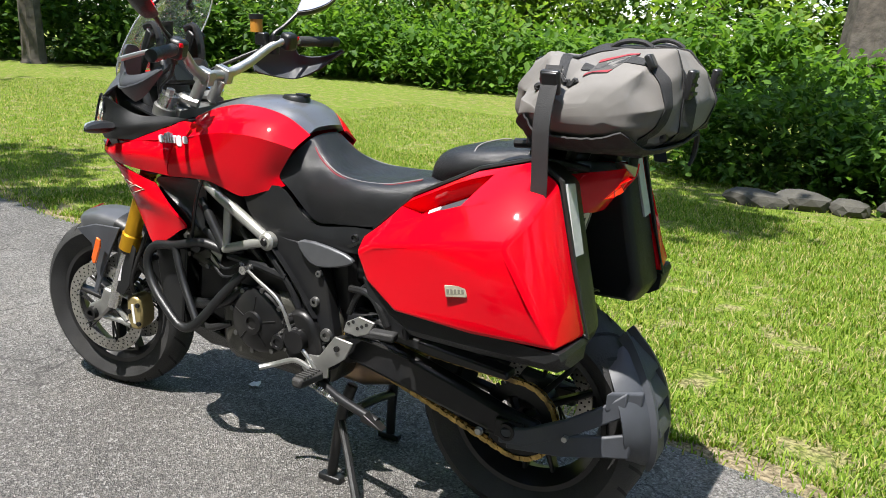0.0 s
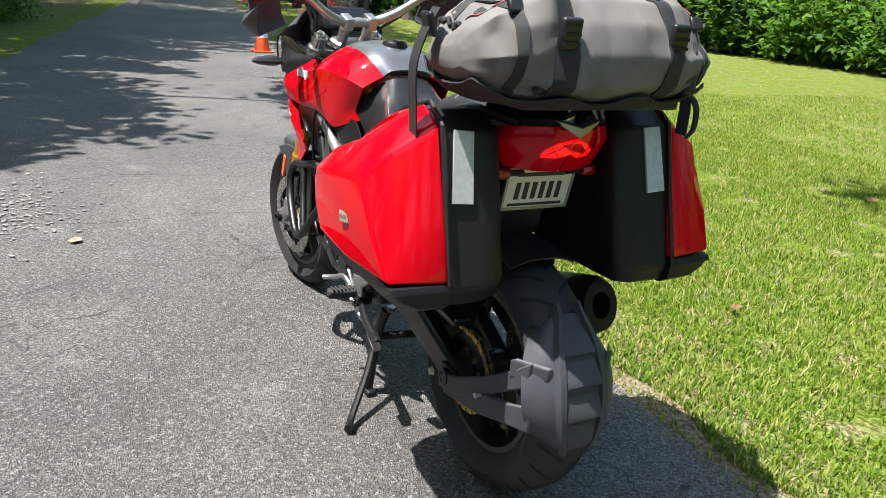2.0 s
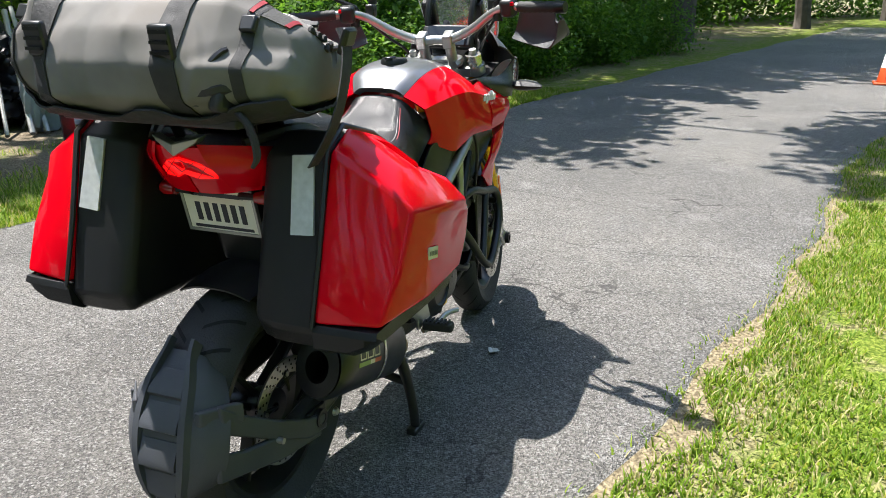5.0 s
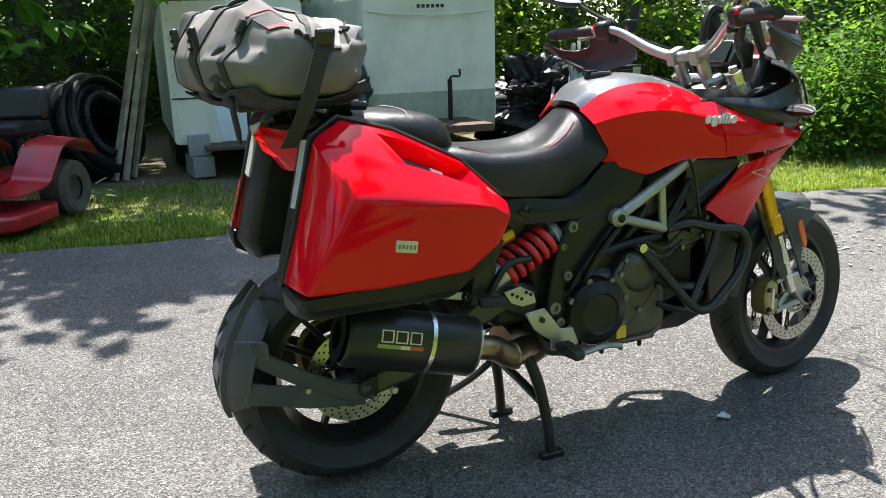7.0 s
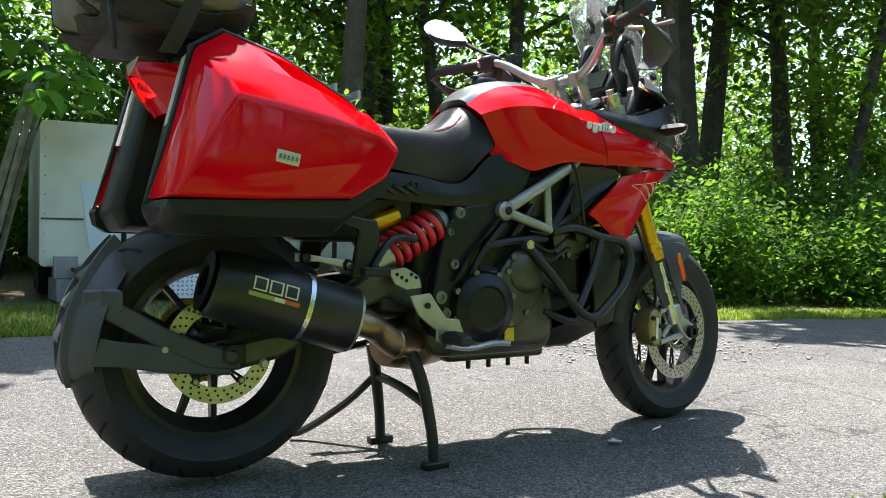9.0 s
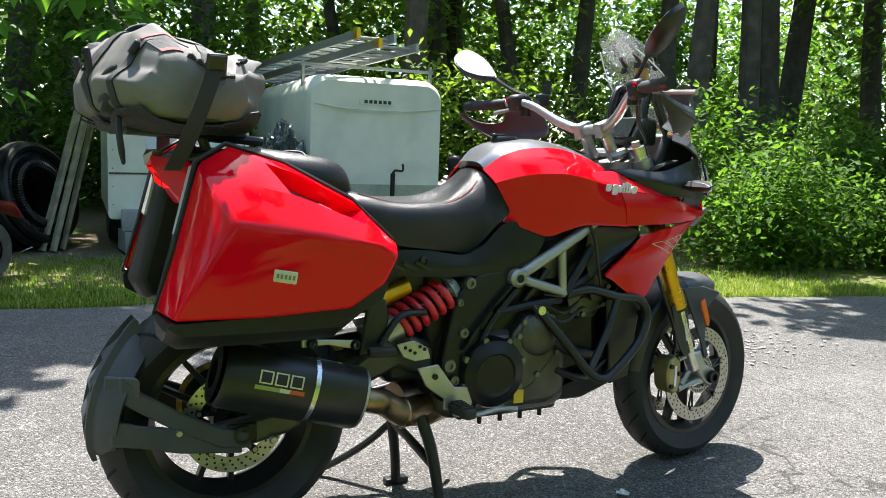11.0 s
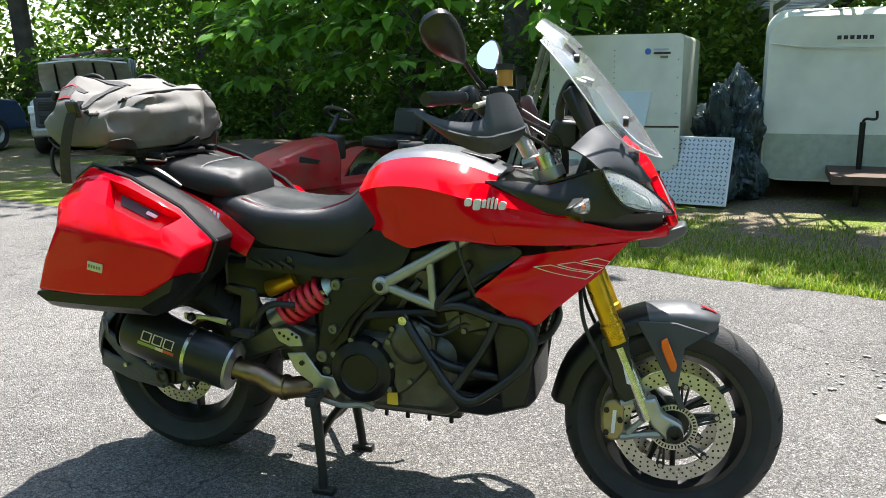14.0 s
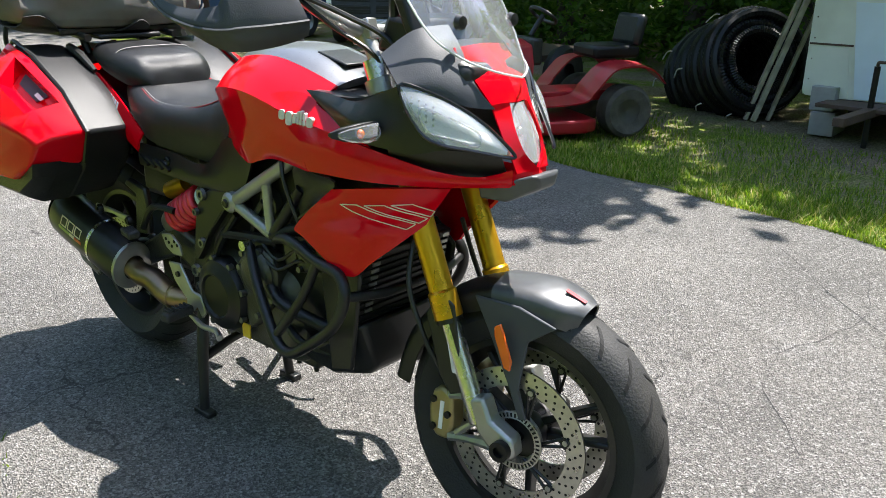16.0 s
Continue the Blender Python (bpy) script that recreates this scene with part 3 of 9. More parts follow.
T1 = make_tree(11, 11, 0.17, (3.0, 3.0, 3.2), 8.2, LEAF_A, 0.13, 95, 52)
T2 = make_tree(12, 13, 0.22, (3.4, 3.2, 4.0), 9.0, LEAF_B, 0.15, 100, 50)
T3 = make_tree(13, 9, 0.12, (2.4, 2.6, 3.0), 5.6, LEAF_C, 0.12, 85, 52)
T1.location, T2.location, T3.location = (10.0, 9.6, 0), (2.4, 13.0, 0), (13.8, 7.2, 0)
FOREST = [
    # behind the trailers
    (T2, -2.6, 9.6, 40, 0.8), (T1, 0.4, 14.4, 100, 0.9), (T3, 5.6, 13.6, 200, 1.1), (T1, 4.4, 17, 70, 1.1), (T2, -0.6, 12.2, 300, 0.9), (T2, 7.4, 13.6, 20, 0.95), (T1, 9.4, 11.6, 310, 1.0), (T2, 13.0, 9.6, 220, 1.0), (T1, 14.5, 8.6, 60, 1.1),
    (T2, -5.5, 11, 120, 1), (T3, -8.5, 13, 160, 1.2), (T1, -12, 12, 210, 1.1), (T2, 8.5, 15, 10, 1), (T1, -3.5, 15, 33, 1.2),
    # ahead, past the weeds
    (T2, 11.6, 8.6, 77, 1), (T3, 8.9, 12.4, 222, 1.3), (T1, 11.8, 10.4, 15, 1.2), (T1, 9.6, 7.2, 120, 0.9), (T2, 15.6, 5.4, 130, 1.2), (T1, 15.5, 6.5, 18, 1.5), (T2, 18, 4.2, 250, 1.6), (T3, 17, 9.5, 99, 1.3), (T1, 21, 2.4, 190, 1.1),
    (T1, 19, 1.2, 145, 1.5), (T1, 26, -1.5, 45, 1.2), (T2, 33, -4.5, 300, 1.2), (T3, 24, 6, 20, 1.4), (T2, 40, -14, 60, 1.3), (T1, 36, -17, 10, 1.3), (T2, 47, -6, 10, 1.4),
    # beyond the lawn
    (T2, 18.5, -11.5, 38, 1.1), (T1, 22, -10, 138, 1.2), (T3, 25, -12.5, 238, 1.3), (T2, 27, -19, 88, 1.2), (T1, 22, -21, 160, 1.2), (T3, 17, -20.5, 40, 1.3), (T2, 12.5, -22, 280, 1.2), (T1, 8.5, -19.5, 20, 1.2), (T2, 4, -21.5, 333, 1.2),
    (T1, -0.5, -19, 70, 1.1), (T2, -4.6, -20, 120, 1.2), (T3, -8, -16, 200, 1.3), (T1, -12, -17, 240, 1.2), (T2, -14, -11, 130, 1.2),
    # behind the start
    (T1, -17, -5, 77, 1.2), (T2, -19, 1, 177, 1.2), (T1, -18, 7, 277, 1.2), (T3, -15, 10.5, 17, 1.3), (T2, -22, 11, 217, 1.3),
]
for src, x, y, turn, s in FOREST:
    tree_at(src, x, y, turn, s, random.uniform(0.9, 1.1))

# one thick trunk beyond the lawn
rng = np.random.default_rng(5)
big = thing("tree", "thick old tree with furrowed grey bark beyond the lawn", "tree", (-0.1, -15.6, 0))
part("trunk", trunk_mesh(B(), 9, 0.62, rng, 6, 0.05, 0.6), BARK, big).location = (-0.1, -15.6, 0)


def leafy_mass(name, label, category, boxes, mat_, size, seed, density=60):
    """One sheet of undergrowth: uneven heaps of leaves, each heap a centre, half extents and a share."""
    rng = np.random.default_rng(seed)
    pts = []
    for (x, y, z), ext, n in boxes:
        p = clumped(rng, n, density, ext, (ext[0] * 0.13 + 0.1, ext[1] * 0.13 + 0.1, ext[2] * 0.13 + 0.05)) + np.array((x, y, z))
        pts.append(p[p[:, 2] > 0.01])
    v, f = leaves(np.concatenate(pts), size, rng)
    ob = new(name, raw(name, v, f, mat_))
    return tagged(ob, label, category, kind="stuff")


# hedge of shrubs beyond the lawn, weeds beyond the far edge of the drive, dark woods behind
leafy_mass("shrubs", "sunlit mass of leafy green shrubs beyond the lawn", "shrubs",
           [((13.5 - i * 1.35, -16.2 + 0.35 * math.sin(i * 2.1) + 0.12 * i, 0.7 + 0.2 * math.sin(i)), (1.3, 1.2, 1.1 + 0.4 * math.sin(i * 1.7)), 34) for i in range(20)], LEAF_A, 0.13, 31)
leafy_mass("shrubs", "yellow-green sunlit brush at the wood's edge", "shrubs",
           [((17 - i * 2.2, -18.4 + 0.5 * math.sin(i), 1.3), (1.5, 1.2, 1.8), 26) for i in range(13)], LEAF_C, 0.15, 32)
leafy_mass("shrubs", "dark leafy shrubs along the lawn's far corner", "shrubs",
           [((0.9 - i * 0.7, -6.7 - 0.4 * math.sin(i * 1.3) + 0.08 * i, 0.35), (0.7, 0.75, 0.6), 30) for i in range(8)], LEAF_B, 0.060, 33, 110)
leafy_mass("weeds", "tall green weeds standing in the shade past the drive", "weeds",
           [((5.75 + i * 0.8, 3.55 - 0.17 * i + 0.25 * math.sin(i * 2), 0.35), (0.55, 0.6, 0.75 + 0.12 * math.sin(i * 1.9)), 44) for i in range(13)], LEAF_A, 0.045, 34, 110)
leafy_mass("weeds", "yellow-green weeds lit by the sun past the drive", "weeds",
           [((6.4 + i * 1.1, 4.9 - 0.17 * i, 0.6), (0.8, 0.7, 1.1), 40) for i in range(9)], LEAF_A, 0.055, 35, 90)
leafy_mass("undergrowth", "dense dark undergrowth behind the parked trailers", "undergrowth",
           [((-6 + i * 1.5, 9.8 + 0.8 * math.sin(i * 1.9), 1.6), (1.3, 1.2, 2.4), 34) for i in range(6)], LEAF_B, 0.085, 36, 95)
leafy_mass("undergrowth", "sunlit yellow-green brush behind the scrap heap", "undergrowth",
           [((2.2 + i * 1.3, 9.2 + 0.9 * math.sin(i * 1.9), 1.0 + 0.4 * math.sin(i * 2.7)), (1.1, 1.0, 1.5 + 0.5 * math.sin(i * 1.3)), 20) for i in range(10)], LEAF_C, 0.075, 39, 80)
leafy_mass("undergrowth", "shaded woodland undergrowth far behind", "undergrowth",
           [((16 + 2.4 * i, 10.5 - 2.6 * i * 0.6, 1.6), (2.0, 2.0, 2.6), 34) for i in range(11)] +
           [((-16 + 1.2 * math.sin(i), 12 - 2.6 * i, 1.6), (1.6, 1.6, 2.4), 30) for i in range(10)] +
           [((20 - 3.6 * i, -23, 2.4), (2.6, 1.6, 3.4), 30) for i in range(13)] +
           [((-13 + 2.3 * i, 16.2 + 0.8 * math.sin(i * 2), 2.2), (2.0, 1.4, 3.2), 30) for i in range(15)], LEAF_B, 0.14, 37, 90)

leafy_mass("undergrowth", "dark brush where the lawn meets the woods", "undergrowth",
           [((14.5 + 1.25 * i, -15.2 + 0.62 * i, 0.8 + 0.3 * math.sin(i * 2)), (1.3, 1.2, 1.5), 34) for i in range(11)], LEAF_B, 0.14, 38)


leafy_mass("undergrowth", "low dark brush closing the view under the trees", "undergrowth",
           [((-14 + 1.6 * i, 12.6 + 0.7 * math.sin(i * 2.4), 0.7), (1.3, 0.8, 1.1), 26) for i in range(19)], LEAF_B, 0.12, 40, 70)


def unseen_shade_tree():
    """A tree added out of view on the lawn, so that its long limb shades part of the grass."""
    rng = np.random.default_rng(77)
    t = thing("tree", "unseen lawn tree with one long leaning limb, added to shade the grass", "tree", (-4.0, -6.0, 0))
    bm = tube(B(), [(0, 0, -0.1), (0.2, 0.1, 2.0), (1.2, 0.6, 4.6), (3.2, 1.6, 6.6), (5.6, 2.2, 7.4)], [0.32, 0.25, 0.2, 0.13, 0.05], 9, 4)
    tube(bm, [(3.2, 1.6, 6.6), (4.6, 3.0, 7.0), (5.6, 4.0, 7.2)], [0.08, 0.05, 0.015], 6, 4)
    ob = put("trunk", bm, BARK)
    ob.parent = t
    p = np.concatenate([clumped(rng, 20, 44, (1.1, 0.9, 0.4), (0.25, 0.25, 0.15)) + np.array((5.6, 4.1, 7.2)), clumped(rng, 34, 46, (2.4, 1.0, 0.7), (0.3, 0.25, 0.2)) + np.array((4.6, 2.0, 7.2)), clumped(rng, 60, 46, (1.8, 1.6, 1.4), (0.4, 0.4, 0.3)) + np.array((0.6, 0.0, 6.4))])
    v, f = leaves(p, 0.14, rng)
    ob = new("crown", raw("crown", v, f, LEAF_A))
    ob.parent = t


unseen_shade_tree()


def overhang_tree(at, limbs, seed):
    """A tree behind the trailers; its long limbs, mostly out of view, are added to shade the strip of grass and the
    drive.
    """
    rng = np.random.default_rng(seed)
    t = thing("tree", "tall tree with long limbs added over the drive to shade it", "tree", at)
    bm = tube(B(), [(0, 0, -0.1), (0.05, 0, 2.5), (0.1, -0.1, 5.0), (0, 0, 8.5)], [0.24, 0.17, 0.14, 0.05], 9, 4)
    pts = []
    for (x, y, z), ext, n in limbs:
        tube(bm, [(0.08, -0.05, z - 1.4), (x * 0.5, y * 0.5, z - 0.5), (x, y, z)], [0.08, 0.05, 0.015], 6, 4)
        pts.append(clumped(rng, n, 44, ext, (0.22, 0.22, 0.14)) + np.array((x, y, z)))
    ob = put("trunk", bm, BARK)
    ob.parent = t
    v, f = leaves(np.concatenate(pts), 0.14, rng)
    ob = new("crown", raw("crown", v, f, LEAF_A))
    ob.parent = t


# limbs and leaf counts are set by where their shadows should fall
overhang_tree((-1.0, 9.4, 0), [((1.2, -4.5, 6.2), (0.75, 0.75, 0.4), 17), ((0.2, -3.4, 6.0), (1.6, 0.9, 0.5), 28), ((0.6, -2.2, 6.6), (1.8, 1.2, 0.6), 7)], 78)
overhang_tree((4.6, 9.0, 0), [((-1.0, -3.0, 6.2), (1.4, 0.8, 0.5), 26), ((0.9, -5.1, 6.0), (1.2, 0.7, 0.4), 18), ((-2.6, -2.3, 6.6), (1.4, 0.9, 0.5), 28), ((-3.4, -1.2, 6.4), (1.3, 0.9, 0.5), 24), ((0.2, -1.8, 6.8), (1.4, 0.9, 0.5), 20)], 79)
overhang_tree((8.6, 7.4, 0), [((-2.0, -3.9, 6.4), (1.8, 1.1, 0.5), 48), ((0.4, -4.3, 6.2), (1.8, 1.2, 0.5), 46), ((2.6, -4.9, 6.4), (1.8, 1.2, 0.5), 40), ((-2.0, -6.3, 8.0), (2.3, 0.8, 0.4), 34)], 80)

# walls of sunlit and shaded leaves that close the woods
for lab, mt, seed, rad, size, hh in (("sunlit green leaf wall deep in the woods", LEAF_A, 51, 20, 0.13, 4.2), ("bright yellow-green leaves high in the woods", LEAF_C, 52, 24, 0.15, 5.2), ("dark leaf wall far in the woods", LEAF_B, 53, 27, 0.20, 5.5)):
    heaps = []
    for k in range(46):
        a = 2 * math.pi * (k + 0.37 * seed) / 46
        r = rad + 2.0 * math.sin(k * 2.3 + seed)
        x, y = 3 + r * math.cos(a) * 1.1, r * math.sin(a) * 0.95
        if y < 0 and x > 0 and a > 3.3:
            x, y = x * 1.15, y * 1.1
        if edge_right(x) - 1.5 < y < edge_left(x) + 1.5 and x > 0:
            continue
        heaps.append(((x, y, hh - 0.5 + 1.2 * math.sin(k * 1.3)), (2.2, 2.2, hh), 22))
    leafy_mass("woodland_leaves", lab, "woods", heaps, mt, size, seed, 85)


# ---- grass ----
def grass(name, label, spots, height, seed):
    """Blades standing at the given places."""
    rng = np.random.default_rng(seed)
    p = np.asarray(spots)
    n = len(p)
    a = rng.uniform(0, 2 * np.pi, n)
    h = height * rng.uniform(0.4, 1.5, n)
    w = 0.0022 + 0.0016 * rng.random(n)
    lean = rng.uniform(0.2, 1.3, n) * h
    side = np.stack([-np.sin(a), np.cos(a), np.zeros(n)], 1) * w[:, None]
    tip = np.stack([np.cos(a) * lean, np.sin(a) * lean, h], 1)
    mid = tip * np.array((0.4, 0.4, 0.62))
    base = np.concatenate([p, np.full((n, 1), -0.012)], 1)
    v = np.stack([base - side, base + side, base + mid + side * 0.8, base + mid - side * 0.8, base + tip], 1).reshape(-1, 3)
    i = np.arange(n)[:, None] * 5
    f = (i + np.array([[0, 1, 2, 3]])).tolist() + (i + np.array([[3, 2, 4]])).tolist()
    ob = new(name, raw(name, v.tolist(), f, GRASS))
    return tagged(ob, label, "grass", kind="stuff")


rng = np.random.default_rng(21)


def scatter(n, x0, x1, near, far, power=1.0):
    x = rng.uniform(x0, x1, n)
    u = rng.random(n) ** power
    return np.stack([x, np.array([near(q) for q in x]) + u * np.array([far(q) for q in x])], 1)


lawn = np.concatenate([
    scatter(150000, -2.2, 4.5, lambda x: edge_right(x) - 0.10 - 0.05 * math.sin(x * 9), lambda x: -4.2, 1.3),
    scatter(70000, -2.4, 7.0, lambda x: edge_right(x) - 2.4, lambda x: -6.5, 1.1),
    scatter(3500, -1.6, 6, lambda x: edge_right(x) + 0.05, lambda x: -0.25),
    scatter(70000, 4.5, 14, lambda x: edge_right(x) - 0.03, lambda x: -6.0, 1.4)])
bare = np.array([noise.noise(Vector((x * 2.3, y * 2.3, 4))) + 0.5 * noise.noise(Vector((x * 7, y * 7, 1))) for x, y in lawn])
lawn = lawn[bare < 0.12 + 0.5 * rng.random(len(lawn))]
grass("grass", "short sunlit lawn grass beside the drive", lawn, 0.026, 22)
strip = np.concatenate([
    scatter(34000, -3.5, 9, lambda x: edge_left(x) - 0.02, lambda x: 0.55, 1.4),
    scatter(30000, -3.5, 6, lambda x: edge_left(x) + 0.3, lambda x: 1.9, 1.5)])
tuft = np.array([noise.noise(Vector((x * 1.8, y * 1.8, 8))) + 0.6 * noise.noise(Vector((x * 6, y * 6, 2))) - 0.30 * max(0.0, y - edge_left(x) - 0.5) for x, y in strip])
strip = strip[tuft > -0.28 - 0.35 * rng.random(len(strip))]
grass("grass", "longer grass strip along the drive's far edge", strip, 0.042, 23)


# ---- parked trailers and clutter ----
def rounded_rect(cx, cz, w, h, r, n=5):
    out = []
    for sx, sz, a0 in ((1, -1, -90), (1, 1, 0), (-1, 1, 90), (-1, -1, 180)):
        for k in range(n + 1):
            a = radians(a0 + 90 * k / n)
            out.append((cx + sx * (w / 2 - r) + r * math.cos(a), cz + sz * (h / 2 - r) + r * math.sin(a)))
    return out


def cargo_trailer(at, turn):
    t = thing("cargo_trailer", "small white cargo trailer parked on concrete blocks", "trailer", at)
    t.rotation_euler = (0, 0, radians(turn))
    w, z0, z1, d = 1.22, 0.30, 1.54, 2.3
    body = rounded_rect(0, (z0 + z1) / 2, w, z1 - z0, 0.045)
    def own(name, bm, m, label="", bevel=0.0):
        ob = put(name, bm, m, True, bevel)
        ob.parent = t
        if label:
            tagged(ob, label)
        return ob
    own("body", loft(B(), [[(x, 0, z) for x, z in body], [(x, d, z) for x, z in body]]), TRAILER)
    own("stone_guard", slab(B(), [(-0.30, 1.03), (0.35, 1.03), (0.22, 0.31), (-0.20, 0.31)], -0.012, 0.004), TRAILERB, "pale blue stone guard panel")
    for sx in (-1, 1):
        own("corner_trim", slab(B(), [(sx * 0.60, 0.70), (sx * 0.60, 0.715), (sx * 0.27, 0.715), (sx * 0.27, 0.70)], -0.008, 0.004), RUST)
        own("lower_panel", slab(B(), [(sx * 0.60, 0.31), (sx * 0.60, 0.69), (sx * 0.30, 0.69), (sx * 0.25, 0.31)], -0.006, 0.003), TRAILER)
    for k in range(22):
        own("rivet", ball(B(), (0.0 if k < 8 else (-0.57 if k % 2 else 0.57), -0.004, 1.05 + 0.05 * k if k < 8 else 0.35 + 0.08 * (k - 8)), 0.006, n=6), RUST)
    own("tongue_plate", box(B(), (-0.02, -0.16, 0.28), (0.70, 0.34, 0.03)), RUST, bevel=0.005)
    own("tongue_plate", box(B(), (0.03, -0.55, 0.27), (0.08, 0.8, 0.06)), RUST, bevel=0.005)
    j = own("jack", cyl(B(), (0.02, -0.30, 0.0), (0.02, -0.30, 0.60), 0.022, n=12), ENGDARK, "grey tongue jack with a crank")
    crank = put("crank", tube(B(), [(0.02, -0.30, 0.60), (0.03, -0.32, 0.63), (0.09, -0.33, 0.64), (0.095, -0.33, 0.72)], 0.011, 8, 4), RUST)
    crank.parent = j
    sign = own("sign", slab(B(), rounded_rect(0.30, 1.385, 0.055, 0.055, 0.026), -0.01, -0.004), mat("sign_blue", (0.03, 0.13, 0.42), 0.4))
    t1 = own("sign", slab(B(), [(0.35, 1.36), (0.35, 1.38), (0.50, 1.38), (0.50, 1.36)], -0.008, -0.004), INK)
    own("sign", slab(B(), [(0.35, 1.395), (0.35, 1.41), (0.48, 1.41), (0.48, 1.395)], -0.008, -0.004), mat("sign_pale", (0.35, 0.42, 0.52), 0.5))
    own("sign", slab(B(), [(0.41, 1.325), (0.41, 1.345), (0.48, 1.345), (0.48, 1.325)], -0.008, -0.004), BADGEINK)
    for y in (1.0, 1.5):
        for sx in (-1, 1):
            own("wheel", lathe(B(), [(0.10, -0.07), (0.27, -0.08), (0.29, -0.04), (0.29, 0.04), (0.27, 0.08), (0.10, 0.07)], (sx * 0.50, y, 0.29), "x", 24), RUBBER)
    return t


cargo_trailer((0.80, 5.62, 0), -3)


def white_trailer(at, turn):
    t = thing("box_trailer", "tall white box trailer with a rounded front and ladder rack", "trailer", at)
    t.rotation_euler = (0, 0, radians(turn))
    def own(name, bm, m, label="", bevel=0.0):
        ob = put(name, bm, m, True, bevel)
        ob.parent = t
        if label:
            tagged(ob, label)
        return ob
    w, z0, z1, d = 1.50, 0.18, 1.72, 3.2
    rings = []
    for y, s, cut in ((0.0, 0.955, 0.07), (0.05, 0.985, 0.03), (0.16, 1.0, 0.0), (d, 1.0, 0.0)):
        rings.append([(x * s, y, z - cut * (z - z0) / (z1 - z0) + (0.07 * (1 - (x / 0.75) ** 2) if z > 1.4 else 0.0)) for x, z in rounded_rect(0, (z0 + z1) / 2, w, z1 - z0, 0.17, 8)])
    own("body", loft(B(), rings), TRAILER)
    own("lower_panel", slab(B(), [(-0.70, 0.20), (0.70, 0.20), (0.70, 0.62), (-0.70, 0.62)], -0.012, 0.03), mat("mossy_panel", (0.34, 0.38, 0.29), 0.6, 0, 0.15, 12, 0.3, 120))
    own("trim", tube(B(), [(-0.69, 0.0, 1.44), (-0.3, -0.03, 1.40), (0.3, -0.03, 1.40), (0.69, 0.0, 1.44)], 0.008, 6, 5), TRAILER)
    own("sign", slab(B(), [(-0.20, 1.45), (0.20, 1.45), (0.20, 1.51), (-0.20, 1.51)], -0.008, 0.02), TRAILER)
    for k in range(6):
        own("sign", slab(B(), [(-0.15 + 0.052 * k, 1.465), (-0.115 + 0.052 * k, 1.465), (-0.115 + 0.052 * k, 1.50), (-0.15 + 0.052 * k, 1.50)], -0.011, 0.0), INK)
    for x in (-0.72, 0.72):
        for y in (0.35, 2.6):
            own("rack_post", box(B(), (x, y, 1.72), (0.03, 0.03, 0.40)), ALU)
    for y in (0.35, 2.6):
        own("rack_bar", box(B(), (0, y, 1.86), (1.5, 0.03, 0.03)), ALU)
    j = own("jack", cyl(B(), (0.1, -0.25, 0), (0.1, -0.25, 0.75), 0.025, n=12), ENGDARK)
    own("crank", tube(B(), [(0.1, -0.25, 0.75), (0.12, -0.27, 0.78), (0.2, -0.27, 0.78), (0.2, -0.27, 0.85)], 0.012, 8, 4), ENGDARK)
    own("tongue_plate", box(B(), (0.1, -0.4, 0.30), (0.5, 0.8, 0.07)), RUST)
    for sx in (-1, 1):
        own("wheel", lathe(B(), [(0.10, -0.08), (0.28, -0.09), (0.31, -0.04), (0.31, 0.04), (0.28, 0.09), (0.10, 0.08)], (sx * 0.66, 1.7, 0.31), "x", 24), RUBBER)
    return t


white_trailer((2.87, 6.02, 0), -4)


def ladder(at, turn):
    t = thing("ladder", "aluminium extension ladders lying on a trailer roof rack", "ladder", at)
    t.rotation_euler = (radians(-2.0), 0, radians(turn))
    for k, dx in enumerate((0, 0.42)):
        ob = put("rail", box(B(), (dx, 1.6, 0.05), (0.03, 4.2, 0.08)), ALU, False)
        ob.parent = t
    for k in range(13):
        ob = put("rung", cyl(B(), (0, -0.35 + 0.31 * k, 0.05), (0.42, -0.35 + 0.31 * k, 0.05), 0.017, n=8), ALU)
        ob.parent = t
    ob = put("rail_tip", box(B(), (0.0, -0.52, 0.05), (0.04, 0.08, 0.09)), GOLD, False)
    ob.parent = t
    return t


ladder((2.46, 5.62, 1.90), 3)
ladder((2.36, 5.95, 2.01), 4)


def block(at, turn=0):
    t = thing("concrete_block", "grey concrete block propping up the trailer", "block", at, "trailer blocks")
    t.rotation_euler = (0, 0, radians(turn))
    bm = B()
    box(bm, (0, 0, 0.10), (0.19, 0.39, 0.19))
    ob = put("block_body", bm, BLOCK, True, 0.006)
    ob.parent = t
    return t


BL = block((0.40, 5.75, 0), 3)
copy_thing(BL, pose(0.40, 5.75, 0.195, 0, 0, -4))


def plank(a, b, w, th, label):
    a, b = Vector(a), Vector(b)
    d = b - a
    t = thing("plank", label, "plank", a, "leaning planks")
    ob = put("board", box(B(), (0, 0, d.length / 2), (w, th, d.length)), LUMBER, True, 0.004)
    ob.parent = t
    t.rotation_mode = "QUATERNION"
    t.rotation_quaternion = d.to_track_quat("Z", "Y")
    return t


plank((-0.34, 5.90, 0.0), (0.16, 6.20, 1.92), 0.075, 0.035, "weathered grey-green board leaning against the trailer")
plank((-0.25, 5.86, 0.0), (0.22, 6.16, 1.90), 0.045, 0.045, "weathered pale board leaning against the trailer")
plank((-0.17, 5.98, 0.0), (0.24, 6.28, 1.70), 0.050, 0.03, "dark weathered board leaning against the trailer")


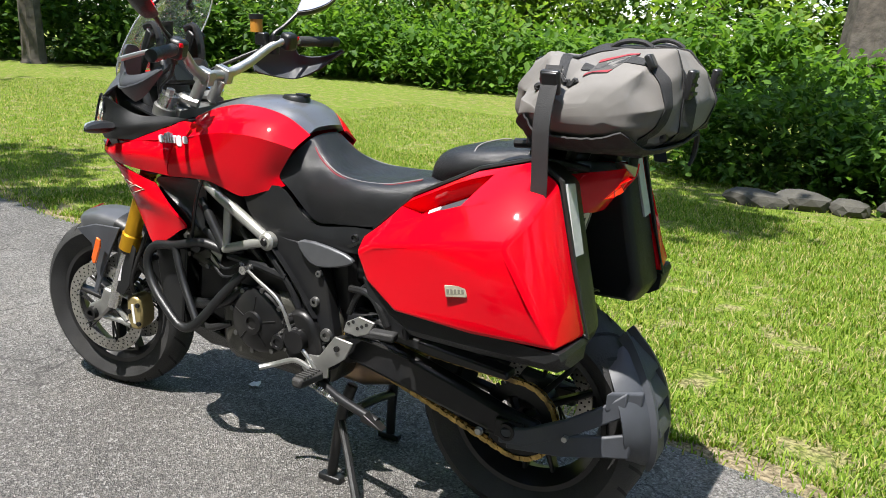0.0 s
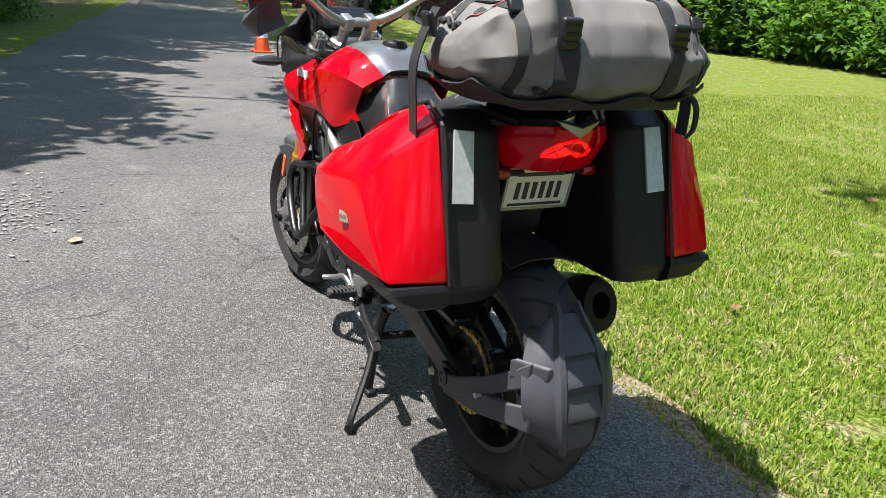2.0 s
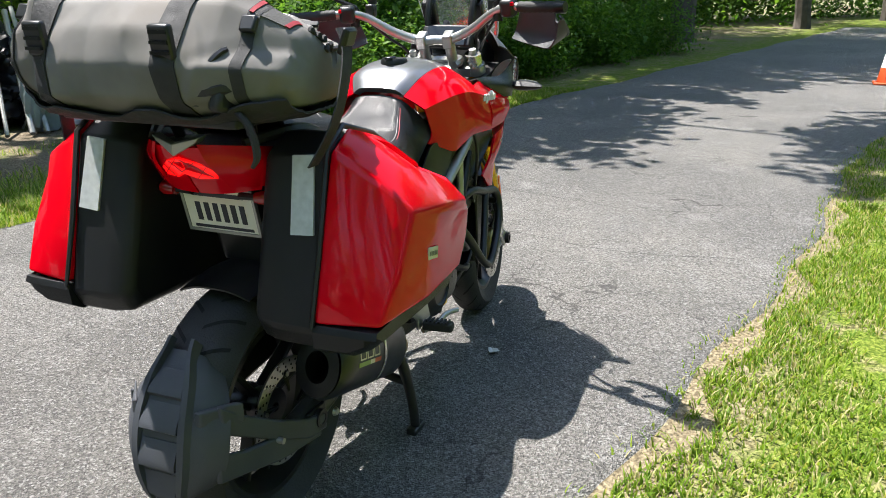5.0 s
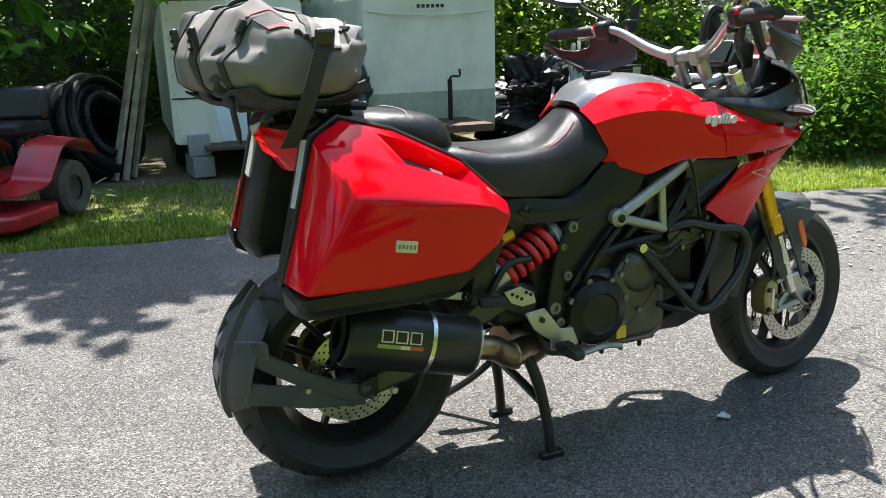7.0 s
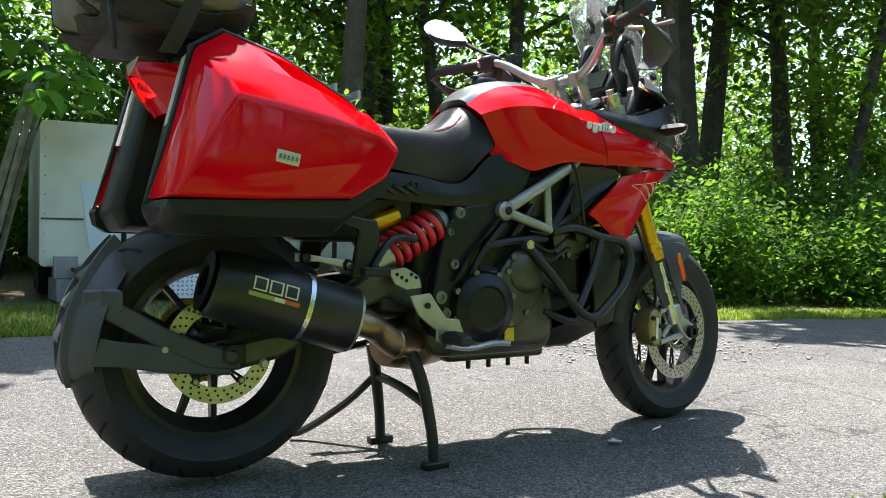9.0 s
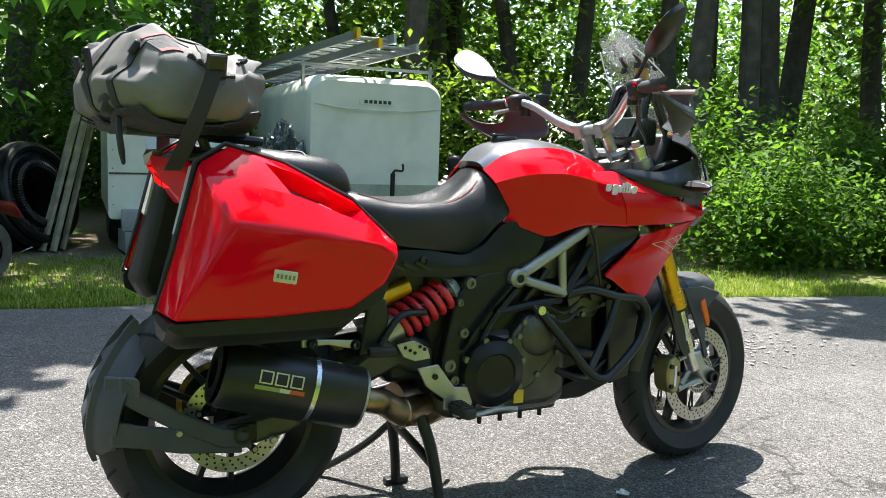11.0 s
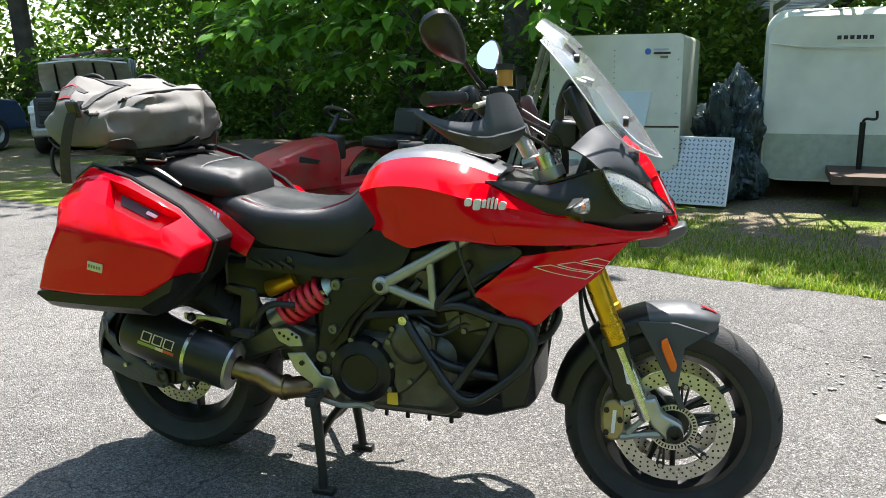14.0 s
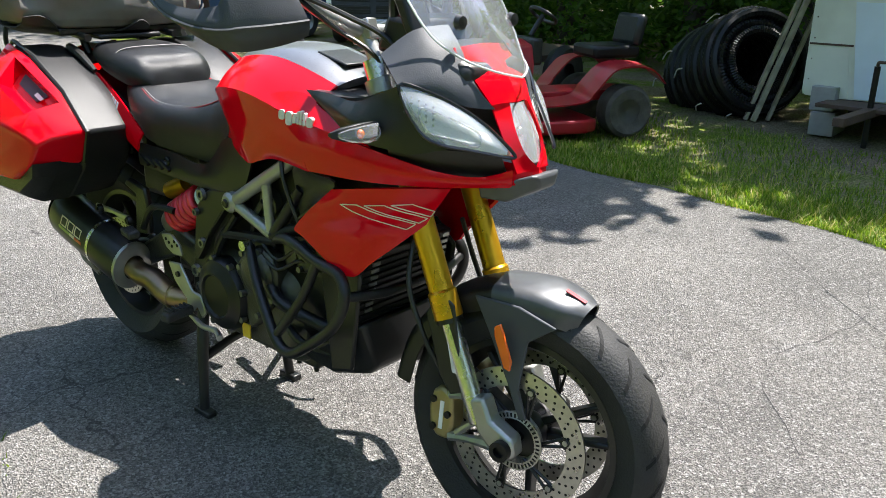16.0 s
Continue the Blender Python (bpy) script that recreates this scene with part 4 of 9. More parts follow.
def diamond_plate():
    t = thing("tread_plate", "perforated aluminium tread plate leaning on the trailer", "metal plate", (1.54, 5.45, 0.02))
    t.rotation_euler = (radians(-18), 0, radians(-14))
    sheet = put("sheet", box(B(), (0, 0, 0.31), (0.62, 0.012, 0.62)), DIAMOND, True, 0.003)
    sheet.parent = t
    bm = B()
    for i in range(15):
        for j in range(15):
            box(bm, (-0.28 + 0.04 * i, -0.008, 0.03 + 0.04 * j), (0.024, 0.006, 0.008), (0, 45 if (i + j) % 2 else -45, 0))
    st = put("studs", bm, ENGDARK, False)
    tagged(st, "raised dark tread pattern", kind="stuff")
    st.parent = t
    fr = put("rim", tube(B(), [(-0.31, -0.006, 0), (0.31, -0.006, 0), (0.31, -0.006, 0.62), (-0.31, -0.006, 0.62)], 0.009, 6, 1, True), WHITE)
    fr.parent = t


diamond_plate()


def crumpled(name, label, category, at, size, material, seed, rough=0.35, sub=4):
    """A crumpled sheet or heap."""
    bm = B()
    bmesh.ops.create_icosphere(bm, subdivisions=sub, radius=1)
    for v in bm.verts:
        n = noise.noise(v.co * 1.7 + Vector((seed, 0, 0))) * rough + noise.noise(v.co * 4.1 + Vector((0, seed, 0))) * rough * 0.5 + abs(noise.noise(v.co * 8 + Vector((seed, seed, 0)))) * rough * 0.3 - abs(noise.noise(v.co * 15 + Vector((seed, 0, seed)))) * rough * 0.22
        v.co = Vector((v.co.x * size[0], v.co.y * size[1], v.co.z * size[2])) * (1 + n)
        v.co.z = max(v.co.z + size[2] * 0.75, 0.0)
    ob = put(name, bm, material, name == "tarp")
    ob.location = at
    return tagged(ob, label, category)


crumpled("tarp", "crumpled dark blue-green tarp over stored things", "tarp", (1.85, 6.2, 0), (0.34, 0.5, 0.62), TARP, 3, 0.5, 6)
crumpled("tarp", "crumpled black tarp heaped by the fence", "tarp", (4.35, 6.1, 0), (0.75, 0.55, 0.50), PIPEBLK, 8, 0.5, 6)
crumpled("rubbish_bag", "dark plastic rubbish bag on the dirt", "bag", (1.75, 5.75, 0), (0.2, 0.2, 0.22), TARP, 5, 0.4, 3)
crumpled("scrap", "pale scrap heap of plastic and plaster", "rubbish", (4.72, 5.12, 0), (0.38, 0.28, 0.26), mat("pale_scrap", (0.42, 0.40, 0.36), 0.8, 0, 0.4, 6, dirt=(0.10, 0.09, 0.08), dscale=7, damt=0.8), 6, 0.5)
crumpled("sheet_metal", "bent grey sheet of scrap metal", "scrap", (4.15, 5.15, 0), (0.16, 0.10, 0.46), mat("scrap_grey", (0.24, 0.28, 0.28), 0.45, 0.5, 0.3, 5), 2, 0.45, 3)


def scrap_rail(a, b, r, material, label):
    t = tagged(put("scrap_rail", tube(B(), [a, b], r, 8, 1), material), label, "scrap", "scrap heap")
    return t


scrap_rail((3.90, 5.05, 0.02), (4.50, 5.86, 1.05), 0.028, ALU, "bright bent aluminium rail leaning on the heap")
scrap_rail((4.02, 5.0, 0.02), (4.56, 5.84, 1.08), 0.022, ALU, "bright aluminium rail leaning on the heap")
scrap_rail((3.72, 5.15, 0.02), (4.36, 5.95, 0.95), 0.02, ALU, "dull aluminium rail leaning on the heap")
scrap_rail((4.40, 4.66, 0.05), (5.55, 4.90, 0.66), 0.05, RUST, "dark steel beam lying across the scrap")
scrap_rail((5.0, 5.2, 0.3), (4.85, 5.6, 0.72), 0.04, LUMBER, "short pale wooden offcut in the scrap heap")
scrap_rail((4.1, 4.75, 0.05), (4.9, 4.95, 0.07), 0.02, RUST, "rusty pipe on the dirt")


def lawn_chair(at, turn, material, label):
    t = thing("folding_chair", label, "chair", at)
    t.rotation_euler = (0, 0, radians(turn))
    for sx in (-0.2, 0.2):
        ob = put("leg", tube(B(), [(sx, 0.0, 0), (sx, 0.16, 0.45), (sx, 0.26, 0.85)], 0.012, 8, 4), ALU)
        ob.parent = t
        ob = put("leg", tube(B(), [(sx, 0.3, 0), (sx, 0.0, 0.42)], 0.012, 8, 1), ALU)
        ob.parent = t
    ob = put("seat", box(B(), (0, 0.08, 0.42), (0.4, 0.34, 0.02), (-8, 0, 0)), material, True, 0.004)
    ob.parent = t
    ob = put("backrest", box(B(), (0, 0.22, 0.66), (0.4, 0.02, 0.36), (-14, 0, 0)), material, True, 0.004)
    ob.parent = t
    return t


lawn_chair((4.42, 5.22, 0), 10, mat("pale_blue_sheet", (0.36, 0.48, 0.47), 0.5), "folded aluminium lawn chair with pale blue panels")
lawn_chair((4.28, 5.05, 0.0), -15, ENGDARK, "small dark folding chair in the scrap heap")


def cabinet(at):
    t = thing("metal_cabinet", "dark metal cabinet with a tool box beside the scrap", "cabinet", at)
    ob = put("carcass", box(B(), (0, 0, 0.40), (0.5, 0.4, 0.8)), ENGDARK, True, 0.01)
    ob.parent = t
    ob = put("door", box(B(), (0.0, -0.21, 0.42), (0.44, 0.02, 0.68)), BLACK, True, 0.005)
    ob.parent = t
    ob = put("panel", box(B(), (0.12, -0.222, 0.72), (0.1, 0.012, 0.12)), BADGE, True, 0.002)
    ob.parent = t


cabinet((5.1, 5.9, 0))


def drum(at):
    t = thing("plastic_drum", "faded white plastic drum with a red base band", "drum", at)
    ob = put("drum_body", lathe(B(), [(0, 0), (0.26, 0), (0.28, 0.03), (0.285, 0.25), (0.275, 0.27), (0.285, 0.30), (0.275, 0.52), (0.24, 0.56), (0, 0.56)], (0, 0, 0), "z", 28), mat("drum_white", (0.50, 0.48, 0.42), 0.5, 0, 0.15, 5, dirt=(0.2, 0.17, 0.13), dscale=4, damt=0.7))
    ob.parent = t
    ob = put("band", lathe(B(), [(0.283, 0.02), (0.290, 0.02), (0.290, 0.11), (0.283, 0.11)], (0, 0, 0), "z", 28, True), mat("drum_red", (0.35, 0.05, 0.05), 0.5))
    ob.parent = t


drum((5.08, 4.86, 0))


def pipe_coil(at):
    t = thing("pipe_coil", "large coil of black corrugated drain pipe with white ties", "pipe", at)
    t.rotation_euler = (radians(-16), 0, radians(50))
    rng = np.random.default_rng(4)
    # the two tightest sets of turns are added to darken the open hole
    for k, (dy, R) in enumerate([(0.082 * i, 0.42 + 0.035 * math.sin(i * 2.1)) for i in range(13)] + [(0.04 + 0.082 * i, 0.345 + 0.02 * math.sin(i)) for i in range(12)] + [(0.08 * i, 0.27 + 0.01 * math.sin(i * 3)) for i in range(11)] + [(0.55 + 0.1 * i, 0.22) for i in range(5)] + [(0.75 + 0.1 * i, 0.11) for i in range(3)]):
        bm = B()
        pts = [(math.cos(a) * R, dy, 0.52 + math.sin(a) * R) for a in (2 * math.pi * i / 40 for i in range(40))]
        path = spline(pts, 4, True)
        tube(bm, path, [0.046 if i % 2 else 0.040 for i in range(len(path))], 8, 1, True)
        ob = put("pipe_turn", bm, PIPEBLK)
        ob.parent = t
    for k in range(15):
        a = rng.uniform(0, 6.3)
        dy = rng.uniform(-0.05, 1.05)
        ob = put("tie", tube(B(), [(math.cos(a) * 0.53, dy - 0.08, 0.52 + math.sin(a) * 0.53), (math.cos(a) * 0.545, dy, 0.52 + math.sin(a) * 0.545), (math.cos(a + 0.1) * 0.53, dy + 0.1, 0.52 + math.sin(a + 0.1) * 0.53)], 0.006, 6, 4), WHITE)
        ob.parent = t
    return t


pipe_coil((-0.22, 5.95, 0.0))


DUSTY = mat("dusty_tyre", (0.085, 0.080, 0.070), 0.85, 0, 0.35, 14, 0.4, 60, dirt=(0.035, 0.033, 0.030), dscale=12, damt=0.6)


def mower(at, turn):
    t = thing("riding_mower", "dusty red riding lawn mower parked on the grass", "lawn mower", at)
    t.rotation_euler = (0, 0, radians(turn))
    def own(name, bm, m, label="", bevel=0.0):
        ob = put(name, bm, m, True, bevel)
        ob.parent = t
        if label:
            tagged(ob, label)
        return ob
    # local x is forward, rear axle at 0
    for sy in (-1, 1):
        w = own("rear_wheel", lathe(B(), [(0.09, -0.08), (0.17, -0.10), (0.198, -0.075), (0.205, 0), (0.198, 0.075), (0.17, 0.10), (0.09, 0.08)], (0, sy * 0.36, 0.205), "y", 32), DUSTY)
        rm = put("rim", lathe(B(), [(0.0, -0.03), (0.04, -0.05), (0.07, -0.02), (0.10, -0.06), (0.10, 0.06), (0.0, 0.03)], (0, sy * 0.36, 0.205), "y", 24), mat("mower_rim", (0.07, 0.068, 0.062), 0.5, 0.2, 0.2, 10))
        rm.parent = w
        own("front_wheel", lathe(B(), [(0.05, -0.06), (0.12, -0.07), (0.148, -0.04), (0.148, 0.04), (0.12, 0.07), (0.05, 0.06)], (1.20, sy * 0.34, 0.148), "y", 28), DUSTY)
        own("fender", skin(B(), [[(-0.32, sy * 0.22, 0.46), (-0.28, sy * 0.48, 0.42)], [(-0.15, sy * 0.22, 0.56), (-0.12, sy * 0.50, 0.54)], [(0.15, sy * 0.22, 0.56), (0.15, sy * 0.50, 0.54)], [(0.32, sy * 0.22, 0.42), (0.32, sy * 0.50, 0.38)], [(0.42, sy * 0.22, 0.32), (0.42, sy * 0.50, 0.30)], [(0.75, sy * 0.22, 0.30), (0.75, sy * 0.50, 0.28)]], 5, 5, 0.012), RED_OLD)
    own("deck", loft(B(), [[(0.28, -0.46, z), (0.40, -0.54, z), (0.82, -0.54, z), (0.95, -0.4, z), (0.95, 0.4, z), (0.82, 0.54, z), (0.40, 0.54, z), (0.28, 0.46, z)] for z in (0.07, 0.17)]), RED_OLD, bevel=0.02)
    own("deck_wheel", lathe(B(), [(0, -0.02), (0.05, -0.02), (0.05, 0.02), (0, 0.02)], (0.22, -0.58, 0.06), "y", 16), BLACK)
    own("frame", box(B(), (0.5, 0, 0.30), (1.4, 0.38, 0.08)), RED_OLD, bevel=0.01)
    hood = [[(x, y, z) for y, z in ((-0.24, 0.32), (-0.25, 0.55), (-0.20, h), (0, h + 0.03), (0.20, h), (0.25, 0.55), (0.24, 0.32))] for x, h in ((0.72, 0.70), (0.95, 0.68), (1.25, 0.60), (1.40, 0.48))]
    own("hood", loft(B(), hood), RED_OLD, bevel=0.02)
    for k in range(4):
        own("grille", box(B(), (1.405, 0, 0.30 + 0.035 * k), (0.03, 0.36, 0.018)), BLACK)
    for sy in (-1, 1):
        own("headlight", box(B(), (1.372, sy * 0.17, 0.49), (0.06, 0.10, 0.07)), LAMPREF, bevel=0.015)
        own("hood_vent", box(B(), (1.02, sy * 0.243, 0.56), (0.20, 0.012, 0.05), (0, -14, 0)), BLACK, bevel=0.006)
    own("dash", box(B(), (0.68, 0, 0.64), (0.10, 0.38, 0.20)), BLACK, bevel=0.02)
    own("seat", loft(B(), [[(x, y, 0.58) for x, y in ((-0.2, -0.2), (0.2, -0.2), (0.2, 0.2), (-0.2, 0.2))], [(x, y, 0.68) for x, y in ((-0.2, -0.2), (0.2, -0.2), (0.2, 0.2), (-0.2, 0.2))]]), PIPEBLK, bevel=0.03)
    own("backrest", box(B(), (-0.20, 0, 0.79), (0.08, 0.38, 0.25), (0, -12, 0)), BLACK, bevel=0.035)
    own("steering_wheel", tube(B(), [(0.56 + 0.08 * math.cos(a), 0.17 * math.sin(a), 0.90 + 0.06 * math.cos(a)) for a in (2 * math.pi * i / 14 for i in range(14))], 0.014, 8, 2, True), BLACK)
    own("steering_column", cyl(B(), (0.66, 0, 0.75), (0.56, 0, 0.90), 0.02, n=10), BLACK)
    return t


mower((-1.03, 4.60, 0), -121)


def flat_trailer():
    t = thing("utility_trailer", "low flat utility trailer with a grey ramp", "trailer", (-2.9, 5.4, 0))
    ob = put("deck", box(B(), (0, 0, 0.42), (1.5, 2.2, 0.06)), RUST, True, 0.006)
    ob.parent = t
    ob = put("ramp", box(B(), (0.1, -1.35, 0.24), (1.3, 0.75, 0.03), (32, 0, 0)), mat("ramp_grey", (0.11, 0.135, 0.145), 0.75, 0.0, 0.15, 6), True, 0.004)
    ob.parent = t
    for sx in (-1, 1):
        ob = put("wheel", lathe(B(), [(0.10, -0.07), (0.24, -0.08), (0.27, 0), (0.24, 0.08), (0.10, 0.07)], (sx * 0.82, 0.2, 0.27), "x", 24), RUBBER)
        ob.parent = t


flat_trailer()


def parked_car(at, turn, paint, label, tall=0.0, hood_up=False, name="car"):
    t = thing(name, label, "car" if name == "car" else "truck", at)
    t.rotation_euler = (0, 0, radians(turn))
    def own(nm, bm, m, lb="", bevel=0.0):
        ob = put(nm, bm, m, True, bevel)
        ob.parent = t
        if lb:
            tagged(ob, lb)
        return ob
    # local x is forward
    prof = [(-2.2, 0.45), (-2.25, 0.8), (-2.05, 1.0 + tall * 0.4), (1.0, 0.98 + tall * 0.4), (2.0, 0.86 + tall * 0.4), (2.2, 0.65), (2.15, 0.35), (-2.1, 0.32)]
    rings = []
    for y, s in ((-0.88, 0.94), (-0.84, 1.0), (0.84, 1.0), (0.88, 0.94)):
        rings.append([(x * (0.985 if s < 1 else 1), y, 0.65 + (z - 0.65) * s) for x, z in prof])
    own("body", loft(B(), rings), paint, bevel=0.05)
    cab = [(-1.9, 0.98 + tall * 0.4), (-1.45, 1.42 + tall), (0.1, 1.45 + tall), (0.95, 0.97 + tall * 0.4)]
    own("cabin", loft(B(), [[(x, y, z) for x, z in cab] for y in (-0.72, 0.72)]), CARGLASS, bevel=0.04)
    own("roof", box(B(), (-0.68, 0, 1.45 + tall), (1.6, 1.38, 0.05)), paint, bevel=0.02)
    for x in (-1.9, -0.75, 0.4):
        for sy in (-1, 1):
            own("pillar", box(B(), (x * 0.84, sy * 0.73, 1.20 + tall * 0.7), (0.07, 0.03, 0.50 + tall * 0.6), (0, 18 if x > 0 else -12, 0)), paint)
    for x in (-1.35, 1.35):
        for sy in (-1, 1):
            w = own("wheel", lathe(B(), [(0.19, -0.09), (0.29, -0.11), (0.32, -0.07), (0.32, 0.07), (0.29, 0.11), (0.19, 0.09)], (x, sy * 0.82, 0.32), "y", 28), RUBBER)
            r = put("rim", lathe(B(), [(0, -0.06), (0.06, -0.07), (0.15, -0.04), (0.20, -0.08), (0.20, 0.08), (0, 0.06)], (x, sy * 0.82, 0.32), "y", 20), ALUPAINT)
            r.parent = w
    for sy in (-1, 1):
        own("headlight", box(B(), (2.14, sy * (0.74 if hood_up else 0.62), 0.74 + tall * 0.3), (0.08, 0.30, 0.14)), LAMPREF, bevel=0.02)
    if hood_up:
        own("grille_panel", box(B(), (2.19, 0, 0.76), (0.10, 1.56, 0.50)), GREYPL, bevel=0.02)
        for gy in (-0.38, 0.38):
            for gz in (0.66, 0.87):
                own("grille_opening", box(B(), (2.235, gy, gz), (0.03, 0.66, 0.15)), BLACK, bevel=0.01)
                for k in range(3):
                    own("grille_slat", box(B(), (2.245, gy, gz - 0.05 + 0.05 * k), (0.02, 0.64, 0.008)), GREYPL)
        for gy in (-0.45, 0.1, 0.55):
            own("bumper_plate", box(B(), (2.285, gy, 0.43), (0.012, 0.26, 0.09)), WHITE, bevel=0.004)
    else:
        for k in range(3):
            own("grille", box(B(), (2.18, 0, 0.58 + 0.09 * k), (0.06, 1.0, 0.04)), BLACK, bevel=0.01)
    own("bumper", box(B(), (2.2, 0, 0.42), (0.16, 1.7, 0.16)), ALUPAINT if hood_up else paint, bevel=0.04)
    if hood_up:
        own("hood", skin(B(), [[(0.95, -0.78, 1.10), (0.95, 0, 1.12), (0.95, 0.78, 1.10)], [(1.15, -0.80, 1.34), (1.15, 0, 1.38), (1.15, 0.80, 1.34)], [(1.55, -0.74, 1.60), (1.55, 0, 1.66), (1.55, 0.74, 1.60)]], 4, 4, 0.03), mat("hood_pale", (0.62, 0.60, 0.52), 0.5), "raised pale hood")
        own("engine_bay", box(B(), (1.55, 0, 1.02), (1.1, 1.5, 0.16)), BLACK, bevel=0.02)
        for hy in (-0.5, -0.17, 0.17, 0.5):
            own("hood_rib", tube(B(), [(1.0, hy, 1.13), (1.19, hy, 1.335), (1.52, hy * 0.95, 1.585)], 0.022, 6, 4), BLACK)
        for k, ry in enumerate((-0.5, -0.2, 0.1, 0.4)):
            own("roof_pole", tube(B(), [(-1.2, ry - 0.2, 1.73 + 0.04 * k), (0.5, ry + 0.3, 1.76 + 0.03 * k)], 0.035, 8, 1), RED_OLD if k % 2 == 0 else BLACK, "red pole lying on the roof" if k % 2 == 0 else "")
    return t


parked_car((-10.3, 7.3, 0), 92, CAMO, "dark blue car parked in the shade", 0.14).scale = (0.88, 0.88, 0.88)
parked_car((-8.57, 9.78, 0), -55, TRUCKWHITE, "old white pickup truck with its hood raised", 0.22, True, "pickup_truck").scale = (0.88, 0.88, 0.88)


def cone():
    t = thing("traffic_cone", "orange traffic cone with a white band beside the drive", "traffic cone", (11.0, -2.38, 0))
    def own(nm, bm, m, bevel=0.0):
        ob = put(nm, bm, m, True, bevel)
        ob.parent = t
    own("base", box(B(), (0, 0, 0.015), (0.30, 0.30, 0.03)), CONE, 0.008)
    own("cone_body", lathe(B(), [(0.115, 0.03), (0.112, 0.05), (0.083, 0.22)], (0, 0, 0), "z", 24), CONE)
    own("band", lathe(B(), [(0.083, 0.22), (0.052, 0.40)], (0, 0, 0), "z", 24), WHITE)
    own("tip", lathe(B(), [(0.052, 0.40), (0.030, 0.52), (0.0, 0.525)], (0, 0, 0), "z", 24), CONE)


cone()


def stone_wall():
    rng = np.random.default_rng(9)
    for k in range(7):
        bm = B()
        bmesh.ops.create_icosphere(bm, subdivisions=2, radius=1)
        s = Vector((rng.uniform(0.16, 0.30), rng.uniform(0.12, 0.2), rng.uniform(0.06, 0.11)))
        for v in bm.verts:
            v.co = Vector((v.co.x * s.x, v.co.y * s.y, v.co.z * s.z)) * (1 + 0.25 * noise.noise(v.co * 2 + Vector((k * 3, 0, 0))))
        ob = put("field_stone", bm, STONE, False)
        ob.location = (0.25 - 0.36 * k, -5.5 - 0.10 * k + rng.normal(0, 0.12), 0.04)
        tagged(ob, "grey field stone at the edge of the shrubs", "stone", "field stones")


stone_wall()


def broad_branch(tip, back, n, seed):
    """A hanging bough that reaches to a tip, with sprays of large heart-shaped leaves."""
    rng = np.random.default_rng(seed)
    tip = Vector(tip)
    root = tip + Vector((back[0], back[1], back[2]))
    t = thing("tree_branch", "overhanging leafy bough with large heart-shaped leaves", "branch", root, "overhanging boughs")
    way = tip - root
    main = [Vector((0, 0, 0)), way * 0.4 + Vector((0.05, 0, 0.16)), way * 0.75 + Vector((-0.03, 0, 0.12)), way]
    bm = tube(B(), main, [0.030, 0.020, 0.012, 0.004], 7, 5)
    path = spline(main, 12)
    V, F = [], []
    for k in range(n):
        # leaves stand in pairs along side twigs that leave the bough level and then droop
        if k % 6 == 0:
            base = path[int((1 - rng.random() ** 1.6 * 0.75) * (len(path) - 1))]
            a = rng.uniform(-2.9, -0.2)
            side = Vector((math.cos(a), 0.7 * math.sin(a), rng.normal(-0.05, 0.12))) * rng.uniform(0.28, 0.55)
            tube(bm, [base, base + side * 0.5 + Vector((0, 0, 0.03)), base + side], [0.006, 0.004, 0.002], 5, 3)
        f = (k % 6 + 1) / 6
        p = base + side * f + Vector((0, 0, 0.03 * math.sin(f * 3.1)))
        head = math.atan2(side.y, side.x) + (rng.normal(0, 0.35) if k % 6 == 5 else (0.9 if k % 2 else -0.9) + rng.normal(0, 0.3))
        droop, s = abs(rng.normal(0.50, 0.38)), rng.uniform(0.115, 0.190) * (1.0 - 0.2 * f)
        m = Matrix.Translation(p) @ Euler((rng.normal(0, 0.28), droop, head)).to_matrix().to_4x4()
        pts = [(0, 0, 0), (-0.04, 0.26, 0.05), (0.16, 0.47, 0.08), (0.50, 0.46, 0.06), (0.92, 0.24, 0.0), (1.36, 0, -0.14), (0.92, -0.24, 0.0), (0.50, -0.46, 0.06), (0.16, -0.47, 0.08), (-0.04, -0.26, 0.05), (0.45, 0, -0.02), (0.90, 0, -0.05)]
        i = len(V)
        V += [tuple(m @ (Vector(q) * s)) for q in pts]
        F += [(i + a_, i + b_, i + c_) for a_, b_, c_ in ((0, 1, 10), (1, 2, 10), (2, 3, 10), (3, 4, 11), (3, 11, 10), (4, 5, 11), (5, 6, 11), (6, 7, 11), (11, 7, 10), (7, 8, 10), (8, 9, 10), (9, 0, 10))]
    tw = put("bough", bm, BARK)
    tw.parent = t
    lv = new("leaves", raw("leaves", V, F, LEAF_BIG, True))
    lv.parent = t
    return t


for k_, (x_, z_, n_) in enumerate(((-3.05, 1.60, 110), (-2.60, 1.45, 110), (-1.95, 1.62, 140), (-1.45, 1.62, 130), (-1.04, 1.84, 90), (-1.90, 1.16, 110), (-0.80, 1.14, 50), (-2.40, 1.95, 90),
                                  (0.10, 1.62, 50), (0.42, 1.85, 50), (-1.60, 2.10, 90), (-2.95, 1.10, 90), (-1.35, 1.28, 80), (-0.45, 2.15, 60))):
    if k_ in (0, 2, 3, 4, 7, 10, 13):
        broad_branch((x_ + 0.3, 5.95, z_ + 0.42), (0.2 if k_ % 2 else -0.3, 1.2, 0.4), n_, 71 + k_)
    broad_branch((x_, 5.4, z_), ((-0.55, 0.2, 0.45)[k_ % 3] * 0.8, 1.25, 0.35 + 0.12 * (k_ % 4)), int(n_ * 0.8), 41 + k_)


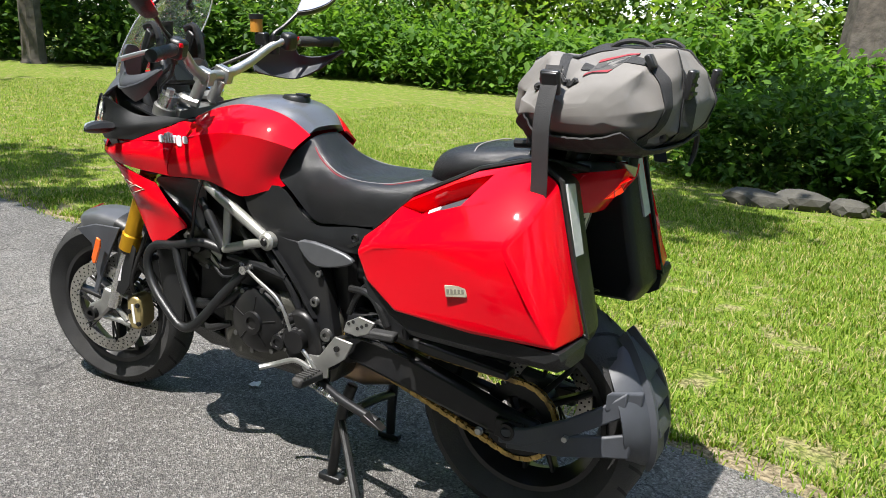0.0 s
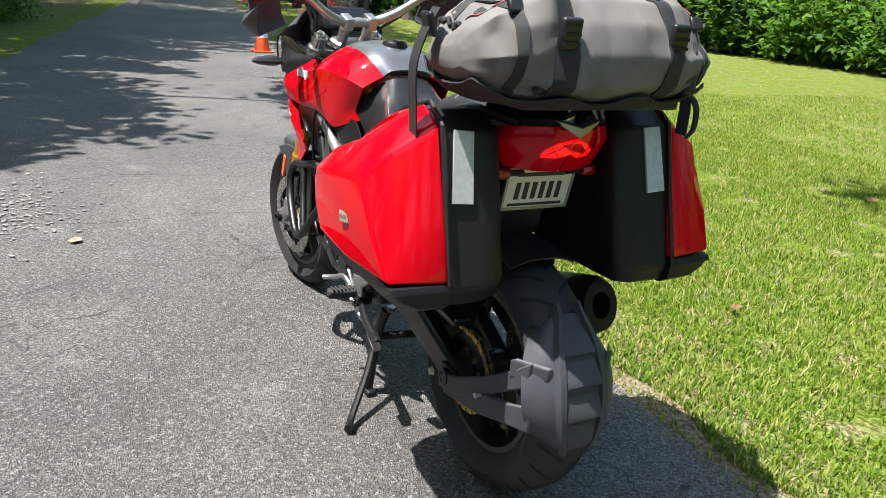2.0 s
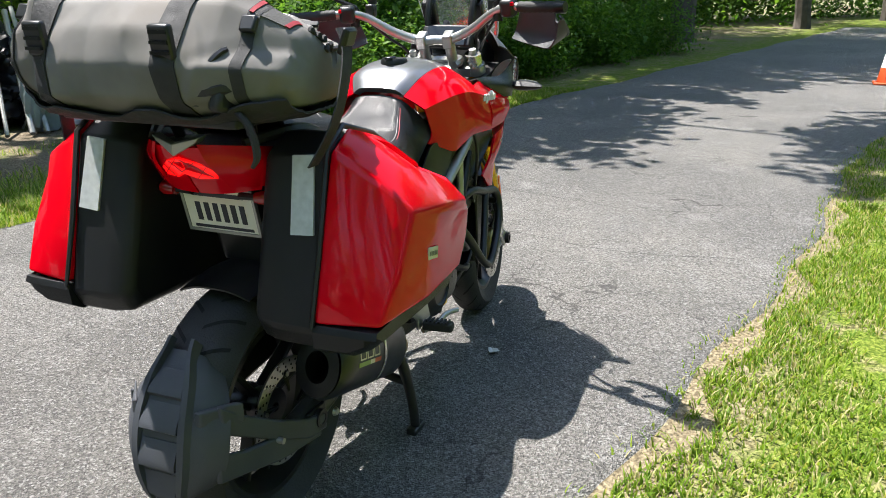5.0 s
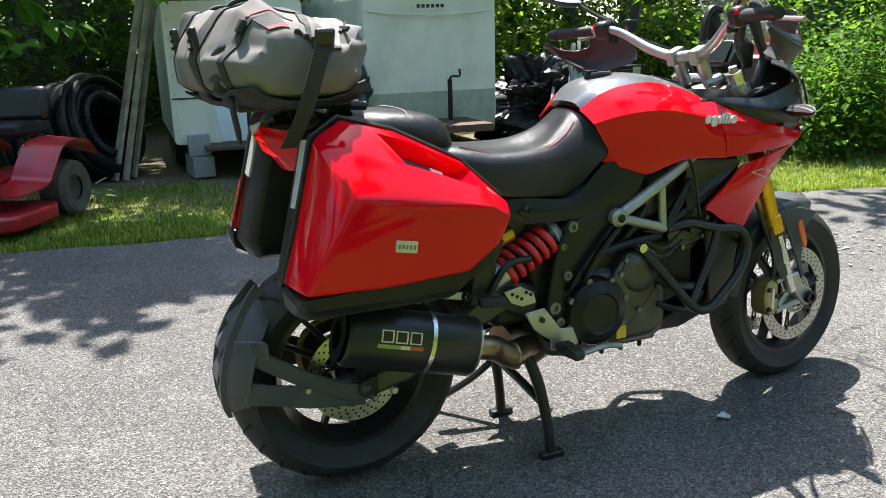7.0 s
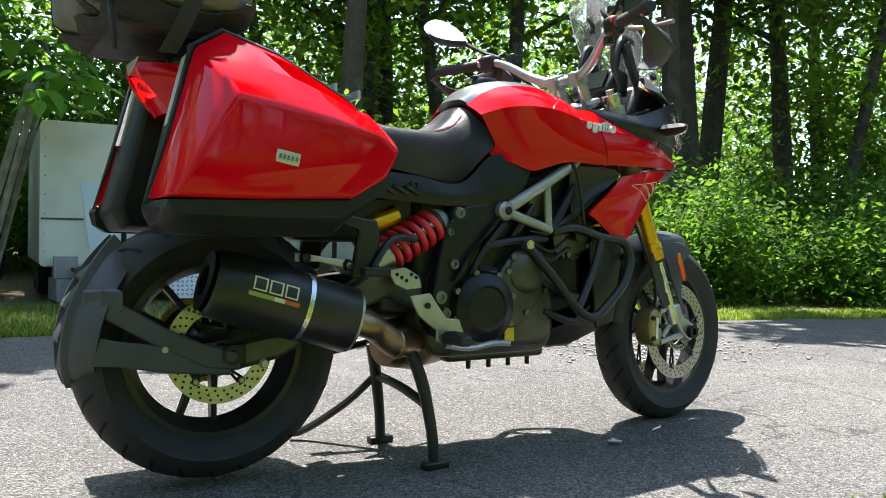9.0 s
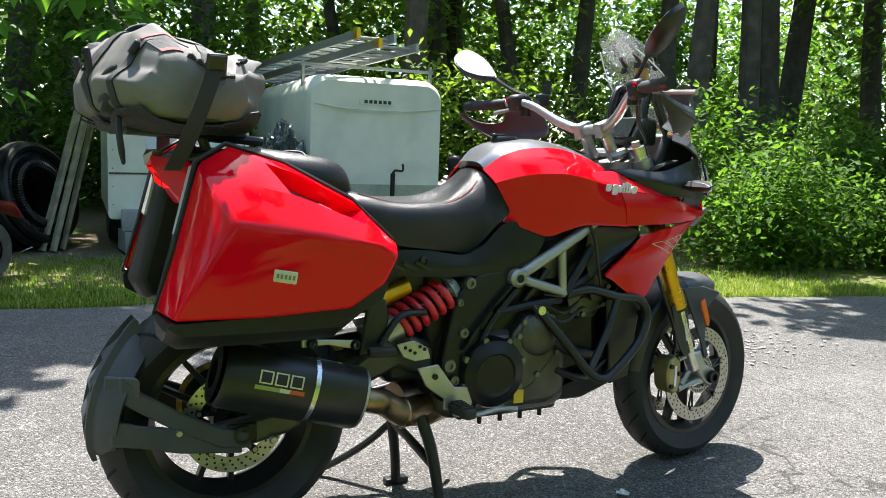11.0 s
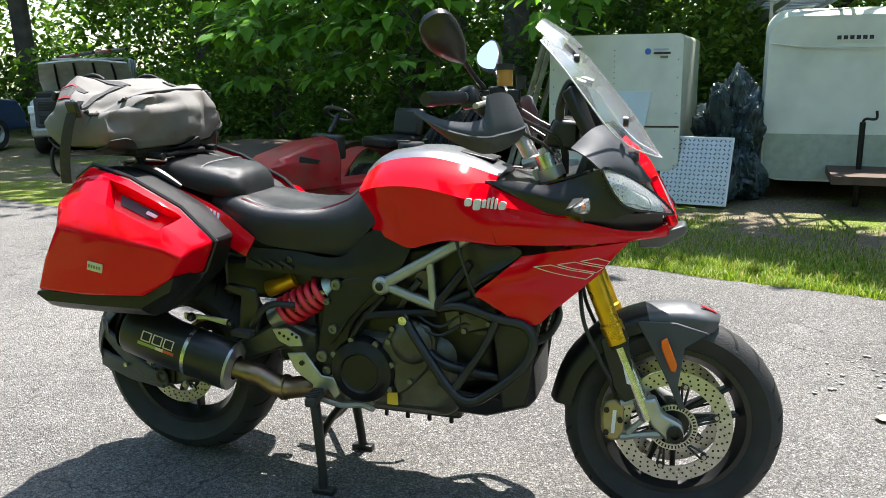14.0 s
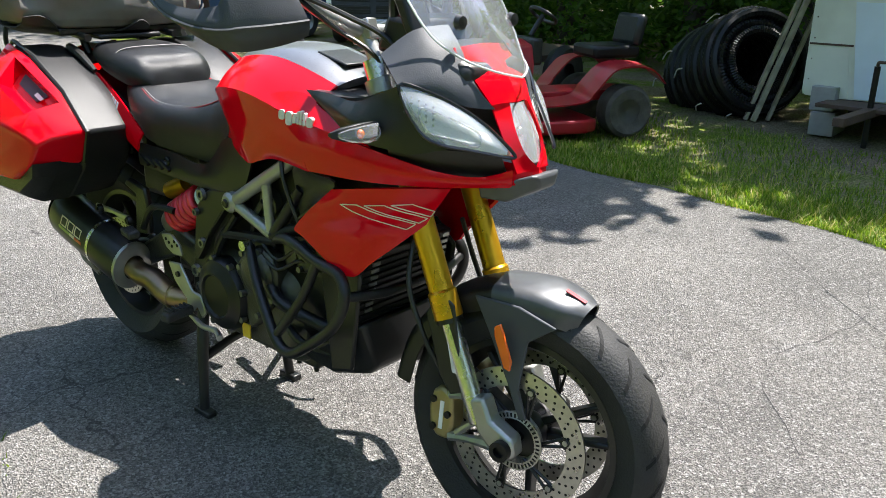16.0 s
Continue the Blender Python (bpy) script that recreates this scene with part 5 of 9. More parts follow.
# ---- the motorcycle ----
EDGE = mat("screen_edge", (0.62, 0.64, 0.65), 0.3)
BOWL = mat("reflector_bowl", (0.76, 0.79, 0.76), 0.3, 0.15, 0.2, 60, 0.5, 90)
FENDER = mat("fender_grey", (0.075, 0.078, 0.084), 0.42, 0.25, 0.1, 40, coat=0.2)
bike = thing("motorcycle", "red sport-touring motorcycle with black engine on its centre stand", "motorcycle")
FW, RW = Vector((1.565, 0, 0.30)), Vector((0, 0, 0.335))
STEER = 7.0


def steered(p):
    """Where a point of the steered front end lies once the bars are turned a little to the left."""
    o, d = Vector((1.17, 0, 1.0)), Vector((-0.38, 0, 0.925)).normalized()
    return o + Matrix.Rotation(radians(STEER), 3, d) @ (Vector(p) - o)


def steer(bm):
    for v in bm.verts:
        v.co = steered(v.co)
    return bm


def wheel(c, R, width, front):
    pre = "front_wheel" if front else "rear_wheel"
    fix = steer if front else (lambda b: b)
    rim_r = 0.216
    w = width / 2
    crown = [(R - (R - rim_r - 0.045) * (abs(math.sin(a)) ** 3.2), w * math.sin(a)) for a in (radians(x) for x in range(-90, 91, 9))]
    prof = [(rim_r - 0.004, -w * 0.62), (rim_r + 0.012, -w * 0.78)] + crown + [(rim_r + 0.012, w * 0.78), (rim_r - 0.004, w * 0.62)]
    tyre = part(pre, fix(lathe(B(), prof, c, "y", 96)), RUBBER, bike, "worn black road tyre on a black cast wheel")
    rw = w * 0.66
    part("rim", fix(lathe(B(), [(rim_r - 0.002, -rw), (rim_r - 0.016, -rw), (rim_r - 0.024, -rw * 0.7), (rim_r - 0.040, 0), (rim_r - 0.024, rw * 0.7), (rim_r - 0.016, rw), (rim_r - 0.002, rw)], c, "y", 72, True)), RIM, tyre)
    part("hub", fix(lathe(B(), [(0.012, -0.055), (0.045, -0.055), (0.048, -0.02), (0.040, 0), (0.048, 0.02), (0.045, 0.055), (0.012, 0.055)], c, "y", 28, True)), RIM, tyre)
    for k in range(3):
        for da in (-13, 13):
            a0, a1 = radians(120 * k + 20 + da * 1.9), radians(120 * k + 20 + da * 1.0)
            p0 = c + Vector((math.cos(a0) * 0.035, 0, math.sin(a0) * 0.035))
            p1 = c + Vector((math.cos(a1) * (rim_r - 0.028), 0, math.sin(a1) * (rim_r - 0.028)))
            d = (p1 - p0).normalized()
            s = Vector((-d.z, 0, d.x))
            ring0 = [p0 + s * 0.009 + Vector((0, y, 0)) for y in (-0.020, 0.020)] + [p0 - s * 0.009 + Vector((0, y, 0)) for y in (0.020, -0.020)]
            ring1 = [p1 + s * 0.0065 + Vector((0, y, 0)) for y in (-0.017, 0.017)] + [p1 - s * 0.0065 + Vector((0, y, 0)) for y in (0.017, -0.017)]
            part("spoke", fix(loft(B(), [ring0, ring1])), RIM, tyre, bevel=0.005)
    # slanted tread grooves
    n = 22 if front else 26
    bm = B()
    for k in range(n):
        for sy in (-1, 1):
            a0 = 2 * math.pi * (k + (0.5 if sy > 0 else 0)) / n
            ring = []
            for j in range(7):
                u = 0.12 + 0.72 * j / 6
                ps = math.asin(min(u, 0.99))
                rr = R - (R - rim_r - 0.045) * (u ** 3.2) + 0.0016
                a = a0 - 0.22 * u
                ring.append((rr, w * u * sy, a))
            for (r0, y0, b0), (r1, y1, b1) in zip(ring, ring[1:]):
                t = 0.016
                q = []
                for r_, y_, b_ in ((r0, y0, b0), (r1, y1, b1)):
                    q.append([c + Vector((r_ * math.cos(b_ + e), y_, r_ * math.sin(b_ + e))) for e in (-t, t)])
                vs = [bm.verts.new(p) for p in (q[0][0], q[0][1], q[1][1], q[1][0])]
                bm.faces.new(vs)
    g = part("tread", fix(bm), GROOVE, tyre, "dark slanted tread grooves", smooth=False)
    tagged(g, kind="stuff")
    return tyre


def disc(parent, c, r0, r1, y, holes, fix=lambda b: b, carrier=6):
    """A drilled brake disc: a ring with round holes on its carrier."""
    bm = B()
    n = 120
    th = 0.0025
    lathe(bm, [(r0, -th), (r1, -th), (r1, th), (r0, th)], (c.x, y, c.z), "y", n, True)
    d = part("brake_disc", fix(bm), DISC, parent, "drilled steel brake disc")
    bm = B()
    for ring, rr in enumerate((r0 + (r1 - r0) * 0.22, r0 + (r1 - r0) * 0.5, r0 + (r1 - r0) * 0.78)):
        for k in range(holes):
            a = 2 * math.pi * (k + ring * 0.33) / holes
            p = Vector((c.x + rr * math.cos(a), y, c.z + rr * math.sin(a)))
            cyl(bm, p - Vector((0, th + 0.0004, 0)), p + Vector((0, th + 0.0004, 0)), 0.0032, n=8)
    tagged(part("drilling", fix(bm), GROOVE, d, "round drilled holes"), kind="stuff")
    for k in range(carrier):
        bm = B()
        a = 2 * math.pi * k / carrier
        b = a + 0.28
        p0 = Vector((c.x + 0.045 * math.cos(a), y, c.z + 0.045 * math.sin(a)))
        for e in (-0.16, 0.16):
            p1 = Vector((c.x + (r0 + 0.004) * math.cos(b + e * 0.5), y, c.z + (r0 + 0.004) * math.sin(b + e * 0.5)))
            tube(bm, [p0, p1], 0.0036, 6, 1)
        p1 = Vector((c.x + (r0 + 0.002) * math.cos(b), y, c.z + (r0 + 0.002) * math.sin(b)))
        cyl(bm, p1 - Vector((0, 0.006, 0)), p1 + Vector((0, 0.006, 0)), 0.009, n=12)
        part("carrier_arm", fix(bm), RIM, d)
    for k in range(carrier):
        a = 2 * math.pi * k / carrier + 0.28
        p1 = Vector((c.x + (r0 + 0.002) * math.cos(a), y, c.z + (r0 + 0.002) * math.sin(a)))
        part("button", fix(cyl(B(), p1 - Vector((0, 0.008, 0)), p1 + Vector((0, 0.008, 0)), 0.006, n=10)), ALU, d)
    return d


fw = wheel(FW, 0.30, 0.122, True)
rw = wheel(RW, 0.316, 0.185, False)
disc(fw, FW, 0.118, 0.160, -0.068, 36, steer)
disc(fw, FW, 0.118, 0.160, 0.068, 36, steer)
ring_ = part("sensor_ring", steer(lathe(B(), [(0.050, -0.001), (0.066, -0.001), (0.066, 0.001), (0.050, 0.001)], (FW.x, -0.078, FW.z), "y", 64, True)), DISC, fw, "slotted steel wheel sensor ring")
bm = B()
for k in range(40):
    a = 2 * math.pi * k / 40
    box(bm, (FW.x + 0.058 * math.cos(a), -0.078, FW.z + 0.058 * math.sin(a)), (0.009, 0.003, 0.0042), (0, -math.degrees(a), 0))
tagged(part("slot", steer(bm), GROOVE, ring_, "dark slots"), kind="stuff")
disc(rw, RW, 0.090, 0.128, -0.085, 30, carrier=5)
bm = B()
for k in range(48):
    a = 2 * math.pi * k / 48
    box(bm, (FW.x + 0.052 * math.cos(a), -0.062, FW.z + 0.052 * math.sin(a)), (0.013, 0.003, 0.0035), (0, -math.degrees(a), 0))
lathe(bm, [(0.046, -0.001), (0.060, -0.001), (0.060, 0.001), (0.046, 0.001)], (FW.x, -0.060, FW.z), "y", 48, True)
part("sensor_ring", steer(bm), ALU, fw)


# fork, clamps, calipers
FT, FB = Vector((1.205, 0, 1.035)), Vector((1.505, 0, 0.305))
FD = (FB - FT).normalized()
for sy in (-1, 1):
    off = Vector((0, sy * 0.105, 0))
    leg = part("fork_leg", steer(tube(B(), [FT + off, FT + off + FD * 0.10, FT + off + FD * 0.47, FT + off + FD * 0.475, FT + off + FD * 0.53], [0.0265, 0.0265, 0.0265, 0.031, 0.031], 20, 1)), GOLD, bike, "gold anodised upside-down fork leg")
    part("stanchion", steer(cyl(B(), FT + off + FD * 0.53, FT + off + FD * 0.76, 0.0215, n=20)), STEEL, leg, "bright steel stanchion")
    part("dust_seal", steer(cyl(B(), FT + off + FD * 0.528, FT + off + FD * 0.540, 0.029, n=20)), BLACK, leg)
    part("fork_cap", steer(cyl(B(), FT + off - FD * 0.02, FT + off + FD * 0.03, 0.029, n=20)), STEEL, leg, "machined fork cap")
    part("cap_bolt", steer(cyl(B(), FT + off - FD * 0.035, FT + off - FD * 0.015, 0.013, n=6)), ALU, leg)
    # cast foot that holds axle and caliper
    y0, y1 = (0.082, 0.125) if sy > 0 else (-0.125, -0.082)
    foot = [(1.472, 0.385), (1.512, 0.398), (1.532, 0.352), (1.586, 0.325), (1.594, 0.287), (1.566, 0.266), (1.540, 0.280), (1.500, 0.318)]
    fo = part("axle_foot", steer(slab(B(), foot, y0, y1)), ALU, leg, "cast aluminium fork foot", bevel=0.008)
    ym = (y0 + y1) / 2
    part("caliper_arm", steer(tube(B(), [(1.535, ym, 0.290), (1.475, ym, 0.282), (1.422, ym, 0.272)], [0.016, 0.010, 0.012], 8, 3)), ALU, leg)
    part("caliper_arm", steer(tube(B(), [(1.500, ym, 0.372), (1.455, ym, 0.378), (1.420, ym, 0.372)], [0.016, 0.010, 0.012], 8, 3)), ALU, leg)
    part("caliper_arm", steer(tube(B(), [(1.505, ym, 0.345), (1.470, ym, 0.315), (1.440, ym, 0.285)], [0.012, 0.008, 0.010], 8, 3)), ALU, leg)
    part("axle_nut", steer(lathe(B(), [(0, 0), (0.022, 0), (0.022, sy * 0.016), (0.012, sy * 0.016), (0.012, sy * 0.006), (0, sy * 0.006)], (FW.x, sy * 0.125, FW.z), "y", 20)), ENGDARK, leg)
    cal = part("caliper", steer(slab(B(), [(1.388, 0.262), (1.420, 0.262), (1.432, 0.30), (1.430, 0.365), (1.405, 0.385), (1.378, 0.372), (1.368, 0.33), (1.372, 0.285)], sy * 0.048, sy * 0.112)), mat("caliper_gold", (0.34, 0.27, 0.12), 0.42, 0.6, 0.15, 20) if sy < 0 else bpy.data.materials["caliper_gold"], leg, "bronze-gold radial brake caliper", bevel=0.008)
    for k, (bx, bz) in enumerate(((1.383, 0.287), (1.383, 0.352), (1.42, 0.325))):
        part("bolt", steer(cyl(B(), (bx, sy * 0.110, bz), (bx, sy * 0.118, bz), 0.008, n=10)), ENGDARK, cal)
    part("lettering", steer(slab(B(), [(1.396, 0.285), (1.406, 0.285), (1.410, 0.352), (1.400, 0.352)], sy * 0.112, sy * 0.1135)), WHITE, cal, "pale vertical lettering bar")
    part("side_reflector", steer(slab(B(), [(1.520, 0.555), (1.535, 0.565), (1.565, 0.490), (1.562, 0.468), (1.548, 0.472), (1.522, 0.535)], sy * 0.105, sy * 0.113)), ORANGE, leg, "amber side reflector", bevel=0.003)
    part("brake_hose", steer(tube(B(), [(1.30, sy * 0.09, 0.70), (1.315, sy * 0.125, 0.60), (1.36, sy * 0.13, 0.50), (1.39, sy * 0.12, 0.44), (1.405, sy * 0.10, 0.39)], 0.006, 7, 6)), BLACK, leg)
for nm, d0, d1, hw in (("lower_clamp", 0.19, 0.235, 0.14), ("upper_clamp", 0.02, 0.05, 0.14)):
    p0, p1 = FT + FD * d0, FT + FD * d1
    bm = B()
    for sy in (-1, 1):
        cyl(bm, p0 + Vector((0, sy * 0.105, 0)), p1 + Vector((0, sy * 0.105, 0)), 0.036, n=20)
    box(bm, (p0 + p1) / 2 + Vector((-0.02, 0, 0)), (0.06, 0.20, 0.03), (0, math.degrees(math.atan2(FD.x, -FD.z)) * -1 + 0, 0))
    part(nm, steer(bm), ALU, bike)

# front fender
def arc_pt(a, r, y, dx=0, dz=0):
    return (FW.x + dx + r * math.cos(radians(a)), y, FW.z + dz + r * math.sin(radians(a)))


fg = []
for a, hw, rr in ((69, 0.040, 0.322), (76, 0.066, 0.327), (88, 0.078, 0.332), (104, 0.080, 0.335), (125, 0.078, 0.335), (150, 0.075, 0.335), (172, 0.070, 0.335)):
    fg.append([arc_pt(a, rr - 0.05, -hw), arc_pt(a, rr - 0.012, -hw * 0.93), arc_pt(a, rr + 0.004, -hw * 0.5), arc_pt(a, rr + 0.010, 0), arc_pt(a, rr + 0.004, hw * 0.5), arc_pt(a, rr - 0.012, hw * 0.93), arc_pt(a, rr - 0.05, hw)])
fender = part("front_fender", steer(skin(B(), fg[:4], 4, 4, 0.004)), FENDER, bike, "satin grey front fender with a red tip mark")
part("fender_rear", steer(skin(B(), fg[3:], 4, 4, 0.004)), BLACK, fender)
for sy in (-1, 1):
    part("fender_brace", steer(slab(B(), [(1.455, 0.60), (1.56, 0.60), (1.645, 0.575), (1.585, 0.53), (1.572, 0.42), (1.595, 0.36), (1.578, 0.355), (1.545, 0.43), (1.50, 0.52)], sy * 0.080, sy * 0.088)), GREYPL, fender, bevel=0.003)
    part("fork_guard", steer(slab(B(), [(1.40, 0.60), (1.43, 0.58), (1.455, 0.44), (1.475, 0.40), (1.43, 0.38), (1.40, 0.42), (1.36, 0.55)], sy * 0.118, sy * 0.124)), BLACK, fender, bevel=0.003)
    part("lettering", steer(slab(B(), [(1.418, 0.500), (1.432, 0.497), (1.448, 0.432), (1.434, 0.434)], sy * 0.124, sy * 0.1255)), LETTER, fender, "pale lettering bar on the fork guard")
part("tip_mark", steer(skin(B(), [[arc_pt(71.5, 0.334, -0.020), arc_pt(71.5, 0.336, -0.012)], [arc_pt(79, 0.342, -0.028), arc_pt(79, 0.344, -0.019)]], 3, 3, 0.002)), RED_OLD, fender, "small red decal")

# handlebar
bar_pts = [(1.115, 0, 1.105), (1.11, 0.05, 1.105), (1.085, 0.13, 1.135), (1.05, 0.21, 1.185), (1.02, 0.27, 1.20), (0.96, 0.42, 1.195)]
bm = tube(B(), flip(bar_pts[:0:-1]) + bar_pts, [0.011, 0.012, 0.013, 0.015, 0.016, 0.016, 0.016, 0.015, 0.013, 0.012, 0.011], 14, 6)
bar = part("handlebar", steer(bm), ALU, bike, "bare aluminium tapered handlebar")
for y in (-0.045, 0.045):
    bm = B()
    box(bm, (1.115, y, 1.105), (0.055, 0.032, 0.045), (0, -20, 0))
    cyl(bm, (1.12, y, 1.10), (1.165, y, 1.02), 0.018, n=14)
    part("bar_clamp", steer(bm), ALU, bar, bevel=0.004)
bm = tube(B(), [(1.14, -0.05, 1.02), (1.19, -0.06, 1.035), (1.22, 0, 1.035), (1.19, 0.06, 1.035), (1.14, 0.05, 1.02)], 0.016, 8, 4)
part("top_yoke", steer(bm), ALU, bar)


def bar_at(y):
    ys = [p[1] for p in bar_pts]
    return Vector((float(np.interp(abs(y), ys, [p[0] for p in bar_pts])), y, float(np.interp(abs(y), ys, [p[2] for p in bar_pts]))))


for sy in (-1, 1):
    g0, g1 = bar_at(sy * 0.30), bar_at(sy * 0.42)
    d = (g1 - g0).normalized()
    bm = B()
    rings = 15
    tube(bm, [g0 + (g1 - g0) * (k / rings) for k in range(rings + 1)], [0.0172 if k % 2 else 0.0158 for k in range(rings + 1)], 14, 1)
    part("grip", steer(bm), RUBBER, bar, "ribbed black rubber grip")
    part("bar_end", steer(cyl(B(), g1, g1 + d * 0.03, 0.019, 0.016, n=14)), BLACK, bar)
    sw = bar_at(sy * 0.265)
    part("switch_block", steer(box(B(), sw, (0.045, 0.05, 0.055), (0, -15, sy * 12))), BLACK, bar, bevel=0.012)
    part("switch", steer(box(B(), sw + Vector((-0.024, sy * 0.012, 0.010)), (0.008, 0.018, 0.012), (0, 0, sy * 12))), RED, bar, "red switch", bevel=0.003)
    part("lever", steer(tube(B(), [sw + Vector((0.04, sy * 0.02, -0.004)), sw + Vector((0.055, sy * 0.07, -0.01)), sw + Vector((0.04, sy * 0.17, -0.02))], [0.008, 0.0065, 0.007], 8, 5)), ALUPAINT, bar)
    # reservoir
    rp = bar_at(sy * 0.205) + Vector((0.05, 0, 0.045))
    big_ = 1.0 if sy < 0 else 0.7
    part("fluid_reservoir", steer(cyl(B(), rp, rp + Vector((0, 0, 0.040 * big_)), 0.020 * big_, n=18)), BRAKEFL if sy < 0 else BLACK, bar, "amber brake fluid reservoir with a dark cap" if sy < 0 else "small black clutch reservoir")
    part("reservoir_cap", steer(cyl(B(), rp + Vector((0, 0, 0.040 * big_)), rp + Vector((0, 0, 0.055 * big_)), 0.023 * big_, n=18)), BLACK, bar)
    part("reservoir_mount", steer(box(B(), rp + Vector((-0.02, 0, -0.02)), (0.04, 0.03, 0.04))), BLACK, bar, bevel=0.006)
    # hand guard
    o = sy
    hg = [[(0.925, 0.436, 1.174), (0.979, 0.441, 1.151), (1.036, 0.432, 1.142), (1.069, 0.414, 1.147), (1.078, 0.404, 1.155), (1.083, 0.397, 1.196), (1.089, 0.388, 1.205), (1.113, 0.351, 1.210), (1.130, 0.302, 1.202), (1.137, 0.277, 1.182)],
          [(0.921, 0.443, 1.163), (0.983, 0.450, 1.129), (1.040, 0.442, 1.112), (1.074, 0.425, 1.107), (1.089, 0.412, 1.107), (1.100, 0.402, 1.108), (1.110, 0.389, 1.111), (1.137, 0.344, 1.117), (1.155, 0.291, 1.124), (1.161, 0.262, 1.128)],
          [(0.932, 0.430, 1.154), (0.987, 0.416, 1.108), (1.029, 0.399, 1.083), (1.061, 0.386, 1.070), (1.075, 0.377, 1.067), (1.086, 0.370, 1.067), (1.097, 0.360, 1.068), (1.124, 0.319, 1.077), (1.141, 0.275, 1.089), (1.148, 0.249, 1.099)]]
    part("hand_guard", steer(skin(B(), [[(x, o * y, z) for x, y, z in r] for r in hg], 5, 5, 0.005)), GREYPL, bar, "grey-black plastic hand guard")
    part("guard_rim", steer(tube(B(), [(x + 0.001, o * (y + 0.001), z) for x, y, z in hg[1]], 0.0035, 6, 5)), GREYPL, bar)
    # mirror
    if sy < 0:
        m0, m1, mc = Vector((1.076, -0.228, 1.215)), Vector((1.050, -0.306, 1.302)), Vector((1.026, -0.380, 1.350))
        long_, short_ = Vector((-0.043, -0.144, 0.093)).normalized(), Vector((0.065, -0.016, 0.053))
    else:
        m0, m1, mc = Vector((1.026, 0.246, 1.190)), Vector((0.966, 0.351, 1.268)), Vector((0.928, 0.420, 1.310))
        long_, short_ = Vector((-0.073, 0.134, 0.073)).normalized(), Vector((0.058, 0.020, 0.060))
    short_ = (short_ - long_ * short_.dot(long_)).normalized()
    out_ = long_.cross(short_).normalized()
    out_ = out_ if out_.x > 0 else -out_
    part("mirror_clamp", cyl(B(), m0 - Vector((0, 0, 0.045)), m0 + Vector((0, 0, 0.012)), 0.016, n=14), BLACK, bar)
    st = part("mirror_stem", tube(B(), [m0, m0 + Vector((0, 0, 0.018)), (m0 + m1) / 2 + Vector((0, 0, 0.004)), m1 + long_ * 0.02], [0.010, 0.008, 0.006, 0.007], 8, 5), BLACK, bar)
    # blade-shaped shell: narrow at the stem, broad and cut off at the tip
    prof = [(-0.092, 0.0), (-0.070, 0.016), (-0.020, 0.038), (0.040, 0.047), (0.078, 0.040), (0.092, 0.018), (0.088, -0.014), (0.060, -0.036), (0.010, -0.044), (-0.045, -0.030), (-0.078, -0.012)]
    sh = [(p.x, p.y) for p in spline([(a, b, 0) for a, b in prof], 4, True)]
    ringm = lambda dx, s: [mc + out_ * dx + long_ * a * s + short_ * b * s for a, b in sh]
    mm = part("mirror", loft(B(), [ringm(-0.004, 1.0), ringm(0.010, 1.0), ringm(0.026, 0.78), ringm(0.034, 0.40)]), BLACK, bar, "black mirror shell")
    part("mirror_glass", loft(B(), [ringm(-0.0045, 0.92), ringm(-0.0065, 0.92)]), MIRROR, mm, "mirror glass", smooth=False)
    part("cable", steer(tube(B(), [sw + Vector((0.02, 0, 0)), (1.15, sy * 0.15, 1.14), (1.24, sy * 0.10, 1.08), (1.25, sy * 0.07, 0.95)], 0.006, 7, 6)), BLACK, bar)
    part("cable", steer(tube(B(), [sw + Vector((0.02, -sy * 0.02, 0.01)), (1.13, sy * 0.17, 1.12), (1.22, sy * 0.12, 1.05), (1.22, sy * 0.05, 0.9)], 0.005, 7, 6)), BLACK, bar)

# ---- tank and upper bodywork ----
def half(rows):
    """Right-hand control rows, outermost first, mirrored into full rows across the bike."""
    return [[(x, -y, z) for x, y, z in r] + [(x, y, z) for x, y, z in reversed(r[:-1])] for r in rows]


cover = half([
    [(0.690, 0.080, 0.978), (0.684, 0.055, 0.994), (0.682, 0.0, 0.998)],
    [(0.735, 0.104, 1.018), (0.735, 0.070, 1.036), (0.735, 0.0, 1.042)],
    [(0.805, 0.112, 1.038), (0.805, 0.075, 1.056), (0.805, 0.0, 1.063)],
    [(0.900, 0.112, 1.042), (0.905, 0.075, 1.058), (0.905, 0.0, 1.065)],
    [(1.000, 0.106, 1.022), (1.005, 0.068, 1.036), (1.005, 0.0, 1.042)],
    [(1.085, 0.094, 0.992), (1.090, 0.056, 1.003), (1.090, 0.0, 1.008)]])
tank = part("tank_cover", skin(B(), cover, 5, 5, 0.02), GREY, bike, "grey metallic tank cover with a filler cap")
cap = part("filler_cap", lathe(B(), [(0, 0.012), (0.035, 0.012), (0.040, 0.004), (0.040, -0.01)], (0.80, 0, 1.060), "z", 28), BLACK, tank)
part("cap_latch", box(B(), (0.775, 0, 1.074), (0.04, 0.022, 0.008)), BLACK_GLOSS, cap, bevel=0.003)
part("front_cover", box(B(), (1.01, 0, 1.041), (0.10, 0.09, 0.006), (0, 13, 0)), BLACK, tank, bevel=0.004)

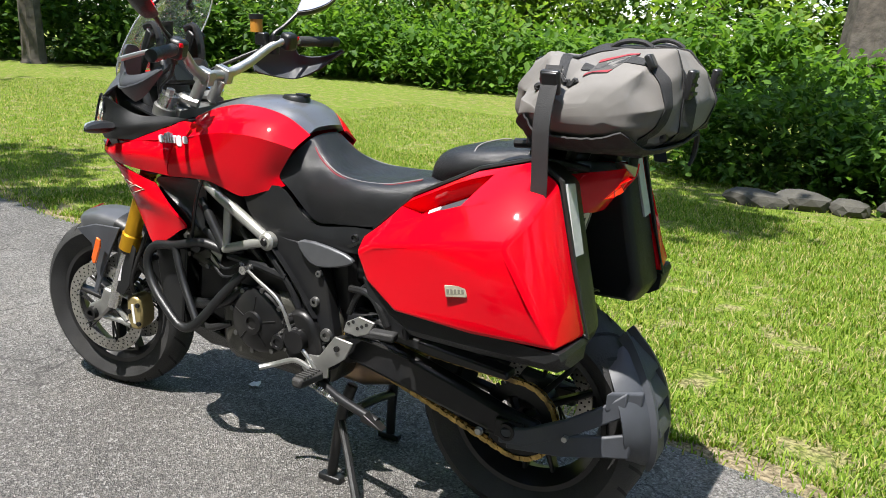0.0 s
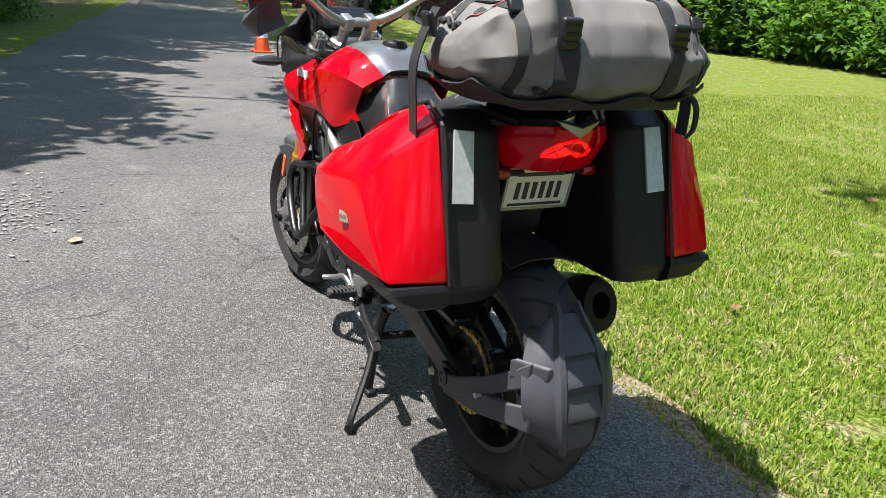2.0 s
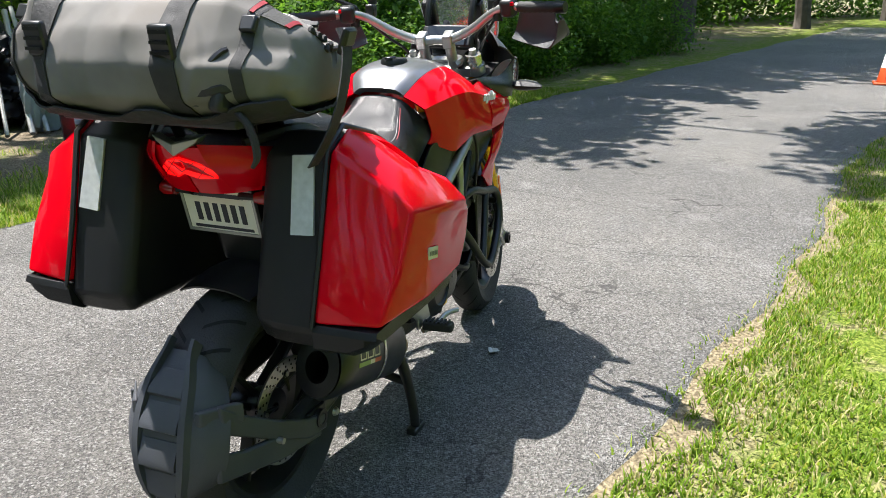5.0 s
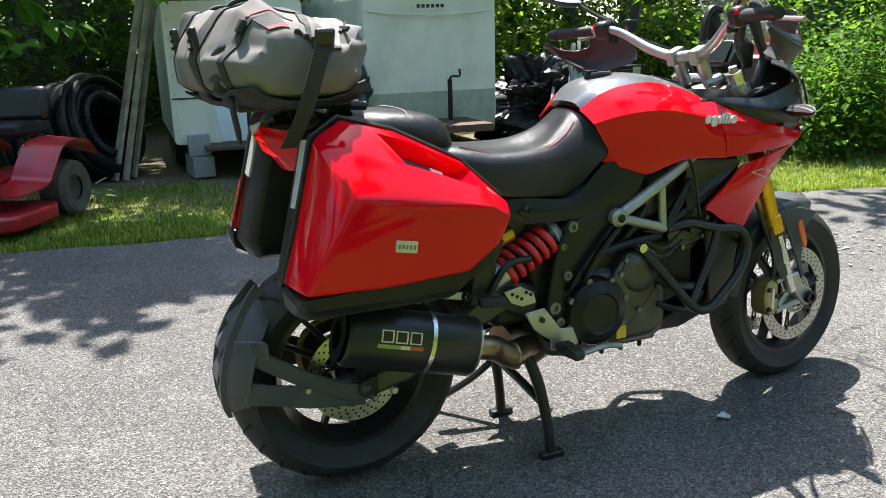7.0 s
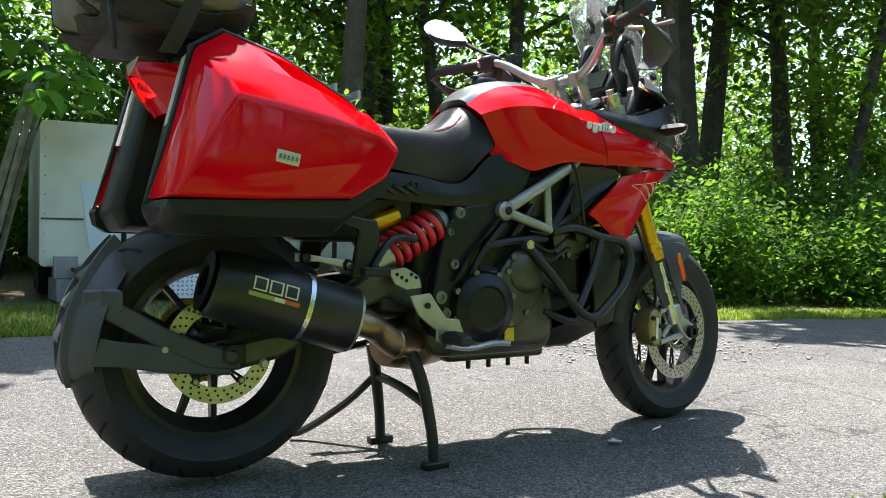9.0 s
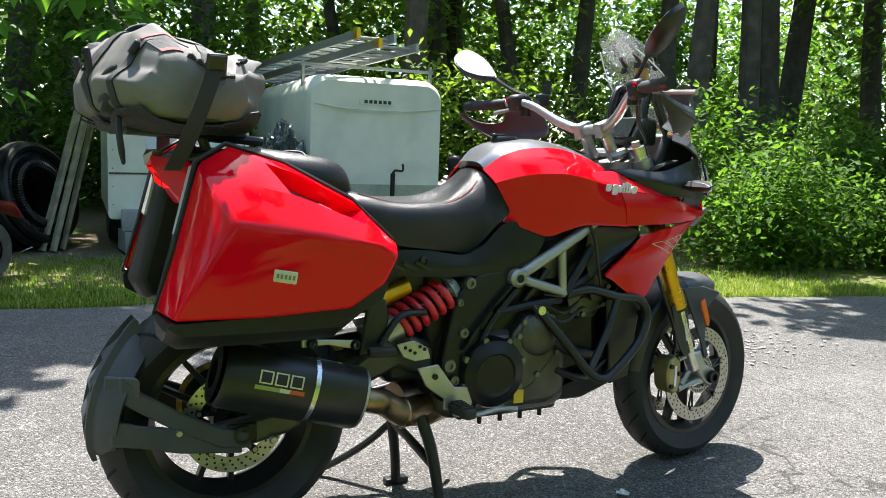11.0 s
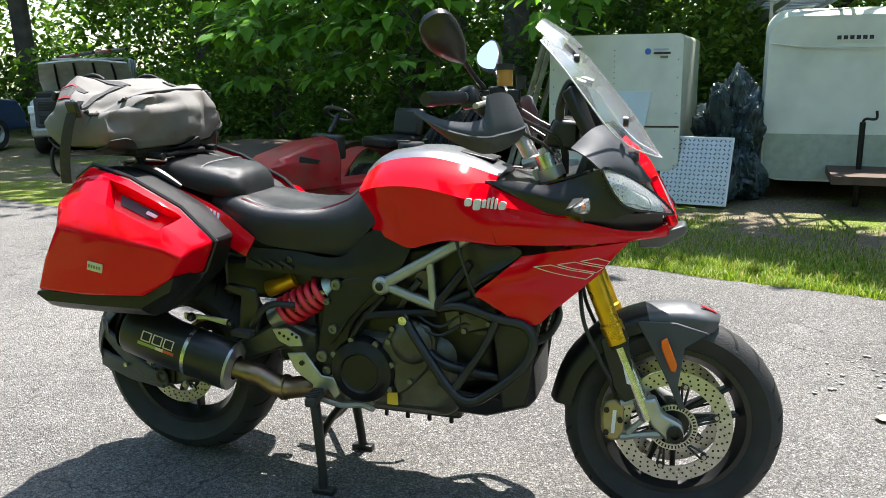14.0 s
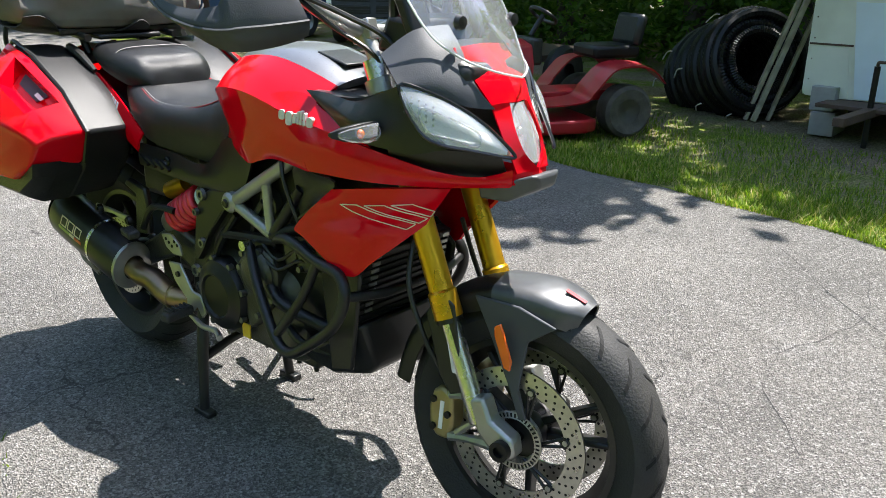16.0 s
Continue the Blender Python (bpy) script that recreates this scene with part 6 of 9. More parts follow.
# red tank shoulder: upper face between the cover and the long crease
panels("tank_shoulder", [
    [(0.684, -0.082, 0.977), (0.735, -0.106, 1.018), (0.805, -0.114, 1.038), (0.900, -0.114, 1.042), (1.000, -0.108, 1.022), (1.085, -0.096, 0.993)],
    [(0.687, -0.114, 0.961), (0.740, -0.146, 0.993), (0.810, -0.160, 1.010), (0.900, -0.165, 1.011), (1.000, -0.162, 0.990), (1.080, -0.150, 0.964)],
    [(0.690, -0.145, 0.943), (0.745, -0.178, 0.962), (0.815, -0.196, 0.972), (0.900, -0.205, 0.970), (1.000, -0.205, 0.950), (1.075, -0.200, 0.930)]], RED, bike, "glossy red tank shoulder", thick=0.006)
# red tank side below the crease
panels("tank_side", [
    [(0.690, -0.145, 0.943), (0.745, -0.178, 0.962), (0.815, -0.196, 0.972), (0.900, -0.205, 0.970), (1.000, -0.205, 0.950), (1.075, -0.200, 0.930)],
    [(0.716, -0.146, 0.903), (0.765, -0.174, 0.908), (0.825, -0.189, 0.908), (0.900, -0.198, 0.903), (1.000, -0.205, 0.895), (1.090, -0.208, 0.880)],
    [(0.738, -0.146, 0.864), (0.780, -0.166, 0.852), (0.832, -0.181, 0.845), (0.900, -0.190, 0.848), (1.000, -0.200, 0.848), (1.100, -0.206, 0.838)],
    [(0.724, -0.140, 0.838), (0.780, -0.160, 0.818), (0.848, -0.174, 0.797), (0.905, -0.183, 0.812), (0.975, -0.190, 0.828), (1.105, -0.203, 0.824)]], RED, bike, "glossy red tank side", thick=0.006)
# side fairing from the tank to the nose
panels("side_fairing", [
    [(1.075, -0.200, 0.932), (1.160, -0.204, 0.922), (1.240, -0.204, 0.910), (1.330, -0.190, 0.893), (1.420, -0.150, 0.870), (1.490, -0.105, 0.862), (1.535, -0.055, 0.874)],
    [(1.090, -0.212, 0.882), (1.160, -0.214, 0.880), (1.240, -0.212, 0.875), (1.330, -0.194, 0.864), (1.420, -0.153, 0.853), (1.490, -0.106, 0.849), (1.535, -0.056, 0.853)],
    [(1.105, -0.204, 0.826), (1.160, -0.204, 0.828), (1.240, -0.200, 0.830), (1.330, -0.182, 0.833), (1.420, -0.142, 0.836), (1.480, -0.100, 0.838), (1.530, -0.050, 0.838)]], RED, bike, "glossy red side fairing", thick=0.006)
# small shoulder panel with the maker's letters
BADGE_GRID = [
    [(0.945, -0.198, 0.965), (1.000, -0.182, 0.980), (1.070, -0.172, 0.982), (1.130, -0.180, 0.958), (1.280, -0.198, 0.913)],
    [(1.000, -0.207, 0.950), (1.060, -0.206, 0.938), (1.110, -0.206, 0.930), (1.170, -0.207, 0.921), (1.290, -0.201, 0.906)]]
name_p = panels("badge_panel", BADGE_GRID, RED, bike, "red panel with silver maker lettering", thick=0.006)
for k, ob in enumerate(name_p):
    sy = -1 if k == 0 else 1
    x = 1.018
    for w_, up_, dn_, rr_ in ((0.025, 0.0, 0.0, 0.006), (0.026, 0.0, 0.010, 0.006), (0.013, 0.0, 0.0, 0.003), (0.008, 0.008, 0.0, 0.002), (0.008, 0.012, 0.0, 0.002), (0.008, 0.008, 0.0, 0.002), (0.025, 0.0, 0.0, 0.006)):
        w_, up_, dn_ = w_ * 0.78, up_ * 0.8, dn_ * 0.8
        h_ = 0.021 + up_ + dn_
        zc = 0.9385 - (x - 0.988) * 0.06 + (up_ - dn_) / 2
        y_ = 0.2068 + 0.012 * max(0.0, x + w_ / 2 - 1.04)
        pts = [(a + 0.15 * (b - zc), b) for a, b in rounded_rect(x + w_ / 2, zc, w_, h_, min(rr_, w_ * 0.45), 4)]
        part("letter_bar", slab(B(), pts, sy * 0.200, sy * y_), LETTER, ob, "silver lettering bar", smooth=False)
        x += w_ + 0.004

# black side cowl under the dash, behind the headlight
cowl = panels("side_cowl", [
    [(1.060, -0.165, 0.990), (1.140, -0.168, 0.990), (1.230, -0.182, 0.985), (1.300, -0.192, 1.005), (1.366, -0.195, 1.030)],
    [(1.130, -0.180, 0.962), (1.190, -0.196, 0.958), (1.260, -0.212, 0.950), (1.330, -0.206, 0.955), (1.405, -0.175, 0.965)],
    [(1.240, -0.203, 0.915), (1.280, -0.206, 0.912), (1.330, -0.200, 0.908), (1.390, -0.180, 0.902), (1.454, -0.146, 0.918)]], BLACK, bike, "matt black side cowl", thick=0.006)
for k, ob in enumerate(cowl):
    sy = -1 if k == 0 else 1
    part("chin_shadow_panel", skin(B(), [[(1.33, sy * 0.19, 0.91), (1.42, sy * 0.15, 0.912), (1.52, sy * 0.075, 0.905)], [(1.33, sy * 0.175, 0.872), (1.42, sy * 0.125, 0.858), (1.52, sy * 0.05, 0.856)]], 4, 3, 0.005), BLACK, ob)

# nose: headlights, centre strip, beak, upper cowl
for sy in (-1, 1):
    hl = [[(1.366, 0.195, 1.032), (1.405, 0.155, 1.020), (1.450, 0.112, 0.990), (1.490, 0.084, 0.958), (1.534, 0.060, 0.912)],
          [(1.385, 0.196, 0.998), (1.428, 0.165, 0.985), (1.470, 0.125, 0.960), (1.500, 0.096, 0.935), (1.534, 0.062, 0.908)],
          [(1.408, 0.184, 0.952), (1.446, 0.161, 0.928), (1.480, 0.125, 0.918), (1.505, 0.097, 0.910), (1.534, 0.062, 0.902)]]
    hl = [[(x + 0.008, sy * (y + 0.007), z) for x, y, z in r] for r in hl]
    inner = [[(x - 0.022, y - sy * 0.014, z) for x, y, z in r] for r in hl]
    lamp = part("headlight", skin(B(), inner, 5, 5, 0.004), LAMPREF, bike, "clear multi-reflector headlight")
    part("lens", skin(B(), hl, 5, 5, 0.002), CLEAR, lamp, "clear headlight lens")
    part("lamp_rim", tube(B(), hl[0] + hl[2][::-1], 0.0035, 6, 4, True), BLACK_GLOSS, lamp)
    bowl = [[(1.400, 0.172, 0.990), (1.440, 0.135, 0.972), (1.478, 0.096, 0.945)], [(1.405, 0.160, 0.975), (1.436, 0.126, 0.956), (1.476, 0.094, 0.935)], [(1.418, 0.168, 0.948), (1.452, 0.136, 0.934), (1.484, 0.104, 0.920)]]
    part("reflector_bowl", skin(B(), [[(x - 0.002, sy * (y + 0.004), z) for x, y, z in r] for r in bowl], 6, 6, 0.003), BOWL, lamp, "pale polished reflector bowl")
    part("bowl_rim", tube(B(), [(x + 0.004, sy * (y + 0.003), z) for x, y, z in bowl[0] + bowl[2][::-1]], 0.0022, 6, 5, True), STEEL, lamp)
    for i in range(4):
        for j in range(5):
            part("dot", ball(B(), (1.378 + 0.011 * j, sy * (0.190 - 0.008 * j), 1.016 - 0.011 * i - 0.006 * j), 0.0026, n=6), GREYPL, lamp)
    part("nose_strip", skin(B(), [[(1.405, sy * 0.085, 1.095), (1.412, sy * 0.0, 1.10)], [(1.455, sy * 0.075, 1.035), (1.470, sy * 0.0, 1.045)], [(1.482, sy * 0.062, 0.995), (1.500, sy * 0.000, 0.996)]], 5, 5, 0.005), RED, bike, "glossy red nose strip")
    part("nose_side", skin(B(), [[(1.482, sy * 0.062, 0.996), (1.500, sy * 0.028, 0.997)], [(1.508, sy * 0.062, 0.945), (1.524, sy * 0.037, 0.948)], [(1.530, sy * 0.056, 0.900), (1.545, sy * 0.030, 0.904)], [(1.543, sy * 0.052, 0.868), (1.556, sy * 0.000, 0.874)]], 4, 5, 0.006), RED, bike, "glossy red surround of the centre lamp")
    part("chin", skin(B(), [[(1.535, sy * 0.055, 0.870), (1.556, sy * 0.0, 0.876)], [(1.537, sy * 0.055, 0.845), (1.560, sy * 0.0, 0.850)]], 4, 3, 0.006), RED, bike)
    part("upper_cowl", skin(B(), [
        [(1.290, sy * 0.165, 1.080), (1.335, sy * 0.120, 1.125), (1.370, sy * 0.06, 1.135)],
        [(1.330, sy * 0.186, 1.062), (1.380, sy * 0.130, 1.092), (1.415, sy * 0.070, 1.090)],
        [(1.366, sy * 0.197, 1.034), (1.418, sy * 0.140, 1.040), (1.458, sy * 0.080, 1.030)],
        [(1.372, sy * 0.192, 1.030), (1.450, sy * 0.114, 0.995), (1.490, sy * 0.058, 0.985)]], 5, 5, 0.005), GREYPL, bike, "textured dark grey upper cowl")
centre = [[(1.493, -0.031, 0.992), (1.499, 0, 0.994), (1.493, 0.031, 0.992)], [(1.520, -0.037, 0.940), (1.529, 0, 0.942), (1.520, 0.037, 0.940)], [(1.545, -0.022, 0.886), (1.551, 0, 0.884), (1.545, 0.022, 0.886)]]
cl = part("centre_lamp", skin(B(), [[(x - 0.030, y * 0.8, z - 0.004) for x, y, z in r] for r in centre], 4, 4, 0.004), BOWL, bike, "clear centre lamp in the nose")
part("lens", skin(B(), centre, 4, 4, 0.002), CLEAR, cl)
part("bulb", ball(B(), (1.505, 0, 0.938), 0.010, n=10), STEEL, cl)
part("beak", loft(B(), [[(1.46, -0.060, 0.806), (1.46, 0.060, 0.806), (1.46, 0.070, 0.838), (1.46, -0.070, 0.838)], [(1.515, -0.050, 0.806), (1.515, 0.050, 0.806), (1.520, 0.060, 0.850), (1.520, -0.060, 0.850)], [(1.572, -0.030, 0.836), (1.572, 0.030, 0.836), (1.572, 0.045, 0.868), (1.572, -0.045, 0.868)], [(1.580, -0.024, 0.842), (1.580, 0.024, 0.842), (1.580, 0.034, 0.864), (1.580, -0.034, 0.864)]]), FENDER, bike, "dark grey beak under the nose", bevel=0.006)

# windscreen
scr = half([
    [(1.192, 0.085, 1.350), (1.202, 0.045, 1.372), (1.206, 0, 1.380)],
    [(1.262, 0.130, 1.278), (1.286, 0.070, 1.306), (1.296, 0, 1.316)],
    [(1.325, 0.140, 1.198), (1.352, 0.075, 1.228), (1.364, 0, 1.240)],
    [(1.385, 0.128, 1.120), (1.420, 0.070, 1.142), (1.436, 0, 1.150)],
    [(1.432, 0.092, 1.078), (1.482, 0.050, 1.054), (1.508, 0, 1.042)]])
screen = part("windscreen", skin(B(), scr, 6, 6, 0.003), SCREEN, bike, "clear plastic windscreen with a bolted deflector")
screen.visible_shadow = False
for sy in (-1, 1):
    part("screw", lathe(B(), [(0, 0.010), (0.012, 0.008), (0.014, -0.004), (0, -0.006)], (1.416, sy * 0.080, 1.142), "x", 16), BLACK, screen)
    part("screw", lathe(B(), [(0, 0.010), (0.010, 0.008), (0.012, -0.004), (0, -0.006)], (1.285, sy * 0.075, 1.302), "x", 16), BLACK, screen)
    part("screen_edge", tube(B(), [(x, sy * y, z) for x, y, z in ((1.192, 0.085, 1.350), (1.262, 0.130, 1.278), (1.325, 0.140, 1.198), (1.385, 0.128, 1.120), (1.432, 0.092, 1.078), (1.482, 0.050, 1.054), (1.508, 0, 1.042))], 0.0022, 6, 6), EDGE, screen, "pale cut edge of the screen")
    part("screen_arm", tube(B(), [(1.25, sy * 0.075, 1.09), (1.245, sy * 0.08, 1.17), (1.27, sy * 0.08, 1.24), (1.31, sy * 0.08, 1.235)], 0.012, 8, 4), BLACK, screen, "black screen bracket")
    part("screen_arm", loft(B(), [[(1.315, sy * 0.11, 1.09), (1.335, sy * 0.07, 1.09), (1.345, sy * 0.07, 1.12), (1.325, sy * 0.11, 1.12)], [(1.25, sy * 0.11, 1.215), (1.27, sy * 0.07, 1.215), (1.295, sy * 0.07, 1.235), (1.275, sy * 0.11, 1.235)]]), BLACK, screen, bevel=0.006)
defl = half([[(1.178, 0.075, 1.385), (1.186, 0.04, 1.405), (1.188, 0, 1.410)], [(1.228, 0.105, 1.345), (1.246, 0.06, 1.364), (1.252, 0, 1.370)], [(1.272, 0.085, 1.312), (1.284, 0.045, 1.328), (1.290, 0, 1.334)]])
part("deflector", skin(B(), defl, 5, 5, 0.004), SCREEN, screen).visible_shadow = False
for y in (-0.07, 0.0, 0.07):
    part("deflector_clip", box(B(), (1.268, y * 0.9, 1.338 - abs(y) * 0.2), (0.045, 0.014, 0.012), (0, 48, 0)), BLACK, screen, bevel=0.004)

# dash
dash = part("instrument_pod", loft(B(), [[(1.20, -0.095, 1.075), (1.20, 0.095, 1.075), (1.235, 0.095, 1.150), (1.235, -0.095, 1.150)], [(1.30, -0.085, 1.06), (1.30, 0.085, 1.06), (1.30, 0.085, 1.14), (1.30, -0.085, 1.14)]]), BLACK, bike, "black instrument pod", bevel=0.012)
part("display", loft(B(), [[(1.199, -0.07, 1.085), (1.199, 0.07, 1.085), (1.228, 0.07, 1.143), (1.228, -0.07, 1.143)], [(1.197, -0.07, 1.086), (1.197, 0.07, 1.086), (1.226, 0.07, 1.144), (1.226, -0.07, 1.144)]]), CARGLASS, dash, smooth=False)
part("dash_tray", skin(B(), half([[(1.06, 0.15, 0.985), (1.06, 0, 0.99)], [(1.20, 0.15, 0.985), (1.20, 0, 0.96)], [(1.33, 0.15, 1.02), (1.35, 0, 1.02)]]), 4, 4, 0.006), BLACK, bike)
part("inner_nose", box(B(), (1.36, 0, 0.99), (0.14, 0.20, 0.20), (0, 20, 0)), BLACK, bike, bevel=0.02)

# lower red fairing wings
WING_GRID = [
    [(1.170, -0.195, 0.796), (1.250, -0.196, 0.812), (1.340, -0.172, 0.824), (1.440, -0.125, 0.834)],
    [(1.100, -0.205, 0.735), (1.210, -0.200, 0.748), (1.310, -0.172, 0.772), (1.415, -0.120, 0.805)],
    [(1.045, -0.200, 0.685), (1.165, -0.190, 0.690), (1.270, -0.165, 0.715), (1.390, -0.118, 0.775)],
    [(1.060, -0.196, 0.672), (1.190, -0.178, 0.602), (1.260, -0.158, 0.650), (1.370, -0.118, 0.745)]]
wing = panels("lower_fairing", WING_GRID, RED, bike, "glossy red lower fairing wing", thick=0.008)
WING_PTS = [(on_sheet(WING_GRID, i / 50, j / 50), i / 50, j / 50) for i in range(51) for j in range(51)]


def wing_uv(x, z):
    """Where (x, z) lies along and across the wing's outer face."""
    _, u, v = min(WING_PTS, key=lambda q: (q[0].x - x) ** 2 + (q[0].z - z) ** 2)
    fine = [(on_sheet(WING_GRID, u + i * 0.002, v + j * 0.002), u + i * 0.002, v + j * 0.002) for i in range(-10, 11) for j in range(-10, 11)]
    return min(fine, key=lambda q: (q[0].x - x) ** 2 + (q[0].z - z) ** 2)[1:]


for c4 in (((1.204, 0.772), (1.248, 0.778), (1.352, 0.745), (1.332, 0.731)), ((1.265, 0.779), (1.308, 0.785), (1.376, 0.760), (1.358, 0.748)), ((1.322, 0.787), (1.362, 0.793), (1.397, 0.775), (1.381, 0.765))):
    loop = [(xa + (xb - xa) * q / 4, za + (zb - za) * q / 4) for (xa, za), (xb, zb) in zip(c4, c4[1:] + c4[:1]) for q in range(4)]
    uv = [wing_uv(*c) for c in loop]
    for k, ob in enumerate(wing):
        path = []
        for ua, va in uv:
            path += [on_sheet(WING_GRID, ua, va, 0.0012, k == 1)]
        part("pinstripe", tube(B(), path, 0.0012, 5, 1, True), LINES, ob, "pale outline stripe")
panels("wing_inner", [
    [(1.04, -0.185, 0.70), (1.17, -0.18, 0.80), (1.10, -0.19, 0.825)],
    [(1.02, -0.150, 0.66), (1.00, -0.15, 0.75), (1.00, -0.16, 0.82)]], BLACK, bike, thick=0.005)

part("inner_fairing", loft(B(), [[(x, y, z) for x, z in ((1.000, 0.620), (1.165, 0.660), (1.235, 0.755), (1.215, 0.830), (1.050, 0.840))] for y in (-0.125, 0.125)]), BLACK, bike, "black inner fairing", bevel=0.008)

# indicators
for sy in (-1, 1):
    st = part("front_indicator", tube(B(), [(1.315, sy * 0.195, 0.945), (1.330, sy * 0.22, 0.946)], 0.009, 10, 2), BLACK, bike, "clear front indicator on a black stalk")
    bm = B()
    tri = lambda x, y, s: [(x + s * 0.012, sy * y, 0.946 + s * 0.016), (x + s * 0.016, sy * y, 0.940), (x + s * 0.008, sy * y, 0.946 - s * 0.017), (x - s * 0.012, sy * y, 0.946 - s * 0.010), (x - s * 0.020, sy * y, 0.945), (x - s * 0.010, sy * y, 0.946 + s * 0.012)]
    part("lens", loft(bm, [tri(1.330, 0.215, 0.7), tri(1.334, 0.226, 1.05), tri(1.338, 0.256, 1.05), tri(1.332, 0.286, 0.8), tri(1.322, 0.304, 0.3)]), CLEAR, st, "clear indicator lens", bevel=0.003)
    part("housing", loft(B(), [tri(1.318, 0.208, 0.8), tri(1.318, 0.224, 1.12), tri(1.321, 0.256, 1.12), tri(1.316, 0.290, 0.85), tri(1.308, 0.314, 0.3)]), BLACK, st, "black indicator housing", bevel=0.002)
    part("amber_bulb", ball(B(), (1.334, sy * 0.262, 0.945), 0.009, n=10), ORANGE, st)

# ---- seats ----
seat = half([
    [(0.190, 0.105, 0.865), (0.190, 0.112, 0.900), (0.195, 0.085, 0.920), (0.200, 0.0, 0.925)],
    [(0.280, 0.150, 0.830), (0.280, 0.152, 0.885), (0.285, 0.110, 0.913), (0.290, 0.0, 0.915)],
    [(0.380, 0.165, 0.785), (0.385, 0.172, 0.855), (0.390, 0.132, 0.890), (0.395, 0.0, 0.885)],
    [(0.480, 0.155, 0.768), (0.480, 0.170, 0.845), (0.480, 0.132, 0.886), (0.480, 0.0, 0.877)],
    [(0.560, 0.138, 0.758), (0.565, 0.150, 0.840), (0.570, 0.110, 0.892), (0.570, 0.0, 0.884)],
    [(0.635, 0.125, 0.756), (0.640, 0.130, 0.850), (0.632, 0.082, 0.920), (0.630, 0.0, 0.918)],
    [(0.720, 0.138, 0.840), (0.700, 0.115, 0.905), (0.668, 0.070, 0.950), (0.665, 0.0, 0.955)],
    [(0.755, 0.145, 0.862), (0.722, 0.120, 0.915), (0.690, 0.072, 0.965), (0.684, 0.0, 0.978)]])
s1 = part("rider_seat", skin(B(), seat, 5, 5, 0.012), VINYL, bike, "black vinyl rider seat with red double stitching")
for sy in (-1, 1):
    part("seam", tube(B(), [(0.30, sy * 0.125, 0.909), (0.39, sy * 0.143, 0.886), (0.48, sy * 0.143, 0.880), (0.565, sy * 0.120, 0.888), (0.635, sy * 0.092, 0.915), (0.670, sy * 0.078, 0.945)], 0.0016, 5, 6), STITCH, s1, "red stitched seam")
    part("seam", tube(B(), [(0.30, sy * 0.119, 0.911), (0.39, sy * 0.136, 0.889), (0.48, sy * 0.136, 0.884), (0.565, sy * 0.113, 0.891), (0.635, sy * 0.085, 0.918), (0.670, sy * 0.072, 0.948)], 0.0014, 5, 6), GREYST, s1, "grey stitched seam")
pill = half([
    [(0.020, 0.100, 0.955), (0.018, 0.118, 0.985), (0.030, 0.095, 1.012), (0.035, 0.0, 1.018)],
    [(0.100, 0.125, 0.940), (0.098, 0.140, 0.972), (0.105, 0.108, 1.006), (0.105, 0.0, 1.012)],
    [(0.200, 0.125, 0.915), (0.200, 0.140, 0.955), (0.205, 0.105, 0.995), (0.205, 0.0, 1.000)],
    [(0.262, 0.110, 0.905), (0.268, 0.118, 0.940), (0.262, 0.090, 0.978), (0.262, 0.0, 0.984)],
    [(0.282, 0.090, 0.900), (0.292, 0.092, 0.918), (0.290, 0.070, 0.945), (0.290, 0.0, 0.950)],
    [(0.284, 0.088, 0.872), (0.296, 0.090, 0.880), (0.298, 0.068, 0.888), (0.298, 0.0, 0.890)]])
s2 = part("pillion_seat", skin(B(), pill, 5, 5, 0.012), VINYL, bike, "black vinyl pillion seat with stitched seams")
part("seam", tube(B(), [(0.155, -0.139, 0.962), (0.165, -0.105, 1.003), (0.17, 0, 1.010), (0.165, 0.105, 1.003), (0.155, 0.139, 0.962)], 0.0018, 5, 6), GREYST, s2)
for sy in (-1, 1):
    part("seam", tube(B(), [(0.02, sy * 0.112, 1.000), (0.105, sy * 0.126, 0.992), (0.2, sy * 0.126, 0.979), (0.262, sy * 0.106, 0.962)], 0.0018, 5, 6), GREYST, s2)

# ---- tail ----
TAIL_GRID = [
    [(-0.190, -0.052, 0.990), (-0.105, -0.132, 0.978), (0.00, -0.135, 0.958), (0.12, -0.150, 0.930), (0.25, -0.168, 0.880), (0.365, -0.172, 0.800)],
    [(-0.178, -0.066, 0.950), (-0.100, -0.146, 0.945), (0.00, -0.155, 0.920), (0.12, -0.172, 0.885), (0.25, -0.185, 0.830), (0.350, -0.180, 0.772)],
    [(-0.130, -0.078, 0.895), (-0.085, -0.128, 0.893), (0.00, -0.135, 0.885), (0.12, -0.160, 0.845), (0.25, -0.175, 0.785), (0.330, -0.172, 0.742)]]
tailp = panels("tail_fairing", TAIL_GRID, RED, bike, "glossy red tail side panel", thick=0.006)
for k, ob in enumerate(tailp):
    sy = -1 if k == 0 else 1
    for n_ in range(13):
        if n_ != 8:
            u = 0.55 + 0.020 * n_
            part("letter_bar", decal(TAIL_GRID, [(u, 0.14), (u + 0.012, 0.14), (u + 0.012, 0.28), (u, 0.28)], k == 1), LETTER, ob, "silver lettering bar", smooth=False)
    part("strap_slot", box(B(), (0.25, sy * 0.183, 0.822), (0.075, 0.012, 0.035), (0, 25, 0)), BLACK, ob, bevel=0.006)
part("tail_top", skin(B(), half([[(-0.170, 0.05, 0.972), (-0.170, 0, 0.972)], [(-0.10, 0.125, 0.974), (-0.10, 0, 0.980)], [(0.03, 0.13, 0.962), (0.03, 0, 0.972)]]), 4, 4, 0.008), BLACK, bike)
